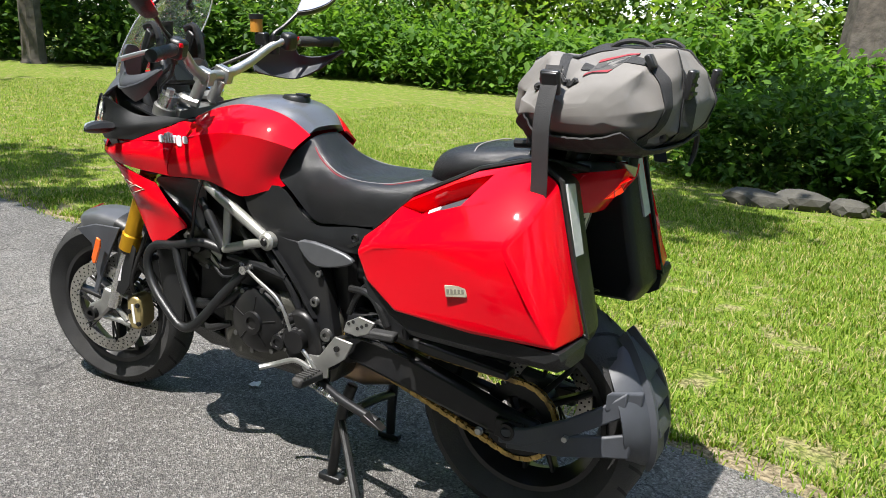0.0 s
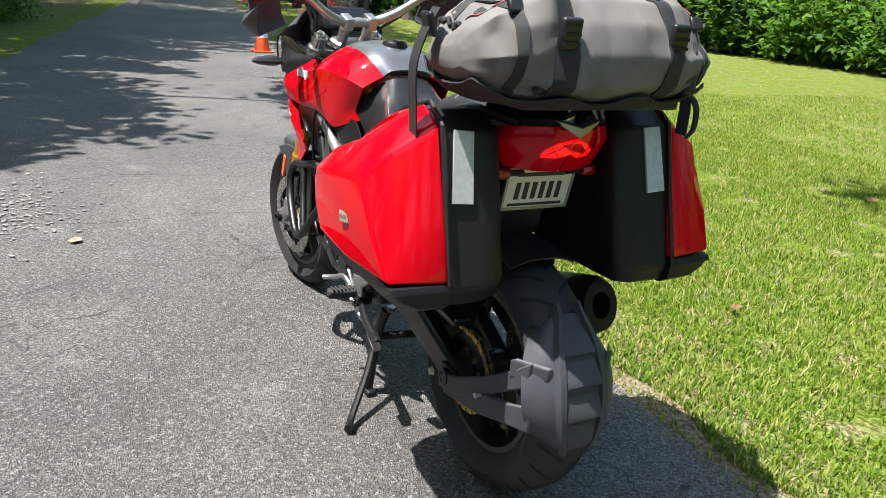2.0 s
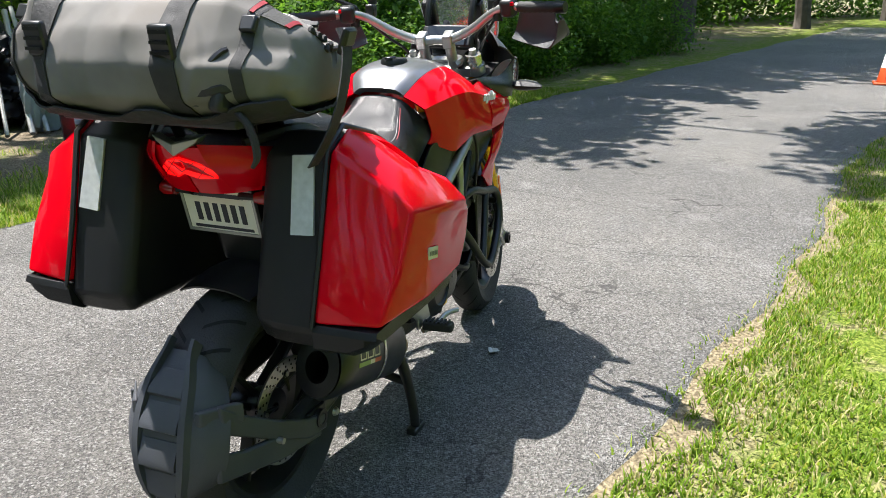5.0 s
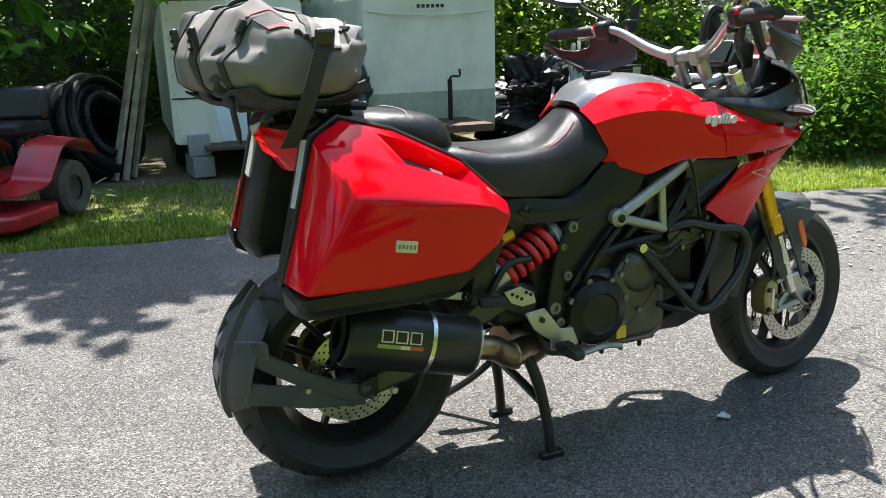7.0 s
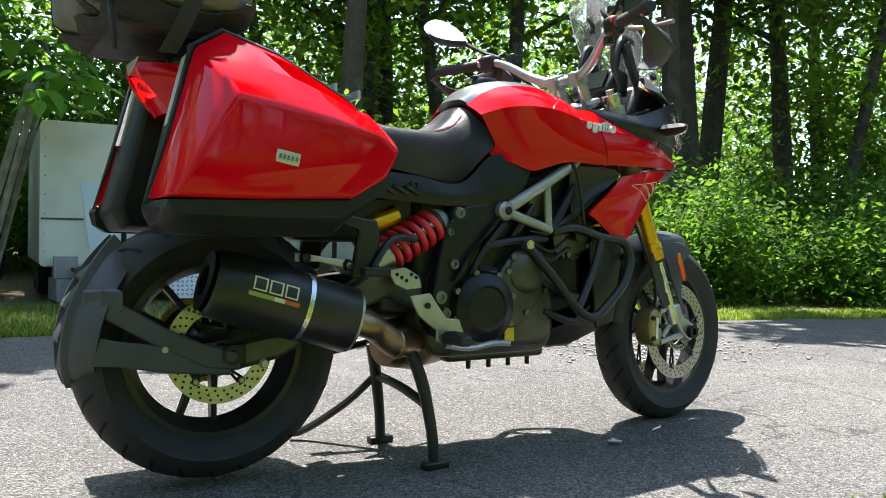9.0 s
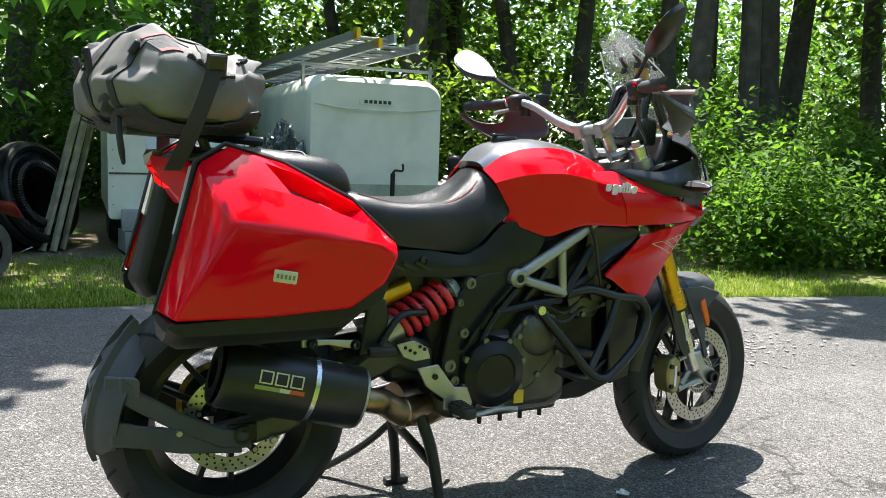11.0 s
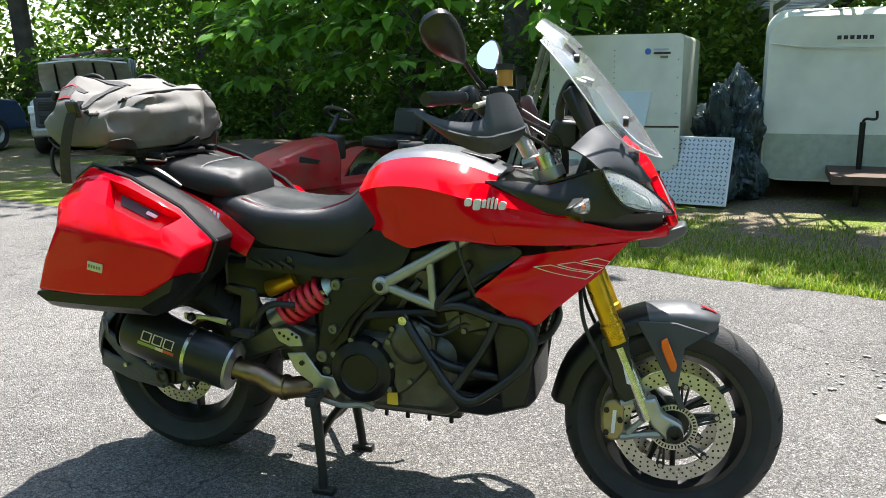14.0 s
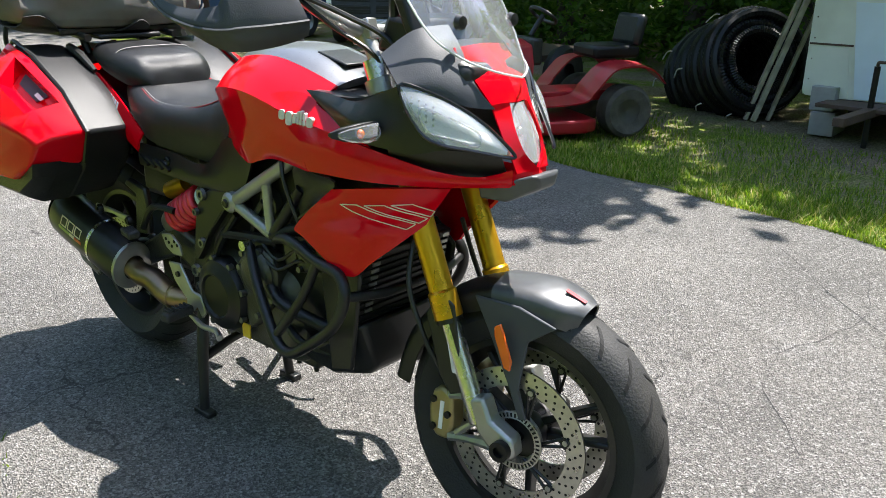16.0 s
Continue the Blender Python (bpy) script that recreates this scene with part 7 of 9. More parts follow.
panels("tail_rear", [
    [(-0.186, -0.002, 0.982), (-0.172, -0.060, 0.984), (-0.110, -0.128, 0.975)],
    [(-0.162, -0.002, 0.935), (-0.150, -0.066, 0.938), (-0.100, -0.138, 0.938)],
    [(-0.125, -0.002, 0.880), (-0.118, -0.060, 0.882), (-0.085, -0.120, 0.888)]], RED, bike, "red tail panel round the lamp", thick=0.005)
bm = B()
lamp_x = lambda z: -0.1735 - (z - 0.935) * 0.50
outl = [(-0.068, 0.930), (-0.040, 0.950), (0.0, 0.961), (0.040, 0.951), (0.069, 0.931), (0.062, 0.914), (0.026, 0.913), (0.0, 0.926), (-0.026, 0.913), (-0.062, 0.915)]
loft(bm, [[(lamp_x(z) - e + abs(y) * 0.30, y * s, 0.934 + (z - 0.934) * s) for y, z in outl] for e, s in ((-0.012, 1.04), (0.000, 1.0), (0.004, 0.92))])
tl = part("tail_lamp", bm, TAILRED, bike, "wide red tail lamp, lit", bevel=0.001)
for sy in (-1, 1):
    for (y0, z0), (y1, z1) in (((0.004, 0.957), (0.058, 0.919)), ((0.0, 0.930), (0.030, 0.950)), ((0.026, 0.916), (0.050, 0.940))):
        part("lens_rib", tube(B(), [(lamp_x(z0) - 0.0045 + y0 * 0.30, sy * y0, z0), (lamp_x(z1) - 0.0045 + y1 * 0.30, sy * y1, z1)], 0.0009, 5, 1), TAILDIM, tl)
for sy in (-1, 1):
    part("silver_trim", loft(B(), [[(-0.196, 0, 0.964), (-0.200, 0, 0.988), (-0.185, 0, 0.992), (-0.182, 0, 0.966)], [(-0.186, sy * 0.048, 0.992), (-0.186, sy * 0.056, 1.002), (-0.160, sy * 0.056, 1.004), (-0.160, sy * 0.046, 0.992)]]), ALUPAINT, bike, "silver V-shaped trim", bevel=0.002)
    st = part("rear_indicator", tube(B(), [(-0.08, sy * 0.06, 0.865), (-0.075, sy * 0.11, 0.865)], 0.008, 8, 2), BLACK, bike)
    part("lens", tube(B(), [(-0.08, sy * 0.10, 0.865), (-0.075, sy * 0.13, 0.866), (-0.065, sy * 0.16, 0.866)], [0.012, 0.018, 0.004], 10, 4), TAILDIM, st)
ph = part("plate_holder", loft(B(), [[(-0.055, -0.05, 0.89), (-0.055, 0.05, 0.89), (0.01, 0.06, 0.89), (0.01, -0.06, 0.89)], [(-0.020, -0.06, 0.77), (-0.020, 0.06, 0.77), (0.05, 0.07, 0.76), (0.05, -0.07, 0.76)], [(0.02, -0.07, 0.68), (0.02, 0.07, 0.68), (0.09, 0.07, 0.68), (0.09, -0.07, 0.68)]]), BLACK, bike, "black plate holder", bevel=0.01)
PLM = pose(-0.062, 0.003, 0.824, 0, -14, 0)


def plate_part(nm, y, z, w, h, d, m, parent, lab=""):
    bm = box(B(), (0, y, z), (d, w, h))
    bmesh.ops.transform(bm, matrix=PLM, verts=bm.verts)
    return part(nm, bm, m, parent, lab, smooth=False)


pl = plate_part("licence_plate", 0, 0, 0.178, 0.102, 0.004, PLATE, bike, "cream licence plate in a thin frame")
plate_part("plate_band", 0, 0.036, 0.13, 0.010, 0.0052, INK, pl)
for k in range(6):
    plate_part("character_bar", 0.056 - 0.0225 * k, -0.006, 0.013, 0.044, 0.0056, INK, pl, "plain dark character bar")
plate_part("plate_band", 0, -0.042, 0.15, 0.007, 0.0052, INK, pl)
for y, z, w_, h_ in ((0, 0.052, 0.186, 0.006), (0, -0.052, 0.186, 0.006), (0.090, 0, 0.006, 0.11), (-0.090, 0, 0.006, 0.11)):
    plate_part("frame_edge", y, z, w_, h_, 0.010, ALUPAINT, pl)

# luggage rack
rk = part("luggage_rack", loft(B(), [[(x, y, 1.030 - (x + 0.1) * 0.05) for x, y in o] for o in [[(-0.22, -0.11), (-0.22, 0.11), (0.04, 0.10), (0.04, -0.10)]]] + [[(x, y, 1.045 - (x + 0.1) * 0.05) for x, y in [(-0.22, -0.11), (-0.22, 0.11), (0.04, 0.10), (0.04, -0.10)]]]), BLACK, bike, "black luggage rack with a rear bar", bevel=0.006)
part("rack_bar", tube(B(), [(-0.20, 0.22, 1.075), (-0.28, 0.205, 1.112), (-0.298, 0.15, 1.104), (-0.30, 0, 1.098), (-0.298, -0.15, 1.104), (-0.28, -0.205, 1.112), (-0.20, -0.22, 1.075)], 0.013, 8, 4), BLACK, rk)
part("rack_plate", box(B(), (-0.290, 0, 1.092), (0.016, 0.30, 0.024), (0, -12, 0)), GREYPL, rk, bevel=0.004)
for sy in (-1, 1):
    part("rack_end", box(B(), (-0.255, sy * 0.195, 1.085), (0.10, 0.03, 0.045), (0, 14, sy * 10)), BLACK, rk, bevel=0.01)
    part("rack_arm", tube(B(), [(-0.24, sy * 0.16, 1.075), (-0.10, sy * 0.14, 1.045), (0.05, sy * 0.14, 1.03)], 0.011, 8, 4), BLACK, rk)
    part("grab_rail", tube(B(), [(-0.12, sy * 0.11, 0.985), (-0.03, sy * 0.16, 1.000), (0.05, sy * 0.170, 0.985), (0.12, sy * 0.165, 0.945)], [0.010, 0.013, 0.013, 0.007], 8, 5), BLACK, rk)
    part("rack_post", tube(B(), [(-0.06, sy * 0.09, 0.975), (-0.08, sy * 0.10, 1.035)], 0.012, 8, 1), BLACK, rk)
    part("pannier_arm", tube(B(), [(-0.08, sy * 0.10, 0.93), (-0.05, sy * 0.17, 0.93), (0.10, sy * 0.18, 0.80), (0.22, sy * 0.17, 0.70)], 0.010, 8, 4), BLACK, rk)

# ---- frame, engine ----
part("rear_airbox", box(B(), (0.36, 0, 0.655), (0.32, 0.20, 0.13)), BLACK, bike, bevel=0.02)
part("battery_box", box(B(), (0.36, 0, 0.78), (0.46, 0.20, 0.16), (0, 6, 0)), BLACK, bike, bevel=0.02)
part("under_tail", loft(B(), [[(-0.05, -0.07, 0.86), (-0.05, 0.07, 0.86), (-0.05, 0.09, 0.93), (-0.05, -0.09, 0.93)], [(0.30, -0.13, 0.72), (0.30, 0.13, 0.72), (0.30, 0.15, 0.84), (0.30, -0.15, 0.84)]]), BLACK, bike, bevel=0.01)
panels("side_panel", [
    [(0.340, -0.168, 0.770), (0.480, -0.158, 0.765), (0.625, -0.150, 0.752), (0.735, -0.152, 0.838), (0.850, -0.165, 0.798)],
    [(0.330, -0.172, 0.735), (0.480, -0.166, 0.725), (0.620, -0.160, 0.715), (0.740, -0.162, 0.745), (0.830, -0.165, 0.755)],
    [(0.320, -0.165, 0.705), (0.480, -0.160, 0.695), (0.620, -0.155, 0.690), (0.740, -0.158, 0.700), (0.800, -0.160, 0.715)]], FRAMEG, bike, "dark grey plastic side panel", thick=0.005)
for sy in (-1, 1):
    for k in range(4):
        part("vent_slat", box(B(), (0.36 + 0.035 * k, sy * 0.172, 0.725), (0.045, 0.01, 0.008), (0, 28, 0)), BLACK, bike)
part("core", loft(B(), [[(0.50, -0.10, 0.35), (0.50, 0.10, 0.35), (0.50, 0.11, 0.75), (0.50, -0.11, 0.75)], [(0.75, -0.13, 0.30), (0.75, 0.13, 0.30), (0.78, 0.13, 0.80), (0.78, -0.13, 0.80)], [(1.10, -0.12, 0.40), (1.10, 0.12, 0.40), (1.05, 0.14, 0.83), (1.05, -0.14, 0.83)]]), ENGDARK, bike, "dark engine and airbox mass", bevel=0.03)
for sy in (-1, 1):
    y = sy * 0.163
    tr = part("trellis", tube(B(), [(0.76, y, 0.682), (0.975, sy * 0.168, 0.808), (1.05, sy * 0.15, 0.86)], 0.0165, 12, 3), ALUPAINT, bike, "silver-grey tubular trellis frame")
    part("frame_tube", tube(B(), [(0.76, y, 0.682), (0.922, sy * 0.168, 0.632)], 0.014, 10, 1), ALUPAINT, tr)
    part("frame_tube", tube(B(), [(0.905, sy * 0.168, 0.765), (0.915, sy * 0.168, 0.635)], 0.012, 10, 1), ALUPAINT, tr)
    part("frame_tube", tube(B(), [(0.922, sy * 0.168, 0.632), (1.02, sy * 0.155, 0.762)], 0.014, 10, 1), FRAMEG, tr)
    part("frame_tube", tube(B(), [(0.922, sy * 0.168, 0.632), (1.09, sy * 0.12, 0.70)], 0.016, 10, 1), FRAMEG, tr)
    part("frame_boss", lathe(B(), [(0, sy * 0.026), (0.009, sy * 0.026), (0.010, sy * 0.022), (0.018, sy * 0.022), (0.026, sy * 0.014), (0.027, -sy * 0.03), (0, -sy * 0.03)], (0.76, y, 0.682), "y", 28), ALUPAINT, tr)
    part("boss_bolt", lathe(B(), [(0, sy * 0.027), (0.008, sy * 0.028), (0.012, sy * 0.024)], (0.76, y, 0.682), "y", 16), ENGDARK, tr)
    pts = [(0.755, 0.710), (0.795, 0.672), (0.760, 0.640), (0.690, 0.590), (0.655, 0.540), (0.645, 0.480), (0.625, 0.400), (0.600, 0.345), (0.545, 0.345), (0.530, 0.400), (0.545, 0.480), (0.560, 0.560), (0.585, 0.640), (0.640, 0.690), (0.700, 0.700)]
    fp = part("frame_plate", slab(B(), pts, sy * 0.115, sy * 0.158, 2), FRAMEG, bike, "dark grey cast frame plate", bevel=0.006)
    part("frame_rib", tube(B(), [(0.765, sy * 0.160, 0.650), (0.69, sy * 0.160, 0.565), (0.655, sy * 0.160, 0.50), (0.64, sy * 0.160, 0.42)], 0.010, 8, 4), FRAMEG, fp)
    part("frame_rib", tube(B(), [(0.92, sy * 0.150, 0.610), (0.80, sy * 0.155, 0.600), (0.70, sy * 0.158, 0.585)], 0.013, 8, 3), FRAMEG, fp)
    for bx, bz, br in ((0.560, 0.448, 0.017), (0.600, 0.536, 0.013), (0.615, 0.672, 0.015)):
        part("bolt", lathe(B(), [(0, sy * 0.004), (br * 0.5, sy * 0.004), (br * 0.5, sy * 0.010), (br, sy * 0.010), (br * 1.15, 0), (0, 0)], (bx, sy * 0.158, bz), "y", 18), BOLT, fp)

eng = part("engine", loft(B(), [[(x, y, z) for x, z in rounded_rect(0.76, 0.41, 0.44 if abs(y) < 0.12 else 0.36, 0.26 if abs(y) < 0.12 else 0.20, 0.06)] for y in (-0.150, -0.115, 0.115, 0.150)]), ENGINE, bike, "dirty grey V-twin engine", bevel=0.01)
cc = part("clutch_cover", lathe(B(), [(0.100, -0.13), (0.100, -0.170), (0.093, -0.182), (0.075, -0.188), (0.068, -0.194), (0.060, -0.196), (0.055, -0.190), (0.0, -0.190)], (0.692, 0, 0.418), "y", 48), ENGDARK, eng, "round black clutch cover")
for k in range(8):
    a = 2 * math.pi * k / 8 + 0.3
    part("bolt", cyl(B(), (0.692 + 0.098 * math.cos(a), -0.165, 0.418 + 0.098 * math.sin(a)), (0.692 + 0.098 * math.cos(a), -0.180, 0.418 + 0.098 * math.sin(a)), 0.009, n=10), BOLT, cc)
part("pump_cover", lathe(B(), [(0.062, -0.12), (0.062, -0.168), (0.050, -0.180), (0.025, -0.184), (0, -0.184)], (0.845, 0, 0.515), "y", 32), ENGINE, eng)
part("pump_cover", slab(B(), [(0.74, 0.47), (0.80, 0.57), (0.90, 0.57), (0.915, 0.48), (0.86, 0.40), (0.80, 0.35), (0.78, 0.40)], -0.165, -0.12, 2), ENGINE, eng, bevel=0.008)
for bx, bz in ((0.79, 0.555), (0.775, 0.515), (0.86, 0.575), (0.905, 0.46), (0.84, 0.40)):
    part("bolt", cyl(B(), (bx, -0.160, bz), (bx, -0.174, bz), 0.008, n=10), BOLT, eng)
part("yellow_label", box(B(), (0.783, -0.166, 0.340), (0.032, 0.004, 0.038)), YELLOW, eng, smooth=False)
lc = part("alternator_cover", lathe(B(), [(0.095, 0.13), (0.095, 0.172), (0.080, 0.186), (0.035, 0.193), (0.032, 0.200), (0.018, 0.202), (0.016, 0.196), (0, 0.196)], (0.795, 0, 0.442), "y", 48), ENGDARK, eng, "round black alternator cover")
part("sprocket_cover", slab(B(), [(0.56, 0.38), (0.60, 0.49), (0.67, 0.50), (0.70, 0.42), (0.67, 0.35), (0.60, 0.34)], 0.12, 0.185, 3), ENGDARK, eng, bevel=0.012)
part("slave_cylinder", cyl(B(), (0.635, 0.18, 0.425), (0.635, 0.21, 0.425), 0.032, n=20), ENGDARK, eng)
part("hose", tube(B(), [(0.65, 0.20, 0.445), (0.69, 0.205, 0.53), (0.78, 0.195, 0.575), (0.86, 0.17, 0.60)], 0.005, 8, 6), ALU, eng, "braided steel hose")
# cylinders with fins and covers
for (x0, z0, x1, z1) in ((0.92, 0.48, 1.08, 0.62), (0.70, 0.54, 0.64, 0.72)):
    a, b = Vector((x0, 0, z0)), Vector((x1, 0, z1))
    bm = B()
    d = b - a
    m = Matrix.Translation((a + b) / 2) @ d.to_track_quat("Z", "Y").to_matrix().to_4x4() @ Matrix.Diagonal((0.15, 0.22, d.length, 1))
    bmesh.ops.create_cube(bm, size=1, matrix=m)
    c_ = part("cylinder", bm, ENGDARK, eng, bevel=0.02)
    for sy in (-1, 1):
        p = a + d * 0.75 + Vector((0, sy * 0.115, 0))
        part("cylinder_cover", cyl(B(), p, p + Vector((0, sy * 0.018, 0)), 0.038, n=20), ENGINE, c_)
for sy in (-1, 1):
    part("coolant_hose", tube(B(), [(0.86, sy * 0.15, 0.52), (0.93, sy * 0.17, 0.47), (1.02, sy * 0.15, 0.44), (1.12, sy * 0.12, 0.42)], 0.016, 10, 5), BLACK, eng)
    part("coolant_hose", tube(B(), [(0.92, sy * 0.145, 0.40), (1.00, sy * 0.155, 0.37), (1.10, sy * 0.12, 0.36)], 0.011, 8, 5), BLACK, eng)
    part("wire", tube(B(), [(0.98, sy * 0.175, 0.85), (1.0, sy * 0.19, 0.79), (1.03, sy * 0.18, 0.70), (1.06, sy * 0.16, 0.62)], 0.005, 6, 5), BLACK, eng)
rad = part("radiator", box(B(), (1.155, 0, 0.50), (0.035, 0.30, 0.30), (0, 14, 0)), BLACK, bike, "black radiator with fine fins", bevel=0.006)
for k in range(16):
    part("fin", box(B(), (1.176 + 0.0042 * (k - 8), 0, 0.50 + 0.017 * (k - 8)), (0.004, 0.27, 0.003), (0, 14, 0)), GROOVE, rad, smooth=False)
for sy in (-1, 1):
    part("radiator_side", slab(B(), [(1.11, 0.34), (1.18, 0.36), (1.215, 0.60), (1.15, 0.66), (1.08, 0.60)], sy * 0.150, sy * 0.162), BLACK, rad, bevel=0.006)
    for k in range(9):
        part("guard_slat", box(B(), (1.186 + 0.0042 * k, sy * 0.112, 0.50 + 0.017 * k), (0.004, 0.022, 0.008)), ALU, rad, smooth=False)
part("belly_pan", loft(B(), [[(x, -w, z) for x, z, w in r] + [(x, w, z) for x, z, w in reversed(r)] for r in (
    [(0.93, 0.33, 0.13), (0.93, 0.285, 0.09)], [(1.05, 0.38, 0.155), (1.05, 0.285, 0.10)], [(1.165, 0.46, 0.150), (1.170, 0.325, 0.10)], [(1.19, 0.47, 0.13), (1.195, 0.35, 0.09)])]), BLACK, bike, "black belly pan", bevel=0.01)
part("sump", box(B(), (0.80, 0, 0.285), (0.34, 0.18, 0.05)), ENGINE, bike, bevel=0.012)
for k in range(4):
    part("sump_bolt", cyl(B(), (0.72 + 0.07 * k, -0.06, 0.265), (0.72 + 0.07 * k, -0.06, 0.235), 0.007, n=8), ENGDARK, bike)

# spars, covers and castings on both sides
for sy in (-1, 1):
    spar = part("frame_spar", loft(B(), [[(x + dx, sy * y, z + dz) for dx, dz, y in ((-0.022, -0.026, 0.150), (0.022, 0.026, 0.150), (0.016, 0.019, 0.176), (-0.016, -0.019, 0.176))] for x, z in ((0.752, 0.676), (0.690, 0.612), (0.640, 0.556), (0.612, 0.512))]), FRAMEG, bike, "grey cast frame spar", bevel=0.004)
    part("spar_groove", loft(B(), [[(x - 0.006, sy * 0.1755, z - 0.005), (x + 0.002, sy * 0.1755, z + 0.004), (x + 0.002, sy * 0.1775, z + 0.004), (x - 0.006, sy * 0.1775, z - 0.005)] for x, z in ((0.725, 0.650), (0.665, 0.585), (0.640, 0.556))]), BLACK, spar)
    if sy > 0:
        part("subframe_cover", slab(B(), [(0.655, 0.700), (0.600, 0.708), (0.500, 0.692), (0.468, 0.672), (0.520, 0.650), (0.590, 0.640), (0.630, 0.660)], sy * 0.158, sy * 0.174, 2), FENDER, bike, "dusty grey rear frame cover", bevel=0.005)
    part("cover_lock", lathe(B(), [(0, sy * 0.004), (0.007, sy * 0.004), (0.009, sy * 0.008), (0.012, sy * 0.006), (0.013, 0)], (0.470, sy * 0.163, 0.738), "y", 18), BLACK_GLOSS, bike)
    for bx, bz, br in ((0.585, 0.620, 0.009), (0.660, 0.470, 0.008), (0.575, 0.405, 0.014), (0.640, 0.375, 0.008)):
        part("bolt", lathe(B(), [(0, sy * 0.006), (br * 0.55, sy * 0.006), (br * 0.55, sy * 0.010), (br, sy * 0.010), (br * 1.2, 0), (0, 0)], (bx, sy * 0.160, bz), "y", 14), BOLT, bike)
for k in range(5):
    # ribs and screws on the alternator cover
    a = 2 * math.pi * k / 5 + 0.4
    part("cover_rib", tube(B(), [(0.795 + 0.036 * math.cos(a), 0.1935, 0.442 + 0.036 * math.sin(a)), (0.795 + 0.078 * math.cos(a), 0.187, 0.442 + 0.078 * math.sin(a))], 0.0022, 5, 1), ENGDARK, lc)
for k in range(8):
    a = 2 * math.pi * k / 8 + 0.2
    part("bolt", cyl(B(), (0.795 + 0.096 * math.cos(a), 0.160, 0.442 + 0.096 * math.sin(a)), (0.795 + 0.096 * math.cos(a), 0.178, 0.442 + 0.096 * math.sin(a)), 0.0075, n=10), BOLT, lc)
for px, pz, pr in ((0.655, 0.430, 0.027), (0.700, 0.405, 0.022), (0.668, 0.475, 0.013)):
    c_ = part("pump_housing", lathe(B(), [(pr * 1.15, 0.15), (pr * 1.15, 0.192), (pr, 0.200), (pr * 0.6, 0.202), (pr * 0.55, 0.198), (0, 0.198)], (px, 0, pz), "y", 22), ENGDARK, eng, "small black pump housing")
    for k in range(3):
        a = 2.1 * k + pz * 30
        part("bolt", cyl(B(), (px + pr * 1.25 * math.cos(a), 0.170, pz + pr * 1.25 * math.sin(a)), (px + pr * 1.25 * math.cos(a), 0.196, pz + pr * 1.25 * math.sin(a)), 0.005, n=8), BOLT, c_)
# intake, throttle bodies and wiring behind the trellis
part("head_cover", loft(B(), [[(x, y, z) for x, z in ((0.985, 0.545), (1.075, 0.570), (1.105, 0.650), (1.040, 0.690), (0.960, 0.640))] for y in (-0.150, 0.150)]), ENGINE, eng, "grey cylinder head cover", bevel=0.010)
for sy in (-1, 1):
    for bx, bz in ((1.000, 0.562), (1.070, 0.588), (1.086, 0.642), (1.036, 0.672), (0.978, 0.628)):
        part("bolt", cyl(B(), (bx, sy * 0.148, bz), (bx, sy * 0.160, bz), 0.0075, n=10), BOLT, eng)
    part("ignition_coil", cyl(B(), (1.030, sy * 0.155, 0.622), (1.030, sy * 0.175, 0.622), 0.020, n=18), BLACK, eng)
    part("heat_shield", slab(B(), [(0.955, 0.560), (0.990, 0.585), (0.985, 0.640), (0.940, 0.620)], sy * 0.152, sy * 0.157), ALUPAINT if sy > 0 else ENGINE, eng, bevel=0.003)
    for k in range(4):
        z = 0.66 - 0.03 * k
        part("wire", tube(B(), [(0.86, sy * (0.150 + 0.004 * k), z), (0.93, sy * (0.158 + 0.003 * k), z - 0.02 + 0.012 * math.sin(k * 2)), (1.00, sy * 0.150, z + 0.012), (1.06, sy * 0.135, z - 0.01)], 0.0045, 6, 4), BLACK, eng)
    part("throttle_body", cyl(B(), (0.885, sy * 0.06, 0.715), (0.885, sy * 0.150, 0.700), 0.030, n=18), ENGINE, eng)
    part("breather_hose", tube(B(), [(0.80, sy * 0.135, 0.60), (0.835, sy * 0.150, 0.655), (0.87, sy * 0.150, 0.70)], 0.011, 8, 4), BLACK, eng)
    if sy > 0:
        part("rear_hose", tube(B(), [(0.50, sy * 0.140, 0.52), (0.47, sy * 0.150, 0.575), (0.44, sy * 0.150, 0.61), (0.40, sy * 0.140, 0.63)], 0.009, 8, 4), BLACK, bike)
    if sy > 0:
        part("brake_line", tube(B(), [(0.60, sy * 0.165, 0.40), (0.52, sy * 0.158, 0.45), (0.44, sy * 0.150, 0.46), (0.30, sy * 0.150, 0.44)], 0.005, 6, 4), BLACK, bike)
# side stand bracket and spring
part("side_stand_bracket", slab(B(), [(0.560, 0.345), (0.640, 0.350), (0.650, 0.300), (0.600, 0.285), (0.560, 0.300)], 0.135, 0.165), FRAMEG, bike, bevel=0.005)
part("stand_spring", tube(B(), [(0.60 - 0.0012 * k, 0.190 + 0.008 * math.cos(k * 1.3), 0.312 - 0.0004 * k + 0.008 * math.sin(k * 1.3)) for k in range(90)], 0.0022, 5, 1), STEEL, bike, "bright side stand spring")

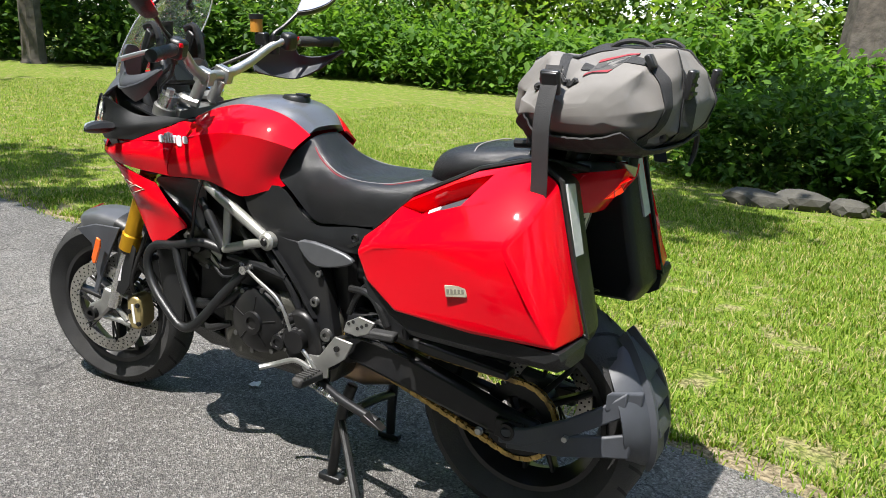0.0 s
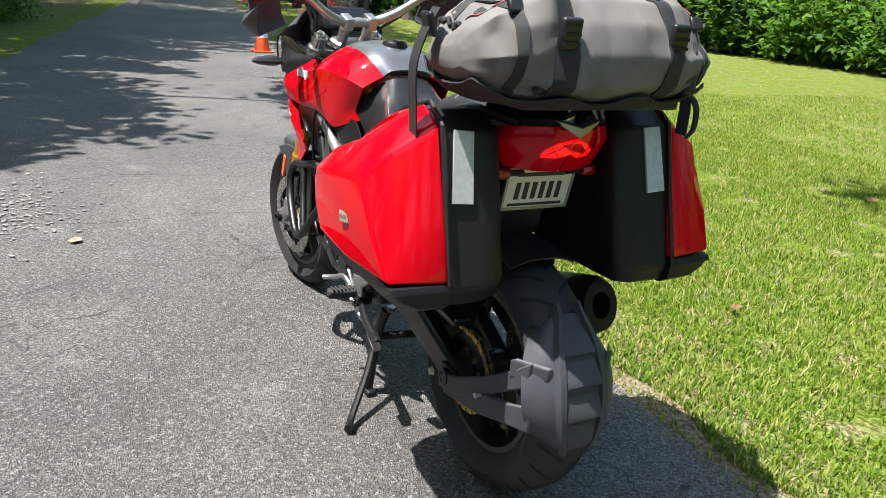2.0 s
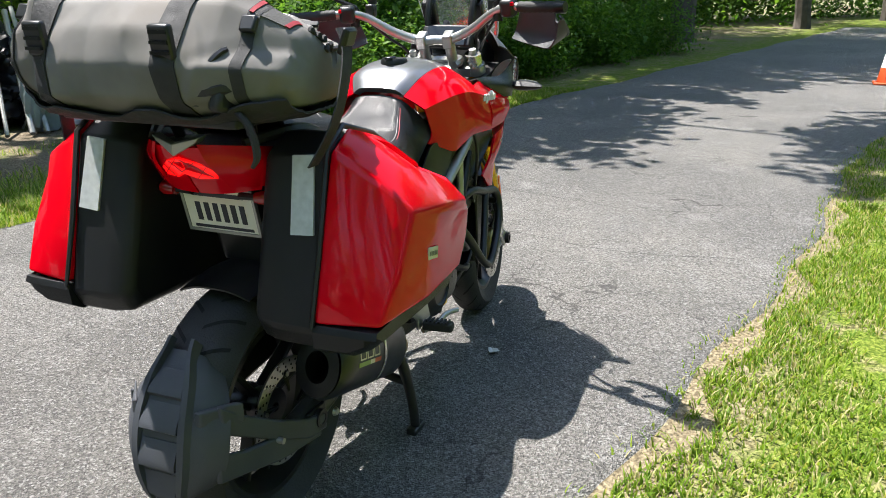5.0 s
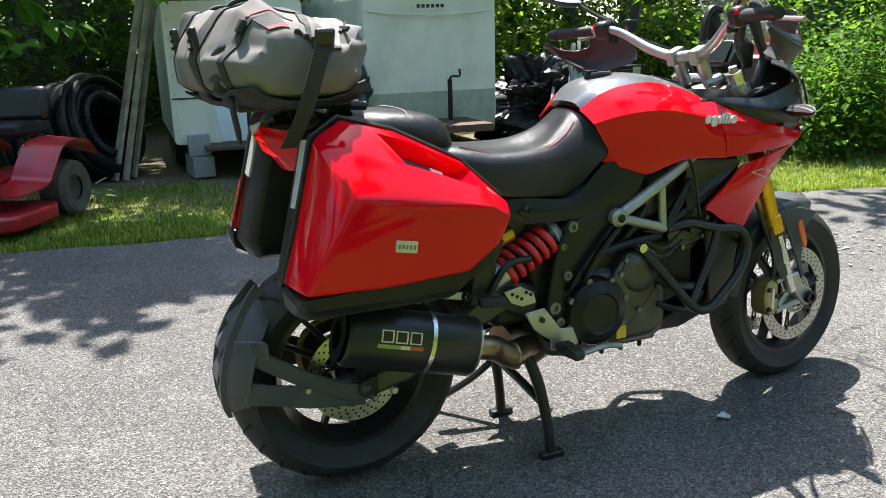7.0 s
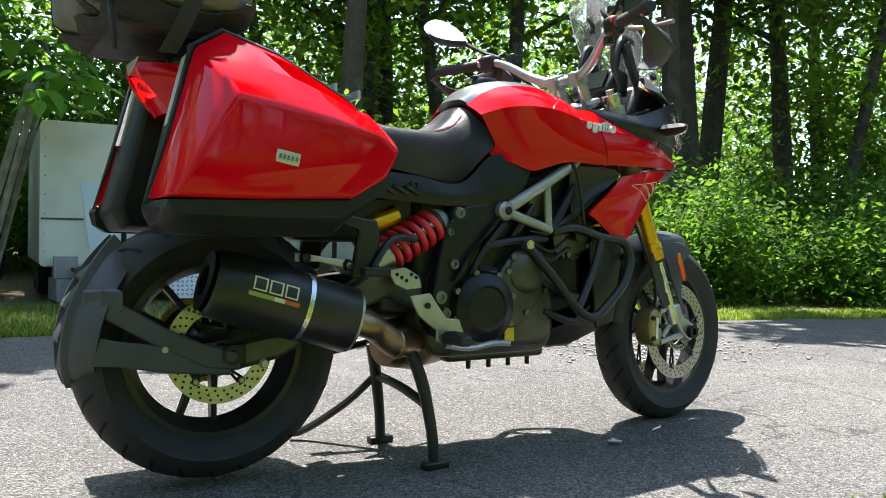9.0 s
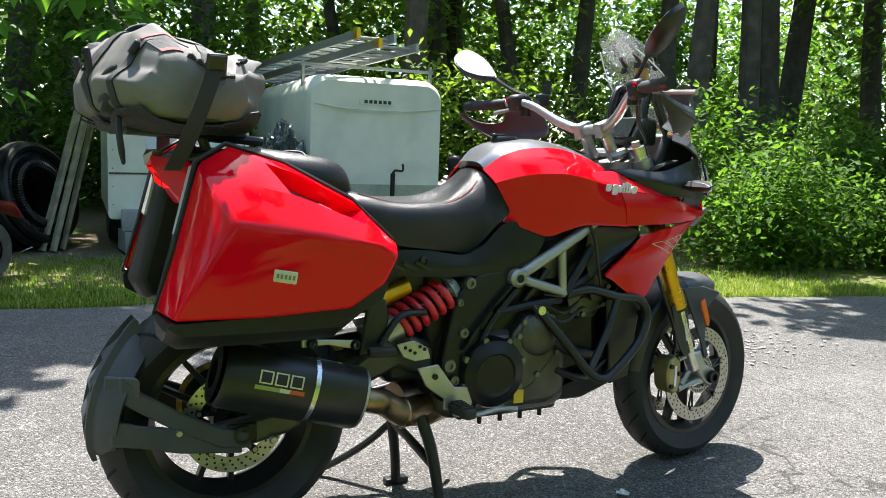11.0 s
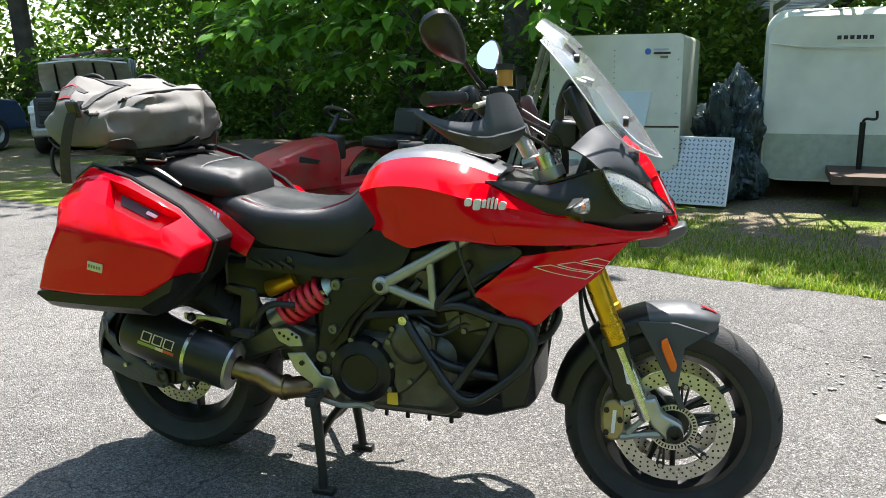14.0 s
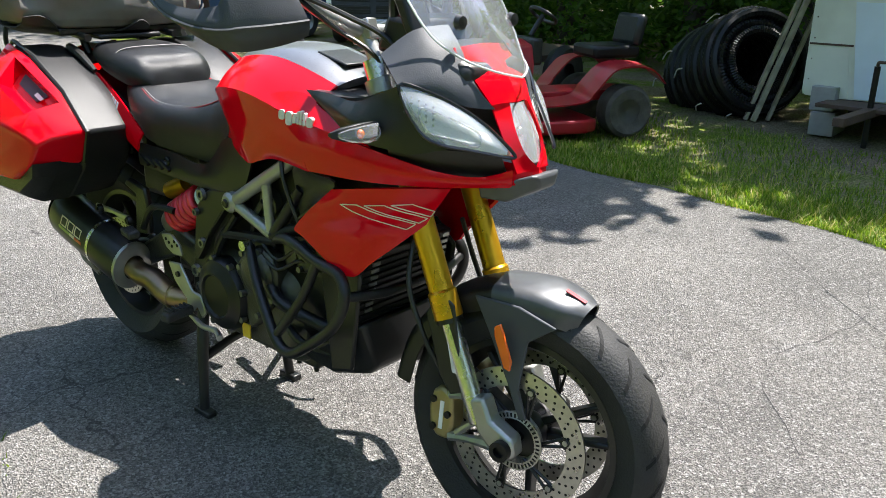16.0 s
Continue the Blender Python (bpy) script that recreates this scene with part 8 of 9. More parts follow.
# crash bars
for sy in (-1, 1):
    cb = part("crash_bar", tube(B(), [(0.83, sy * 0.175, 0.590), (0.90, sy * 0.205, 0.505), (0.985, sy * 0.225, 0.405), (1.04, sy * 0.228, 0.385), (1.10, sy * 0.222, 0.42), (1.175, sy * 0.21, 0.485), (1.205, sy * 0.20, 0.555), (1.180, sy * 0.19, 0.602), (1.10, sy * 0.185, 0.615), (1.00, sy * 0.18, 0.640), (0.93, sy * 0.165, 0.625)], 0.0135, 12, 5), BLACK, bike, "black tubular crash bar")
    part("bar_brace", tube(B(), [(0.985, sy * 0.222, 0.41), (1.06, sy * 0.20, 0.52), (1.10, sy * 0.187, 0.61)], 0.0115, 10, 4), BLACK, cb)
    part("bar_brace", tube(B(), [(1.20, sy * 0.20, 0.56), (1.225, sy * 0.10, 0.55), (1.23, 0, 0.55)], 0.0115, 10, 4), BLACK, cb)
    part("bar_bolt", cyl(B(), (0.83, sy * 0.165, 0.590), (0.83, sy * 0.196, 0.590), 0.013, n=12), STEEL, cb)

# shock with red spring
sa, sb = Vector((0.375, -0.115, 0.535)), Vector((0.610, -0.115, 0.668))
sd = (sb - sa)
shock = part("shock_absorber", cyl(B(), sa, sb, 0.016, n=16), STEEL, bike, "rear shock with a red coil spring")
u = sd.normalized().orthogonal().normalized()
v_ = sd.normalized().cross(u)
coil = []
for k in range(97):
    a = 2 * math.pi * 6 * k / 96
    coil.append(sa + sd * (0.20 + 0.62 * k / 96) + (u * math.cos(a) + v_ * math.sin(a)) * 0.041)
part("spring", tube(B(), coil, 0.0100, 10, 2), SPRING, shock, "glossy red coil spring")
part("spring_seat", cyl(B(), sa + sd * 0.02, sa + sd * 0.20, 0.036, 0.040, n=24), ALU, shock)
part("spring_seat", cyl(B(), sa + sd * 0.84, sa + sd * 0.93, 0.040, 0.026, n=24), mat("pale_green_alloy", (0.45, 0.52, 0.50), 0.35, 0.5), shock)
part("adjuster", cyl(B(), (0.36, -0.10, 0.625), (0.455, -0.10, 0.665), 0.026, n=20), GOLD, shock, "gold remote reservoir")
part("shock_eye", cyl(B(), (0.612, -0.155, 0.670), (0.612, -0.08, 0.670), 0.020, n=18), ENGDARK, shock)

# swingarm
def beam(bm, pts, h, w):
    """A box-section arm along points, with heights h and widths w."""
    rings = []
    for (x, y, z), hh, ww in zip(pts, h, w):
        rings.append([(x, y - ww / 2, z - hh / 2), (x, y + ww / 2, z - hh / 2), (x, y + ww / 2, z + hh / 2), (x, y - ww / 2, z + hh / 2)])
    return loft(bm, rings)


sw = part("swingarm", beam(B(), [(-0.07, 0.135, 0.330), (0.02, 0.135, 0.335), (0.15, 0.130, 0.365), (0.35, 0.12, 0.405), (0.53, 0.10, 0.43)], [0.055, 0.075, 0.085, 0.10, 0.10], [0.04, 0.045, 0.05, 0.05, 0.05]), FRAMEG, bike, "grey cast swingarm", bevel=0.012)
part("swingarm_right", beam(B(), [(-0.07, -0.135, 0.325), (0.02, -0.135, 0.328), (0.12, -0.130, 0.345), (0.28, -0.125, 0.43), (0.42, -0.115, 0.50), (0.53, -0.10, 0.45)], [0.055, 0.070, 0.065, 0.075, 0.10, 0.10], [0.04, 0.045, 0.05, 0.05, 0.05, 0.05]), ENGINE, sw, bevel=0.012)
part("swingarm_bridge", box(B(), (0.46, 0, 0.46), (0.14, 0.24, 0.12)), FRAMEG, sw, bevel=0.02)
for sy in (-1, 1):
    part("axle_block", box(B(), (0.0, sy * 0.163, 0.332), (0.075, 0.012, 0.052)), ENGDARK, sw, bevel=0.005)
    part("axle_end", lathe(B(), [(0.010, 0), (0.022, 0), (0.022, sy * 0.016), (0.014, sy * 0.016), (0.012, sy * 0.004)], (0.0, sy * 0.166, 0.332), "y", 20), ENGDARK, sw)
    part("adjuster_bolt", lathe(B(), [(0, sy * 0.008), (0.008, sy * 0.008), (0.012, 0), (0, 0)], (0.078, sy * 0.168, 0.308), "y", 14), ALU, sw)
part("chain_guard", beam(B(), [(0.02, 0.125, 0.46), (0.20, 0.12, 0.47), (0.42, 0.11, 0.49)], [0.02, 0.03, 0.03], [0.05, 0.05, 0.05]), BLACK, bike, bevel=0.006)
sp = part("rear_sprocket", lathe(B(), [(0.060, -0.003), (0.098, -0.003), (0.098, 0.003), (0.060, 0.003)], (0, 0.105, 0.335), "y", 60, True), ENGDARK, bike)
bm = B()
for k in range(42):
    a = 2 * math.pi * k / 42
    box(bm, (0.101 * math.cos(a), 0.105, 0.335 + 0.101 * math.sin(a)), (0.010, 0.006, 0.007), (0, -math.degrees(a), 0))
for k in range(5):
    a = 2 * math.pi * k / 5
    tube(bm, [(0.03 * math.cos(a), 0.10, 0.335 + 0.03 * math.sin(a)), (0.064 * math.cos(a), 0.105, 0.335 + 0.064 * math.sin(a))], 0.012, 6, 1)
part("teeth", bm, ENGDARK, sp)


def chain_path():
    c0, r0, c1, r1 = Vector((0, 0.105, 0.335)), 0.102, Vector((0.50, 0.105, 0.425)), 0.036
    d = c1 - c0
    base = math.atan2(d.z, d.x)
    al = math.acos((r0 - r1) / d.length)
    out = []
    for k in range(31):
        a = base + al + (2 * math.pi - 2 * al) * k / 30
        out.append(c0 + Vector((math.cos(a) * r0, 0, math.sin(a) * r0)))
    for k in range(9):
        a = base - al + 2 * al * k / 8
        out.append(c1 + Vector((math.cos(a) * r1, 0, math.sin(a) * r1)))
    return out


path = chain_path()
cum = [0.0]
for a, b in zip(path, path[1:] + path[:1]):
    cum.append(cum[-1] + (b - a).length)
n_l = int(cum[-1] / 0.0159)
bm = B()
loop = path + path[:1]
for k in range(n_l):
    s0 = cum[-1] * k / n_l
    s1 = cum[-1] * (k + 1) / n_l
    q = []
    for s_ in (s0, s1):
        q.append(Vector([np.interp(s_, cum, [p[i] for p in loop]) for i in range(3)]))
    c_, d = (q[0] + q[1]) / 2, q[1] - q[0]
    ang = -math.degrees(math.atan2(d.z, d.x))
    for e in ((-0.0075, 0.0075) if k % 2 else (-0.0048, 0.0048)):
        box(bm, (c_.x, c_.y + e, c_.z), (0.0205, 0.002, 0.0125), (0, ang, 0))
    cyl(bm, q[0] - Vector((0, 0.0095, 0)), q[0] + Vector((0, 0.0095, 0)), 0.0045, n=6)
part("drive_chain", bm, GOLDC, bike, "gold drive chain, greasy", smooth=False)

# rear hugger: wrapped mudguard behind the wheel, with side arms
def rear_pt(a, r, y):
    return (RW.x + r * math.cos(radians(a)), y, RW.z + r * math.sin(radians(a)))


def hug_pt(a, y, lift=0.0):
    """A point of the shield: flat across its back, wrapped round the tyre's shoulders."""
    hw = float(np.interp(a, (134, 142, 152, 164, 176, 186, 190), (0.064, 0.098, 0.120, 0.129, 0.123, 0.096, 0.068)))
    u = max(-1.0, min(1.0, y))
    drop = 0.0 if abs(u) < 0.45 else 0.052 * ((abs(u) - 0.45) / 0.55) ** 1.6
    return rear_pt(a, 0.329 - drop + lift, hw * u)


hug = [[hug_pt(a, u) for u in (-1.0, -0.88, -0.72, -0.47, -0.40, 0.0, 0.40, 0.47, 0.72, 0.88, 1.0)] for a in (134, 139, 146, 155, 165, 175, 184, 190)]
hugger = part("rear_hugger", skin(B(), hug, 3, 4, 0.005), GREYPL, bike, "matt dark grey rear mudguard on side arms")
# two long ribs that end in raised tips, and stepped pads between them
for sy in (-1, 1):
    rib = [[hug_pt(a, sy * 0.36, 0.0), hug_pt(a, sy * 0.38, h), hug_pt(a, sy * 0.50, h), hug_pt(a, sy * 0.56, -0.004)] for a, h in ((130.5, 0.020), (136, 0.017), (146, 0.013), (160, 0.012), (175, 0.011), (186, 0.009), (193, 0.003))]
    part("ridge", skin(B(), rib, 1, 4, 0.003), GREYPL, hugger)
for a, l0, l1 in ((141, 0.001, 0.011), (153, 0.001, 0.014), (166, 0.002, 0.014), (178, 0.001, 0.008)):
    part("ridge", skin(B(), [[hug_pt(a, u, l0) for u in (-0.34, 0, 0.34)], [hug_pt(a + 7.5, u, l1) for u in (-0.36, 0, 0.36)], [hug_pt(a + 9.5, u, l1) for u in (-0.36, 0, 0.36)], [hug_pt(a + 10.5, u, 0.0) for u in (-0.36, 0, 0.36)]], 4, 1, 0.003), GREYPL, hugger)
for sy in (-1, 1):
    part("hugger_arm", beam(B(), [(-0.268, sy * 0.108, 0.452), (-0.22, sy * 0.130, 0.420), (-0.14, sy * 0.152, 0.372), (-0.05, sy * 0.168, 0.330), (0.02, sy * 0.174, 0.318)], [0.062, 0.052, 0.050, 0.05, 0.04], [0.014, 0.014, 0.016, 0.016, 0.014]), GREYPL, hugger, bevel=0.005)
    part("hugger_arm", beam(B(), [(-0.288, sy * 0.106, 0.350), (-0.23, sy * 0.130, 0.342), (-0.14, sy * 0.152, 0.328), (0.0, sy * 0.170, 0.312)], [0.066, 0.055, 0.060, 0.05], [0.014, 0.014, 0.016, 0.016]), GREYPL, hugger, bevel=0.005)
    for z in (0.463, 0.350):
        part("arm_boss", loft(B(), [[(-0.235, sy * 0.126, z - 0.033), (-0.235, sy * 0.126, z + 0.022), (-0.225, sy * 0.138, z + 0.015), (-0.225, sy * 0.138, z - 0.028)], [(-0.300, sy * 0.070, z - 0.018), (-0.297, sy * 0.070, z + 0.016), (-0.296, sy * 0.085, z + 0.012), (-0.298, sy * 0.085, z - 0.016)]]), GREYPL, hugger, bevel=0.003)
    part("bolt", cyl(B(), (-0.145, sy * 0.150, 0.352), (-0.145, sy * 0.172, 0.352), 0.007, n=12), ALU, hugger)
inner = []
for a, hw in ((60, 0.07), (85, 0.085), (110, 0.09), (128, 0.09)):
    inner.append([rear_pt(a, 0.335, -hw), rear_pt(a, 0.352, -hw * 0.5), rear_pt(a, 0.355, 0), rear_pt(a, 0.352, hw * 0.5), rear_pt(a, 0.335, hw)])
part("inner_fender", skin(B(), [r for r in inner[:3]], 4, 4, 0.004), BLACK, bike)

# muffler and pipe
ea, eb = Vector((-0.068, -0.222, 0.502)), Vector((0.280, -0.204, 0.402))
ed = (eb - ea).normalized()
bm = B()
eu = Vector((0, 1, 0))
ev = ed.cross(eu).normalized()
rings = []
for t_, r_ in ((0.0, 0.060), (0.03, 0.068), (0.20, 0.0705), (0.98, 0.0705), (1.0, 0.066)):
    c_ = ea + (eb - ea) * t_
    rings.append([c_ + eu * math.cos(a) * r_ * 0.88 + ev * math.sin(a) * r_ * 1.12 for a in (2 * math.pi * k / 28 for k in range(28))])
loft(bm, rings[:], caps=False)
muf = part("muffler", bm, CARBON, bike, "matt black oval muffler with a logo plate")
part("end_cap", loft(B(), [[ea - ed * 0.010 + eu * math.cos(a) * r_ * 0.88 + ev * math.sin(a) * r_ * 1.12 for a in (2 * math.pi * k / 28 for k in range(28))] for r_ in (0.060,)] + [[ea + ed * e + eu * math.cos(a) * r_ * 0.88 + ev * math.sin(a) * r_ * 1.12 for a in (2 * math.pi * k / 28 for k in range(28))] for e, r_ in ((-0.012, 0.032), (0.06, 0.030))], caps=False), ENGDARK, muf)
part("front_cap", loft(B(), [[eb + ed * e + eu * math.cos(a) * r_ * 0.88 + ev * math.sin(a) * r_ * 1.12 for a in (2 * math.pi * k / 28 for k in range(28))] for e, r_ in ((-0.004, 0.0705), (0.004, 0.068), (0.012, 0.036))], caps=False), ALU, muf)
for t_ in (0.62,):
    c_ = ea + (eb - ea) * t_
    part("band_clamp", loft(B(), [[c_ + ed * e + eu * math.cos(a) * 0.072 * 0.88 + ev * math.sin(a) * 0.072 * 1.12 for a in (2 * math.pi * k / 28 for k in range(28))] for e in (-0.006, 0.006)], caps=False), STEEL, muf, "steel band clamp")


def on_muffler(t_, a, lift=0.0008):
    c_ = ea + (eb - ea) * t_
    return c_ - eu * math.cos(a) * (0.0705 + lift) * 0.88 + ev * math.sin(a) * (0.0705 + lift) * 1.12 * -1


sgn = 1 if on_muffler(0.4, 0.5).z > on_muffler(0.4, -0.5).z else -1


def muffler_mark(t0, t1, a0, a1, m, lab):
    g = [[on_muffler(t0 + (t1 - t0) * i / 3, sgn * (a0 + (a1 - a0) * j / 2), 0.001) for i in range(4)] for j in range(3)]
    part("logo", skin(B(), g, 2, 2, 0.001), m, muf, lab)


for k in range(3):
    t0 = 0.22 + 0.105 * k
    for aa in ((0.47, 0.51), (0.12, 0.16)):
        muffler_mark(t0, t0 + 0.09, *aa, LINES, "gold logo outline")
    for tt in (t0, t0 + 0.080):
        muffler_mark(tt, tt + 0.010, 0.12, 0.51, LINES, "gold logo outline")
muffler_mark(0.20, 0.37, -0.06, 0.06, mat("logo_green", (0.30, 0.36, 0.10), 0.5), "green logo stripe")
muffler_mark(0.37, 0.44, -0.06, 0.06, LINES, "pale logo stripe")
muffler_mark(0.44, 0.54, -0.06, 0.06, mat("logo_red", (0.6, 0.10, 0.03), 0.5), "red logo stripe")
part("exhaust_pipe", tube(B(), [eb, eb + ed * 0.05, (0.36, -0.185, 0.375), (0.42, -0.165, 0.335), (0.47, -0.12, 0.325), (0.56, -0.06, 0.32)], [0.030, 0.033, 0.034, 0.034, 0.034, 0.034], 18, 5), PIPE, bike, "heat-tinted steel exhaust pipe")
part("pipe_joint", lathe(B(), [(0.036, -0.008), (0.040, -0.006), (0.040, 0.006), (0.036, 0.008)], (0.43, -0.158, 0.333), "x", 20), PIPE, bike)
part("collector", tube(B(), [(0.45, -0.05, 0.32), (0.55, -0.03, 0.315), (0.68, 0.0, 0.30)], [0.06, 0.075, 0.04], 18, 5), PIPE, bike)
part("muffler_bracket", beam(B(), [(0.13, -0.215, 0.555), (0.20, -0.20, 0.550), (0.28, -0.19, 0.535)], [0.022, 0.014, 0.024], [0.008, 0.008, 0.008]), ALU, bike, "alloy muffler bracket", bevel=0.003)
for p in ((0.155, -0.222, 0.554), (0.275, -0.197, 0.536)):
    part("bolt", lathe(B(), [(0.006, -0.004), (0.010, -0.006), (0.014, 0.0), (0.014, 0.008)], p, "y", 16), ENGDARK, bike)

# foot controls
for sy in (-1, 1):
    hp = part("heel_guard", slab(B(), [(0.455, 0.455), (0.515, 0.462), (0.565, 0.395), (0.605, 0.392), (0.625, 0.345), (0.605, 0.325), (0.585, 0.355), (0.555, 0.330), (0.535, 0.335), (0.535, 0.365), (0.505, 0.385), (0.480, 0.405)], sy * 0.178, sy * 0.186), ALU, bike, "bright aluminium heel guard", bevel=0.003)
    part("guard_bolt", cyl(B(), (0.505, sy * 0.180, 0.430), (0.505, sy * 0.192, 0.430), 0.008, n=12), ENGDARK, hp)
    part("peg_mount", slab(B(), [(0.400, 0.520), (0.450, 0.528), (0.490, 0.505), (0.500, 0.475), (0.455, 0.470), (0.420, 0.485)], sy * 0.160, sy * 0.168), ALU, bike, "perforated alloy bracket", bevel=0.002)
    bm = B()
    for k in range(5):
        cyl(bm, (0.425 + 0.014 * k, sy * 0.167, 0.510 - 0.008 * (k % 3)), (0.425 + 0.014 * k, sy * 0.1695, 0.510 - 0.008 * (k % 3)), 0.005, n=8)
    part("mount_holes", bm, GROOVE, bike)
    fp_ = part("footpeg", box(B(), (0.565, sy * 0.235, 0.345), (0.035, 0.09, 0.028), (0, 0, sy * -8)), RUBBER, bike, "ribbed rubber footpeg", bevel=0.008)
    for k in range(6):
        part("rib", box(B(), (0.565, sy * (0.205 + 0.012 * k), 0.361), (0.032, 0.005, 0.005)), RUBBER, fp_, smooth=False)
    pp = part("pillion_peg", box(B(), (0.335, sy * 0.225, 0.520), (0.07, 0.035, 0.022), (0, 0, sy * 10)), RUBBER, bike, "folded pillion footpeg", bevel=0.006)
    part("pillion_bracket", tube(B(), [(0.48, sy * 0.165, 0.60), (0.40, sy * 0.185, 0.60), (0.345, sy * 0.19, 0.53)], 0.010, 8, 4), BLACK, bike)
    part("case_bracket", slab(B(), [(0.29, 0.50), (0.36, 0.51), (0.37, 0.60), (0.36, 0.645), (0.27, 0.66), (0.25, 0.64), (0.31, 0.62), (0.30, 0.56)], sy * 0.165, sy * 0.185), BLACK, bike, bevel=0.006)
part("gear_lever", tube(B(), [(0.575, 0.20, 0.352), (0.63, 0.205, 0.372), (0.70, 0.21, 0.345), (0.735, 0.235, 0.335)], 0.008, 8, 4), ALU, bike, "alloy gear lever")
part("gear_lever_rod", tube(B(), [(0.57, 0.198, 0.36), (0.61, 0.20, 0.405), (0.65, 0.195, 0.415)], 0.006, 8, 3), ALU, bike)
part("brake_pedal", tube(B(), [(0.56, -0.19, 0.325), (0.63, -0.20, 0.315), (0.70, -0.205, 0.325), (0.745, -0.225, 0.325)], 0.008, 8, 4), ALU, bike, "alloy brake pedal")

# centre stand and folded side stand
stand = part("centre_stand", tube(B(), [(0.50, -0.115, 0.30), (0.522, -0.140, 0.22), (0.540, -0.160, 0.10), (0.545, -0.168, 0.015)], [0.017, 0.017, 0.015, 0.015], 10, 4), BLACK, bike, "black steel centre stand, deployed")
part("stand_leg", tube(B(), [(0.50, 0.115, 0.30), (0.522, 0.130, 0.22), (0.540, 0.135, 0.10), (0.548, 0.140, 0.015)], [0.017, 0.017, 0.015, 0.015], 10, 4), BLACK, stand)
part("stand_bar", tube(B(), [(0.530, -0.150, 0.165), (0.520, -0.02, 0.195), (0.530, 0.132, 0.20)], 0.013, 10, 4), BLACK, stand)
for sy in (-1, 1):
    part("stand_foot", box(B(), (0.548, -0.168 if sy < 0 else 0.142, 0.010), (0.075, 0.032, 0.020)), BLACK, stand, bevel=0.005)
part("stand_tang", tube(B(), [(0.525, 0.135, 0.20), (0.46, 0.185, 0.12), (0.37, 0.265, 0.035), (0.325, 0.292, 0.022)], [0.011, 0.011, 0.011, 0.014], 8, 4), BLACK, stand)
part("side_stand", tube(B(), [(0.60, 0.155, 0.315), (0.50, 0.185, 0.290), (0.36, 0.20, 0.262)], [0.016, 0.013, 0.013], 10, 4), FRAMEG, bike, "folded side stand")
part("side_stand_foot", slab(B(), [(0.39, 0.285), (0.40, 0.262), (0.33, 0.252), (0.345, 0.262)], 0.195, 0.225), ENGDARK, bike, bevel=0.003)


# ---- luggage ----
def carve(ob, bm):
    """Cut the solid bm out of ob for good."""
    tool = put("cutter", bm, ob.data.materials[0], False)
    md = ob.modifiers.new("cut", "BOOLEAN")
    md.object, md.solver = tool, "EXACT"
    bpy.context.view_layer.update()
    me = bpy.data.meshes.new_from_object(ob.evaluated_get(bpy.context.evaluated_depsgraph_get()))
    ob.modifiers.clear()
    ob.data = me
    bpy.data.objects.remove(tool)
    me.shade_smooth()
    me.set_sharp_from_angle(angle=radians(30))


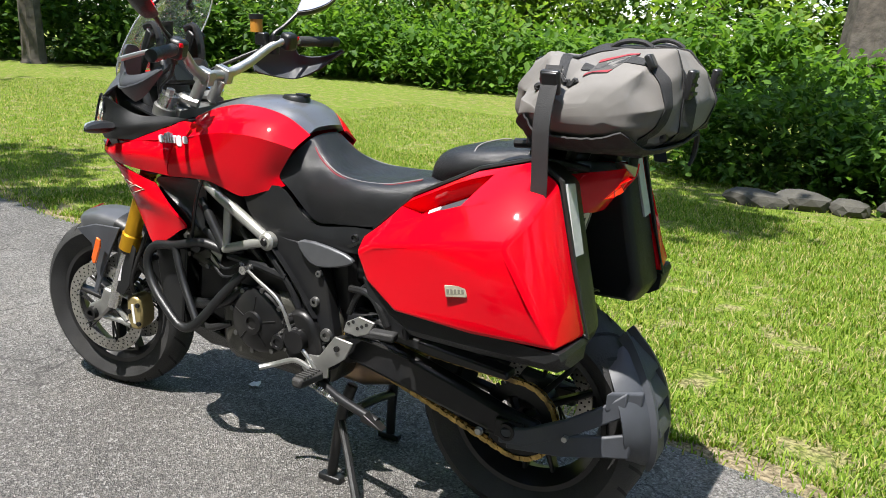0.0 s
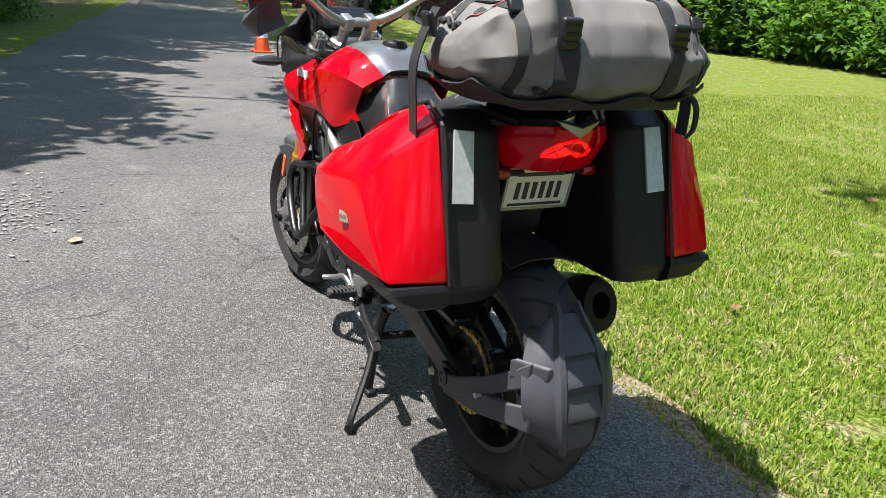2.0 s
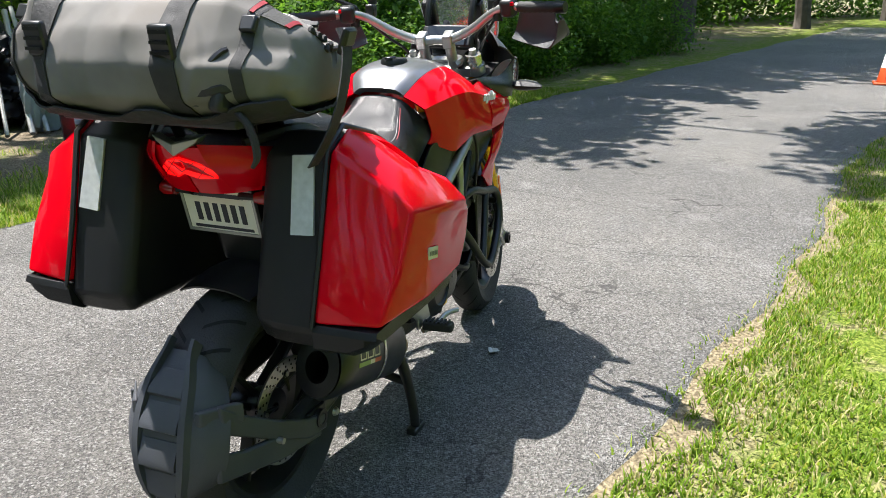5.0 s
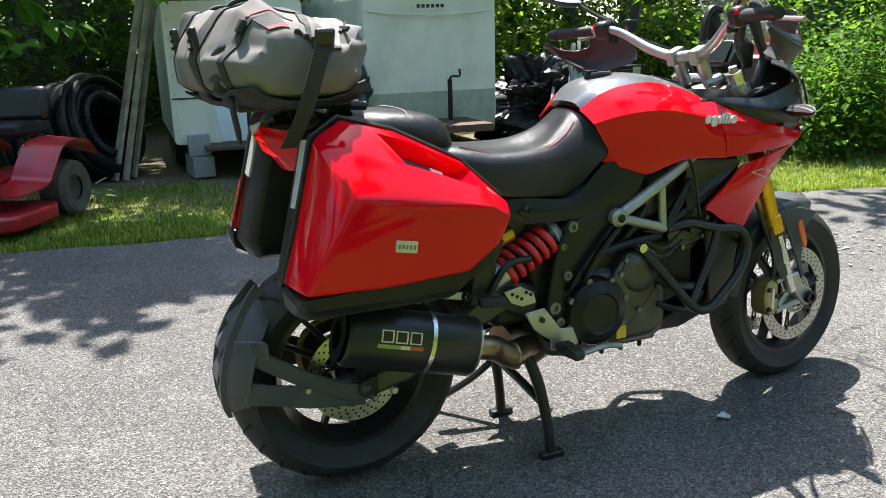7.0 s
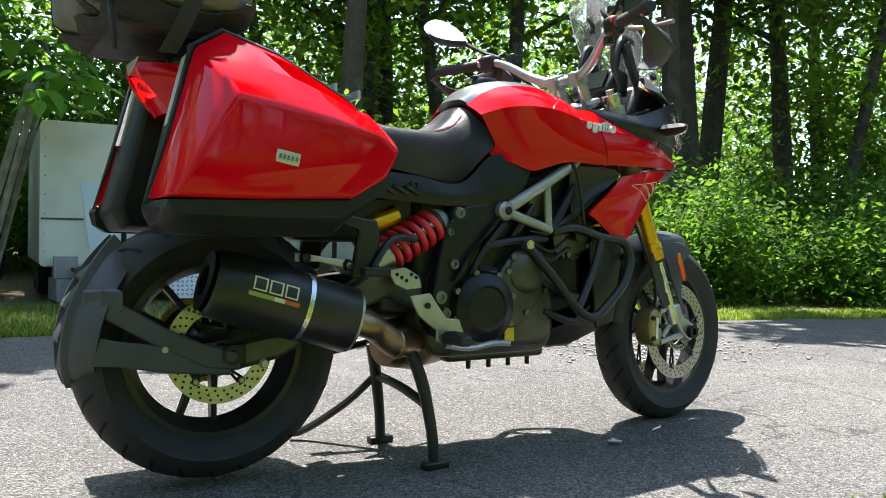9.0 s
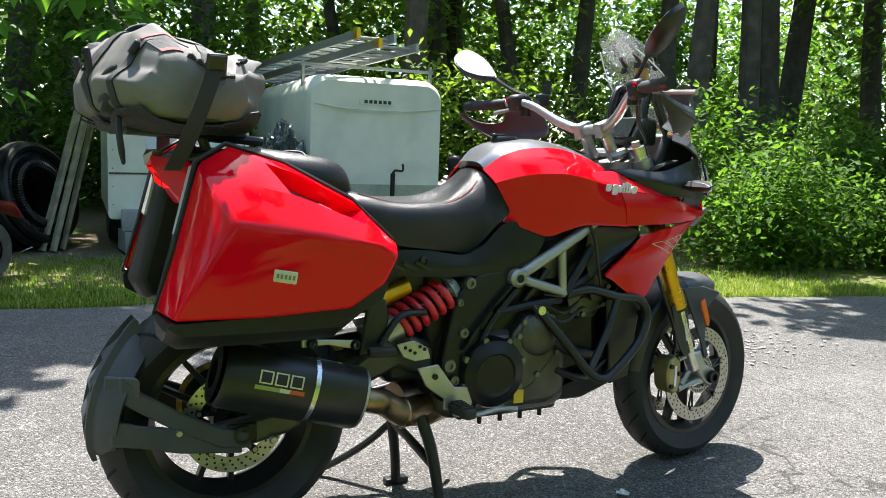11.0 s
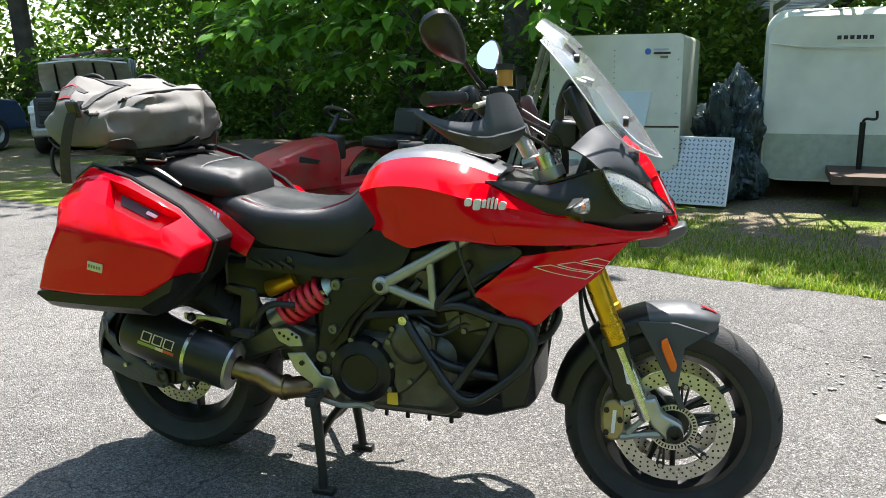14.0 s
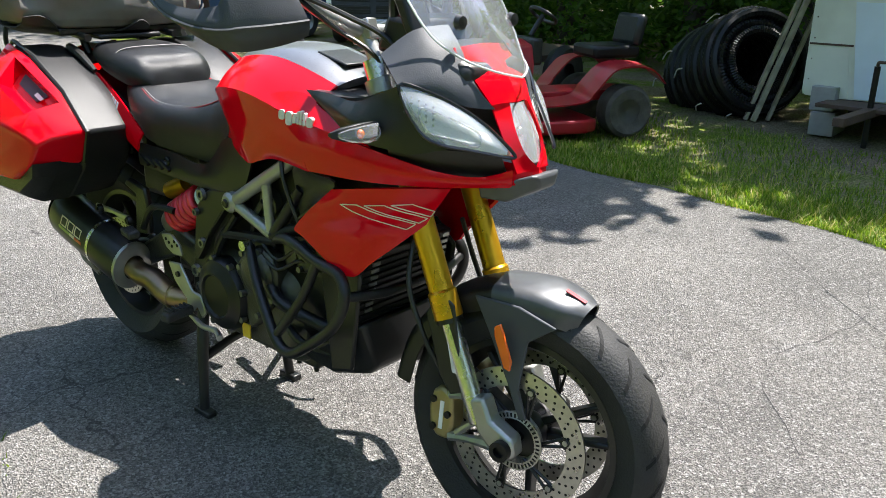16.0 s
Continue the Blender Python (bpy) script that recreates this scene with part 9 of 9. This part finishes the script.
def pannier(sy, label):
    t = thing("pannier", label, "pannier", group="side cases")
    outer = [(-0.200, 0.438, 0.674), (-0.146, 0.455, 0.770), (-0.080, 0.456, 0.872), (0.000, 0.459, 0.858), (0.120, 0.458, 0.838), (0.235, 0.446, 0.815), (0.288, 0.425, 0.790), (0.250, 0.440, 0.732), (0.165, 0.456, 0.684), (-0.020, 0.460, 0.676)]
    seam = [(-0.216, 0.300, 0.668), (-0.176, 0.300, 0.800), (-0.130, 0.305, 0.985), (-0.070, 0.312, 1.024), (0.050, 0.310, 0.990), (0.210, 0.305, 0.910), (0.315, 0.300, 0.815), (0.275, 0.300, 0.728), (0.168, 0.300, 0.680), (-0.010, 0.300, 0.670)]
    mid = []
    for k, (a, b) in enumerate(zip(outer, seam)):
        f = 0.45
        p = [a[i] * (1 - f) + b[i] * f for i in range(3)]
        if 2 <= k <= 6:
            p[1] += 0.016
            p[2] += 0.008
        if k in (1, 2):
            p[0] -= 0.014
        mid.append(tuple(p))
    S = lambda pts: [(x, sy * y, z) for x, y, z in pts]
    lid = part("lid", loft(B(), [S(seam), S(mid), S(outer)]), RED, t, "glossy red lid", bevel=0.012, seg=3)
    carve(lid, loft(B(), [S([(x + 0.35 * e, y + 0.65 * e, z + 0.68 * e) for x, y, z in ring]) for ring, e in (([(0.020, 0.338, 0.975), (0.200, 0.332, 0.897), (0.180, 0.388, 0.872), (0.050, 0.390, 0.930)], -0.034), ([(0.000, 0.330, 0.985), (0.240, 0.324, 0.880), (0.205, 0.404, 0.853), (0.040, 0.408, 0.922)], 0.012), ([(-0.012, 0.325, 0.99), (0.250, 0.318, 0.876), (0.212, 0.410, 0.850), (0.033, 0.414, 0.919)], 0.05))]))
    low = lambda y, dz, k_: [(x * k_, y, z + (dz if z < 0.64 else 0)) for x, z in ((-0.218, 0.655), (-0.212, 0.668), (0.166, 0.680), (0.270, 0.738), (0.255, 0.698), (0.150, 0.602), (0.0, 0.600), (-0.185, 0.602), (-0.214, 0.620))]
    part("lower_shell", loft(B(), [S(low(0.300, 0.0, 0.995)), S(low(0.372, 0.002, 0.99)), S(low(0.408, 0.020, 0.985)), S(low(0.432, 0.040, 0.965))]), CASE, t, bevel=0.008)
    bo = [(-0.208, 0.650), (-0.170, 0.800), (-0.128, 0.975), (-0.070, 1.012), (0.050, 0.978), (0.205, 0.898), (0.305, 0.812), (0.262, 0.705), (0.155, 0.604), (-0.010, 0.602), (-0.184, 0.606)]
    sc = lambda s, y: [(0.05 + (x - 0.05) * s, y, 0.80 + (z - 0.80) * s) for x, z in bo]
    body = part("body", loft(B(), [S(sc(0.90, 0.152)), S(sc(0.97, 0.170)), S(sc(1.0, 0.210)), S(sc(1.0, 0.302))]), CASE, t, "black plastic case body", bevel=0.008)
    part("seam_lip", tube(B(), S([(x, 0.302, z) for x, z in [(p[0] * 1.012, p[2]) for p in seam]]), 0.006, 6, 1, True), BLACK, t)
    part("reflector", loft(B(), [S([(-0.1275 - e, 0.228, 0.972), (-0.1275 - e, 0.274, 0.976), (-0.1640 - e, 0.286, 0.830), (-0.1640 - e, 0.236, 0.826)]) for e in (0.0, 0.006)]), REFL, t, "pale grey reflective strip", smooth=False)
    part("badge", box(B(), (0.021, sy * 0.4485, 0.758), (0.050, 0.005, 0.026), (0, 10 * 1, 0)), BADGE, t, "small metal badge", bevel=0.002)
    for k in range(5):
        part("badge_mark", box(B(), (0.004 + 0.0085 * k, sy * 0.4516, 0.761 - 0.0015 * k), (0.005, 0.001, 0.009), (0, 10, 0)), BADGEINK, t, smooth=False)
    # carry slot in the sloping upper face
    part("carry_slot", loft(B(), [S([(x + 0.35 * e, y + 0.65 * e, z + 0.68 * e) for x, y, z in ((0.042, 0.342, 0.962), (0.160, 0.338, 0.911), (0.150, 0.368, 0.899), (0.058, 0.370, 0.938))]) for e in (-0.040, -0.030)]), GREYPL, t, "dark carry slot")
    part("sticker", loft(B(), [S([(x + 0.35 * e, y + 0.65 * e, z + 0.68 * e) for x, y, z in ((0.135, 0.352, 0.917), (0.165, 0.350, 0.903), (0.162, 0.360, 0.898), (0.134, 0.362, 0.911))]) for e in (-0.026, -0.0235)]), WHITE, t, "small white sticker in the grip recess", smooth=False)
    for x, z in ((0.245, 0.64), (-0.10, 0.622)):
        part("hinge", box(B(), (x * 0.6, sy * 0.36, z - 0.004), (0.05, 0.03, 0.014)), BLACK, t, bevel=0.003)
    part("scratch", tube(B(), S([(-0.115, 0.405, 0.865), (-0.120, 0.412, 0.848), (-0.118, 0.408, 0.835)] if sy < 0 else [(-0.128, 0.395, 0.845), (-0.122, 0.410, 0.850), (-0.116, 0.425, 0.846)]), 0.0022, 5, 3), mat("scuff", (0.62, 0.42, 0.38), 0.7) if sy < 0 else bpy.data.materials["scuff"], t, "pale scuff in the paint")
    return t


pannier(-1, "hard red side case with black base, chipped upper corner")
pannier(1, "hard red side case with black base, scuffed rear edge")


def duffel():
    t = thing("duffel_bag", "grey canvas roll-top duffel strapped across the rack", "bag")
    rng = np.random.default_rng(7)
    # sections across the bike, from the rear foot over the ridge and the front pocket to the front foot
    mid_ = [(-0.270, 1.052), (-0.325, 1.090), (-0.335, 1.150), (-0.312, 1.210), (-0.262, 1.250), (-0.195, 1.262), (-0.120, 1.252), (-0.060, 1.228), (-0.030, 1.224), (0.000, 1.238), (0.032, 1.220), (0.055, 1.170), (0.058, 1.110), (0.030, 1.058), (-0.060, 1.046), (-0.170, 1.046)]
    left_ = [(-0.270, 1.056), (-0.330, 1.090), (-0.345, 1.150), (-0.330, 1.210), (-0.295, 1.250), (-0.235, 1.250), (-0.165, 1.228), (-0.125, 1.218), (-0.095, 1.234), (-0.058, 1.238), (-0.022, 1.206), (0.010, 1.160), (0.012, 1.110), (-0.020, 1.062), (-0.090, 1.046), (-0.180, 1.046)]
    right_ = [(-0.240, 1.060), (-0.290, 1.095), (-0.305, 1.150), (-0.280, 1.205), (-0.232, 1.250), (-0.185, 1.262), (-0.140, 1.238), (-0.095, 1.198), (-0.060, 1.190), (-0.025, 1.208), (0.008, 1.196), (0.028, 1.152), (0.028, 1.105), (0.000, 1.060), (-0.070, 1.048), (-0.160, 1.048)]
    pinch = lambda prof, k: [(-0.120 + (x + 0.120) * (0.25 + 0.75 * k), 1.118 + (z - 1.118) * k) for x, z in prof]
    def between(p, q, f, jolt):
        """A section between two others, with the canvas drawn in or pushed out here and there."""
        out = []
        for (a, b), (c, d) in zip(p, q):
            x, z = a + (c - a) * f, b + (d - b) * f
            k = jolt * rng.normal() if z > 1.08 else 0.0
            n_ = math.hypot(x + 0.12, z - 1.145)
            out.append((x + (x + 0.12) / n_ * k, z + (z - 1.145) / n_ * k * 0.8))
        return out

    still = lambda prof, jolt: between(prof, prof, 0, jolt)
    secs = [(-0.322, pinch(right_, 0.25)), (-0.314, still(pinch(right_, 0.52), 0.006)), (-0.292, still(pinch(right_, 0.72), 0.012)), (-0.255, still(pinch(right_, 0.86), 0.012)), (-0.195, between(right_, mid_, 0.3, 0.014)), (-0.120, between(right_, mid_, 0.75, 0.013)), (-0.03, still(mid_, 0.010)), (0.06, still(mid_, 0.010)), (0.14, between(mid_, left_, 0.3, 0.012)), (0.205, between(mid_, left_, 0.6, 0.014)), (0.258, still(pinch(left_, 0.88), 0.013)), (0.300, still(pinch(left_, 0.70), 0.010)), (0.328, pinch(left_, 0.48)), (0.340, pinch(left_, 0.22))]
    sec_y = [q[0] for q in secs]
    smooth_ = {}
    for y, prof in secs:
        pts = [Vector((x, 0, z)) for x, z in prof]
        smooth_[y] = [a.lerp(b, k / 8) for a, b in zip(pts, pts[1:] + pts[:1]) for k in range(8)]
    n_ring = len(smooth_[sec_y[0]])

    def ring_at(y):
        k = min(max(int(np.searchsorted(sec_y, y)) - 1, 0), len(sec_y) - 2)
        f = min(max((y - sec_y[k]) / (sec_y[k + 1] - sec_y[k]), 0), 1)
        # the crease lines run aslant, so the sections meet along diagonals
        ring = [a.lerp(b, f) for a, b in zip(smooth_[sec_y[k]], smooth_[sec_y[k + 1]])]
        return [ring[i - 1] * 0.25 + ring[i] * 0.5 + ring[(i + 1) % n_ring] * 0.25 for i in range(n_ring)]

    def fold(q):
        """Soft swells with sharp creases that fan out towards the tied ends."""
        k = 0.5 + 0.9 * min(abs(q.y) / 0.3, 1)
        w = 0.012 * noise.noise(q * 4.0 + Vector((5, 1, 0)))
        w -= 0.022 * k * max(0.0, 0.20 - abs(noise.noise(Vector((q.x * 4.6 + q.y * 3 + 2, q.y * 2.4, q.z * 5.0 + 3)))))
        w += 0.020 * k * max(0.0, 0.14 - abs(noise.noise(Vector((q.x * 7 - q.y * 5, q.y * 2.6 + 7, q.z * 8)))))
        # the deep fold that runs forward from the right-hand buckle under the pocket
        if q.y < 0:
            w -= 0.022 * math.exp(-((q.z - 1.188 - 0.10 * (q.x + 0.02)) / 0.012) ** 2) * math.exp(-((q.x - 0.005) / 0.065) ** 2) * min(1.0, -q.y / 0.15)
        return w

    def bag_pt(y, a, lift=0.0):
        """The skin of the bag at y, in the direction a (radians) round its middle."""
        c, s = math.cos(a), math.sin(a)
        polar = sorted((math.atan2(p.z - 1.145, p.x + 0.12), math.hypot(p.x + 0.12, p.z - 1.145)) for p in ring_at(y))
        r_ = float(np.interp(math.atan2(s, c), [p[0] for p in polar], [p[1] for p in polar], period=2 * math.pi))
        q = Vector((-0.12 + r_ * c, y * 0.93, 1.145 + r_ * s))
        d = Vector((c, 0, s))
        q += d * ((fold(q) if q.z > 1.075 else 0.0) + lift)
        q.z = max(q.z, 1.045)
        return q

    def skin_ring(y):
        out = []
        ring = ring_at(y)
        for i, p in enumerate(ring):
            t_ = ring[(i + 1) % n_ring] - ring[i - 1]
            d = Vector((-t_.z, 0, t_.x)).normalized()
            if d.dot(p - Vector((-0.12, 0, 1.145))) < 0:
                d = -d
            q = Vector((p.x, y * 0.93, p.z))
            q += d * (fold(q) if p.z > 1.075 else 0.0)
            q.z = max(q.z, 1.044)
            out.append(q)
        return out

    bm = B()
    loft(bm, [skin_ring(float(y)) for y in np.concatenate([[-0.322, -0.320, -0.317, -0.311], np.linspace(-0.302, 0.324, 120), [0.329, 0.334, 0.338, 0.340]])])
    def harness_edge(y, f):
        """How far round the bag the webbing reaches; its edges are scalloped where straps pull it up."""
        rear, front = -156 + 4 * math.sin(y * 31), -46 + 26 * max(0.0, math.sin(y * 21 + 1.0))
        return rear + (front - rear) * f

    wrap = [[bag_pt(float(y), radians(harness_edge(y, k / 30)), 0.012 + 0.004 * noise.noise(Vector((y * 30, k * 0.7, 0)))) for k in range(31)] for y in np.linspace(-0.308, 0.33, 40)]
    part("harness", skin(B(), wrap, 1, 1, 0.004), STRAP, t, "black webbing harness under the bag")
    body = part("bag_body", bm, CANVAS, t, "wrinkled grey canvas")
    # straps round the bag
    for y in (-0.12, 0.17):
        rows = [[bag_pt(y + e, radians(70 + 150 * k / 40), 0.004) for k in range(41)] for e in (-0.023, -0.008, 0.008, 0.023)]
        part("strap", skin(B(), rows, 1, 1, 0.003), STRAP, t, "black webbing strap")
        c_ = bag_pt(y, radians(168), 0.010)
        b_ = part("buckle", box(B(), c_, (0.016, 0.044, 0.060), (0, -8, 0)), BUCKLE, t, bevel=0.005)
        for k in range(3):
            part("buckle_bar", box(B(), c_ + Vector((-0.009, 0, -0.017 + 0.017 * k)), (0.006, 0.036, 0.006)), ENGDARK, b_)
        part("grab_loop", tube(B(), [bag_pt(y, radians(q), l) for q, l in ((138, 0.003), (132, 0.014), (124, 0.017), (116, 0.013), (110, 0.003))], 0.0055, 8, 5), STRAP, t)
    for y in (-0.245, 0.262):
        rows = [[bag_pt(y + e, radians(100 + 120 * k / 40), 0.004) for k in range(41)] for e in (-0.010, 0.0, 0.010)]
        part("strap", skin(B(), rows, 1, 1, 0.003), STRAP, t, "narrow black end strap")
        part("buckle", box(B(), bag_pt(y, radians(150), 0.009), (0.030, 0.030, 0.014), (0, -60, 0)), BUCKLE, t, bevel=0.004)
    # the pair of securing straps with hooks down the sides
    for sy, x0 in ((-1, -0.06), (1, -0.10)):
        y = sy * 0.343
        rows = [[(x0 - 0.0175, y * 0.93, 1.215), (x0 - 0.0175, y, 1.17), (x0 - 0.0175, y + sy * 0.02, 1.10), (x0 - 0.02, y + sy * 0.015, 1.00), (x0 - 0.02, y + sy * (0.01), 0.93)],
                [(x0 + 0.0175, y * 0.93, 1.215), (x0 + 0.0175, y, 1.17), (x0 + 0.0175, y + sy * 0.02, 1.10), (x0 + 0.015, y + sy * 0.015, 1.00), (x0 + 0.015, y + sy * (0.01), 0.93)]]
        if sy < 0:
            side = [(-0.088, -0.318, 1.205), (-0.100, -0.336, 1.17), (-0.125, -0.340, 1.10), (-0.150, -0.328, 1.03), (-0.178, -0.300, 0.965)]
            rows = [[(x + e, y, z) for x, y, z in side] for e in (-0.0175, 0.0175)]
        over = [[bag_pt(sy * q, radians(a_), 0.005) for q in (0.10, 0.16, 0.21, 0.25, 0.28, 0.305)] for a_ in (68, 74, 80)]
        part("strap", skin(B(), over, 2, 1, 0.003), STRAP, t, "black strap over the shoulder of the bag")
        part("securing_strap", skin(B(), rows, 5, 1, 0.003), STRAP, t, "hanging dark grey strap")
        b_ = part("buckle", box(B(), (x0 - (0.035 if sy < 0 else 0), sy * 0.332, 1.182), (0.042, 0.012, 0.050), (sy * -18, 0, 0)), BUCKLE, t, bevel=0.005)
        part("buckle_clip", box(B(), (x0 - (0.035 if sy < 0 else 0), sy * 0.340, 1.187), (0.034, 0.006, 0.030), (sy * -18, 0, 0)), BUCKLE, b_, bevel=0.003)
        # patch with a red edge, sewn on the shoulder of the bag
        def sewn(y0, y1, a0, a1, lift, m_, nm, par, lab=""):
            g = [[bag_pt(sy * (y0 + (y1 - y0) * i / 5), radians(a0 + (a1 - a0) * j / 5), lift) for j in range(6)] for i in range(6)]
            return part(nm, skin(B(), g, 1, 1, 0.002), m_, par, lab)
        pt = sewn(0.238, 0.298, 116, 140, 0.004, CANVASD, "patch", t, "dark square patch with red stitched edges")
        for q in ((0.238, 0.245, 116, 140), (0.291, 0.298, 116, 140)):
            sewn(*q, 0.0065, STITCH, "patch_edge", pt)
        bm2 = B()
        for k in range(6):
            # a slanting row of loops down the end of the bag
            a_, y_ = radians(112 - 17 * k), sy * (0.318 - 0.004 * abs(k - 3))
            tube(bm2, [bag_pt(y_, a_, 0.002), bag_pt(y_, a_ - 0.10, 0.010), bag_pt(y_, a_ - 0.20, 0.002)], 0.0055, 6, 4)
        part("daisy_loops", bm2, STRAP, t, "row of small webbing loops")
    # front zip, dark panel
    part("zip", tube(B(), [bag_pt(y, radians(30), 0.002) for y in (-0.24, -0.16, -0.08, 0.0, 0.08, 0.16)], 0.004, 6, 6), BLACK, t, "black zip along the front")
    part("zip_pull", box(B(), bag_pt(-0.225, radians(30), 0.005), (0.008, 0.035, 0.012), (0, 40, 20)), BUCKLE, t, bevel=0.002)
    part("under_mat", box(B(), (-0.13, 0, 1.047), (0.26, 0.40, 0.022)), BLACK, t, bevel=0.006)
    for sy in (-1, 1):
        part("hook", tube(B(), [(-0.29, sy * 0.16, 1.115), (-0.30, sy * 0.18, 1.150), (-0.275, sy * 0.20, 1.175), (-0.26, sy * 0.19, 1.145)], 0.006, 7, 4), BUCKLE, t)
    part("loose_strap", tube(B(), [(-0.27, -0.20, 1.08), (-0.275, -0.235, 1.05), (-0.27, -0.245, 1.00), (-0.265, -0.23, 0.975)], [0.006, 0.007, 0.007, 0.004], 6, 5), STRAP, t)


duffel()


# ---- small things on the ground ----
def gravel(at, n, spread, seed):
    """Loose stones spilt on the asphalt."""
    rng = np.random.default_rng(seed)
    bm = B()
    for k in range(n):
        r = 0.003 + 0.011 * rng.random() ** 2.5
        p = Vector((at[0] + rng.normal(0, spread[0]), at[1] + rng.normal(0, spread[1]), r * 0.4))
        v = bmesh.ops.create_icosphere(bm, subdivisions=1, radius=r)["verts"]
        for q in v:
            q.co = Vector((q.co.x, q.co.y, q.co.z * 0.5)) * (1 + 0.3 * noise.noise(q.co * 90 + p)) + p
    ob = put("gravel", bm, mat("gravel_grey", (0.24, 0.232, 0.215), 0.9, 0, 0.5, 40), False)
    tagged(ob, "loose grey gravel in a worn patch of the drive", "gravel", kind="stuff")


gravel((2.75, 1.25), 800, (0.26, 0.20), 3)
gravel((3.05, 1.20), 300, (0.34, 0.28), 4)


def crack(pts, seed, w=0.003):
    rng = np.random.default_rng(seed)
    path = spline([(x + rng.normal(0, 0.02), y + rng.normal(0, 0.03), 0.0025) for x, y in pts], 6)
    bm = B()
    rows = []
    for i, p in enumerate(path):
        q = path[min(i + 1, len(path) - 1)] - path[max(i - 1, 0)]
        s = Vector((-q.y, q.x, 0)).normalized()
        j = p + s * rng.normal(0, 0.008)
        ww = w * rng.uniform(0.05, 1.0) ** 1.5
        rows.append([bm.verts.new(j + s * ww), bm.verts.new(j + Vector((0, 0, 0.001))), bm.verts.new(j - s * ww)])
    for a, b in zip(rows, rows[1:]):
        for k in range(2):
            bm.faces.new((a[k], a[k + 1], b[k + 1], b[k]))
    ob = put("crack", bm, CRACK, False)
    tagged(ob, "thin dark crack in the asphalt", "crack", kind="structure")


CRACK = mat("crack_tar", (0.045, 0.045, 0.045), 0.95)
crack([(2.6, 2.0), (2.75, 1.4), (2.55, 0.8), (2.65, 0.2), (2.5, -0.4), (2.6, -1.0)], 1)
crack([(3.6, 1.9), (3.4, 1.2), (3.5, 0.5), (3.35, -0.3)], 2)
crack([(1.6, 2.5), (1.75, 1.9), (1.65, 1.3), (1.95, 0.8)], 3, 0.002)
crack([(-2.4, 2.6), (-1.6, 2.3), (-1.2, 2.4), (-0.5, 2.1)], 4, 0.002)
crack([(1.2, 2.6), (2.1, 1.6), (3.0, 1.5)], 5, 0.002)
def fallen(name, label, at, s, m, seed):
    rng = np.random.default_rng(seed)
    V = [(0, 0, 0)] + [(s * r * math.cos(a), s * r * math.sin(a), 0.006 + 0.01 * rng.random()) for a, r in ((2 * math.pi * k / 11, 0.55 + 0.45 * rng.random()) for k in range(11))]
    F = [(0, k + 1, (k + 1) % 11 + 1) for k in range(11)]
    ob = new(name, raw(name, V, F, m))
    ob.location = at
    md = ob.modifiers.new("thick", "SOLIDIFY")
    md.thickness = 0.001
    return tagged(ob, label, "leaf", "fallen leaves")


fallen("fallen_leaf", "pale dry leaf lying on the asphalt", (2.30, 0.865, 0.002), 0.042, DEAD, 1)
fallen("fallen_leaf", "pale dry leaf in the bike's shadow", (1.15, -0.209, 0.002), 0.028, mat("pale_leaf", (0.6, 0.6, 0.55), 0.6), 2)
fallen("fallen_leaf", "brown dry leaf on the lawn", (0.68, -1.61, 0.02), 0.035, DEADB, 3)
fallen("fallen_leaf", "brown dry leaf on the far lawn", (1.9, -4.2, 0.02), 0.05, DEADB, 4)
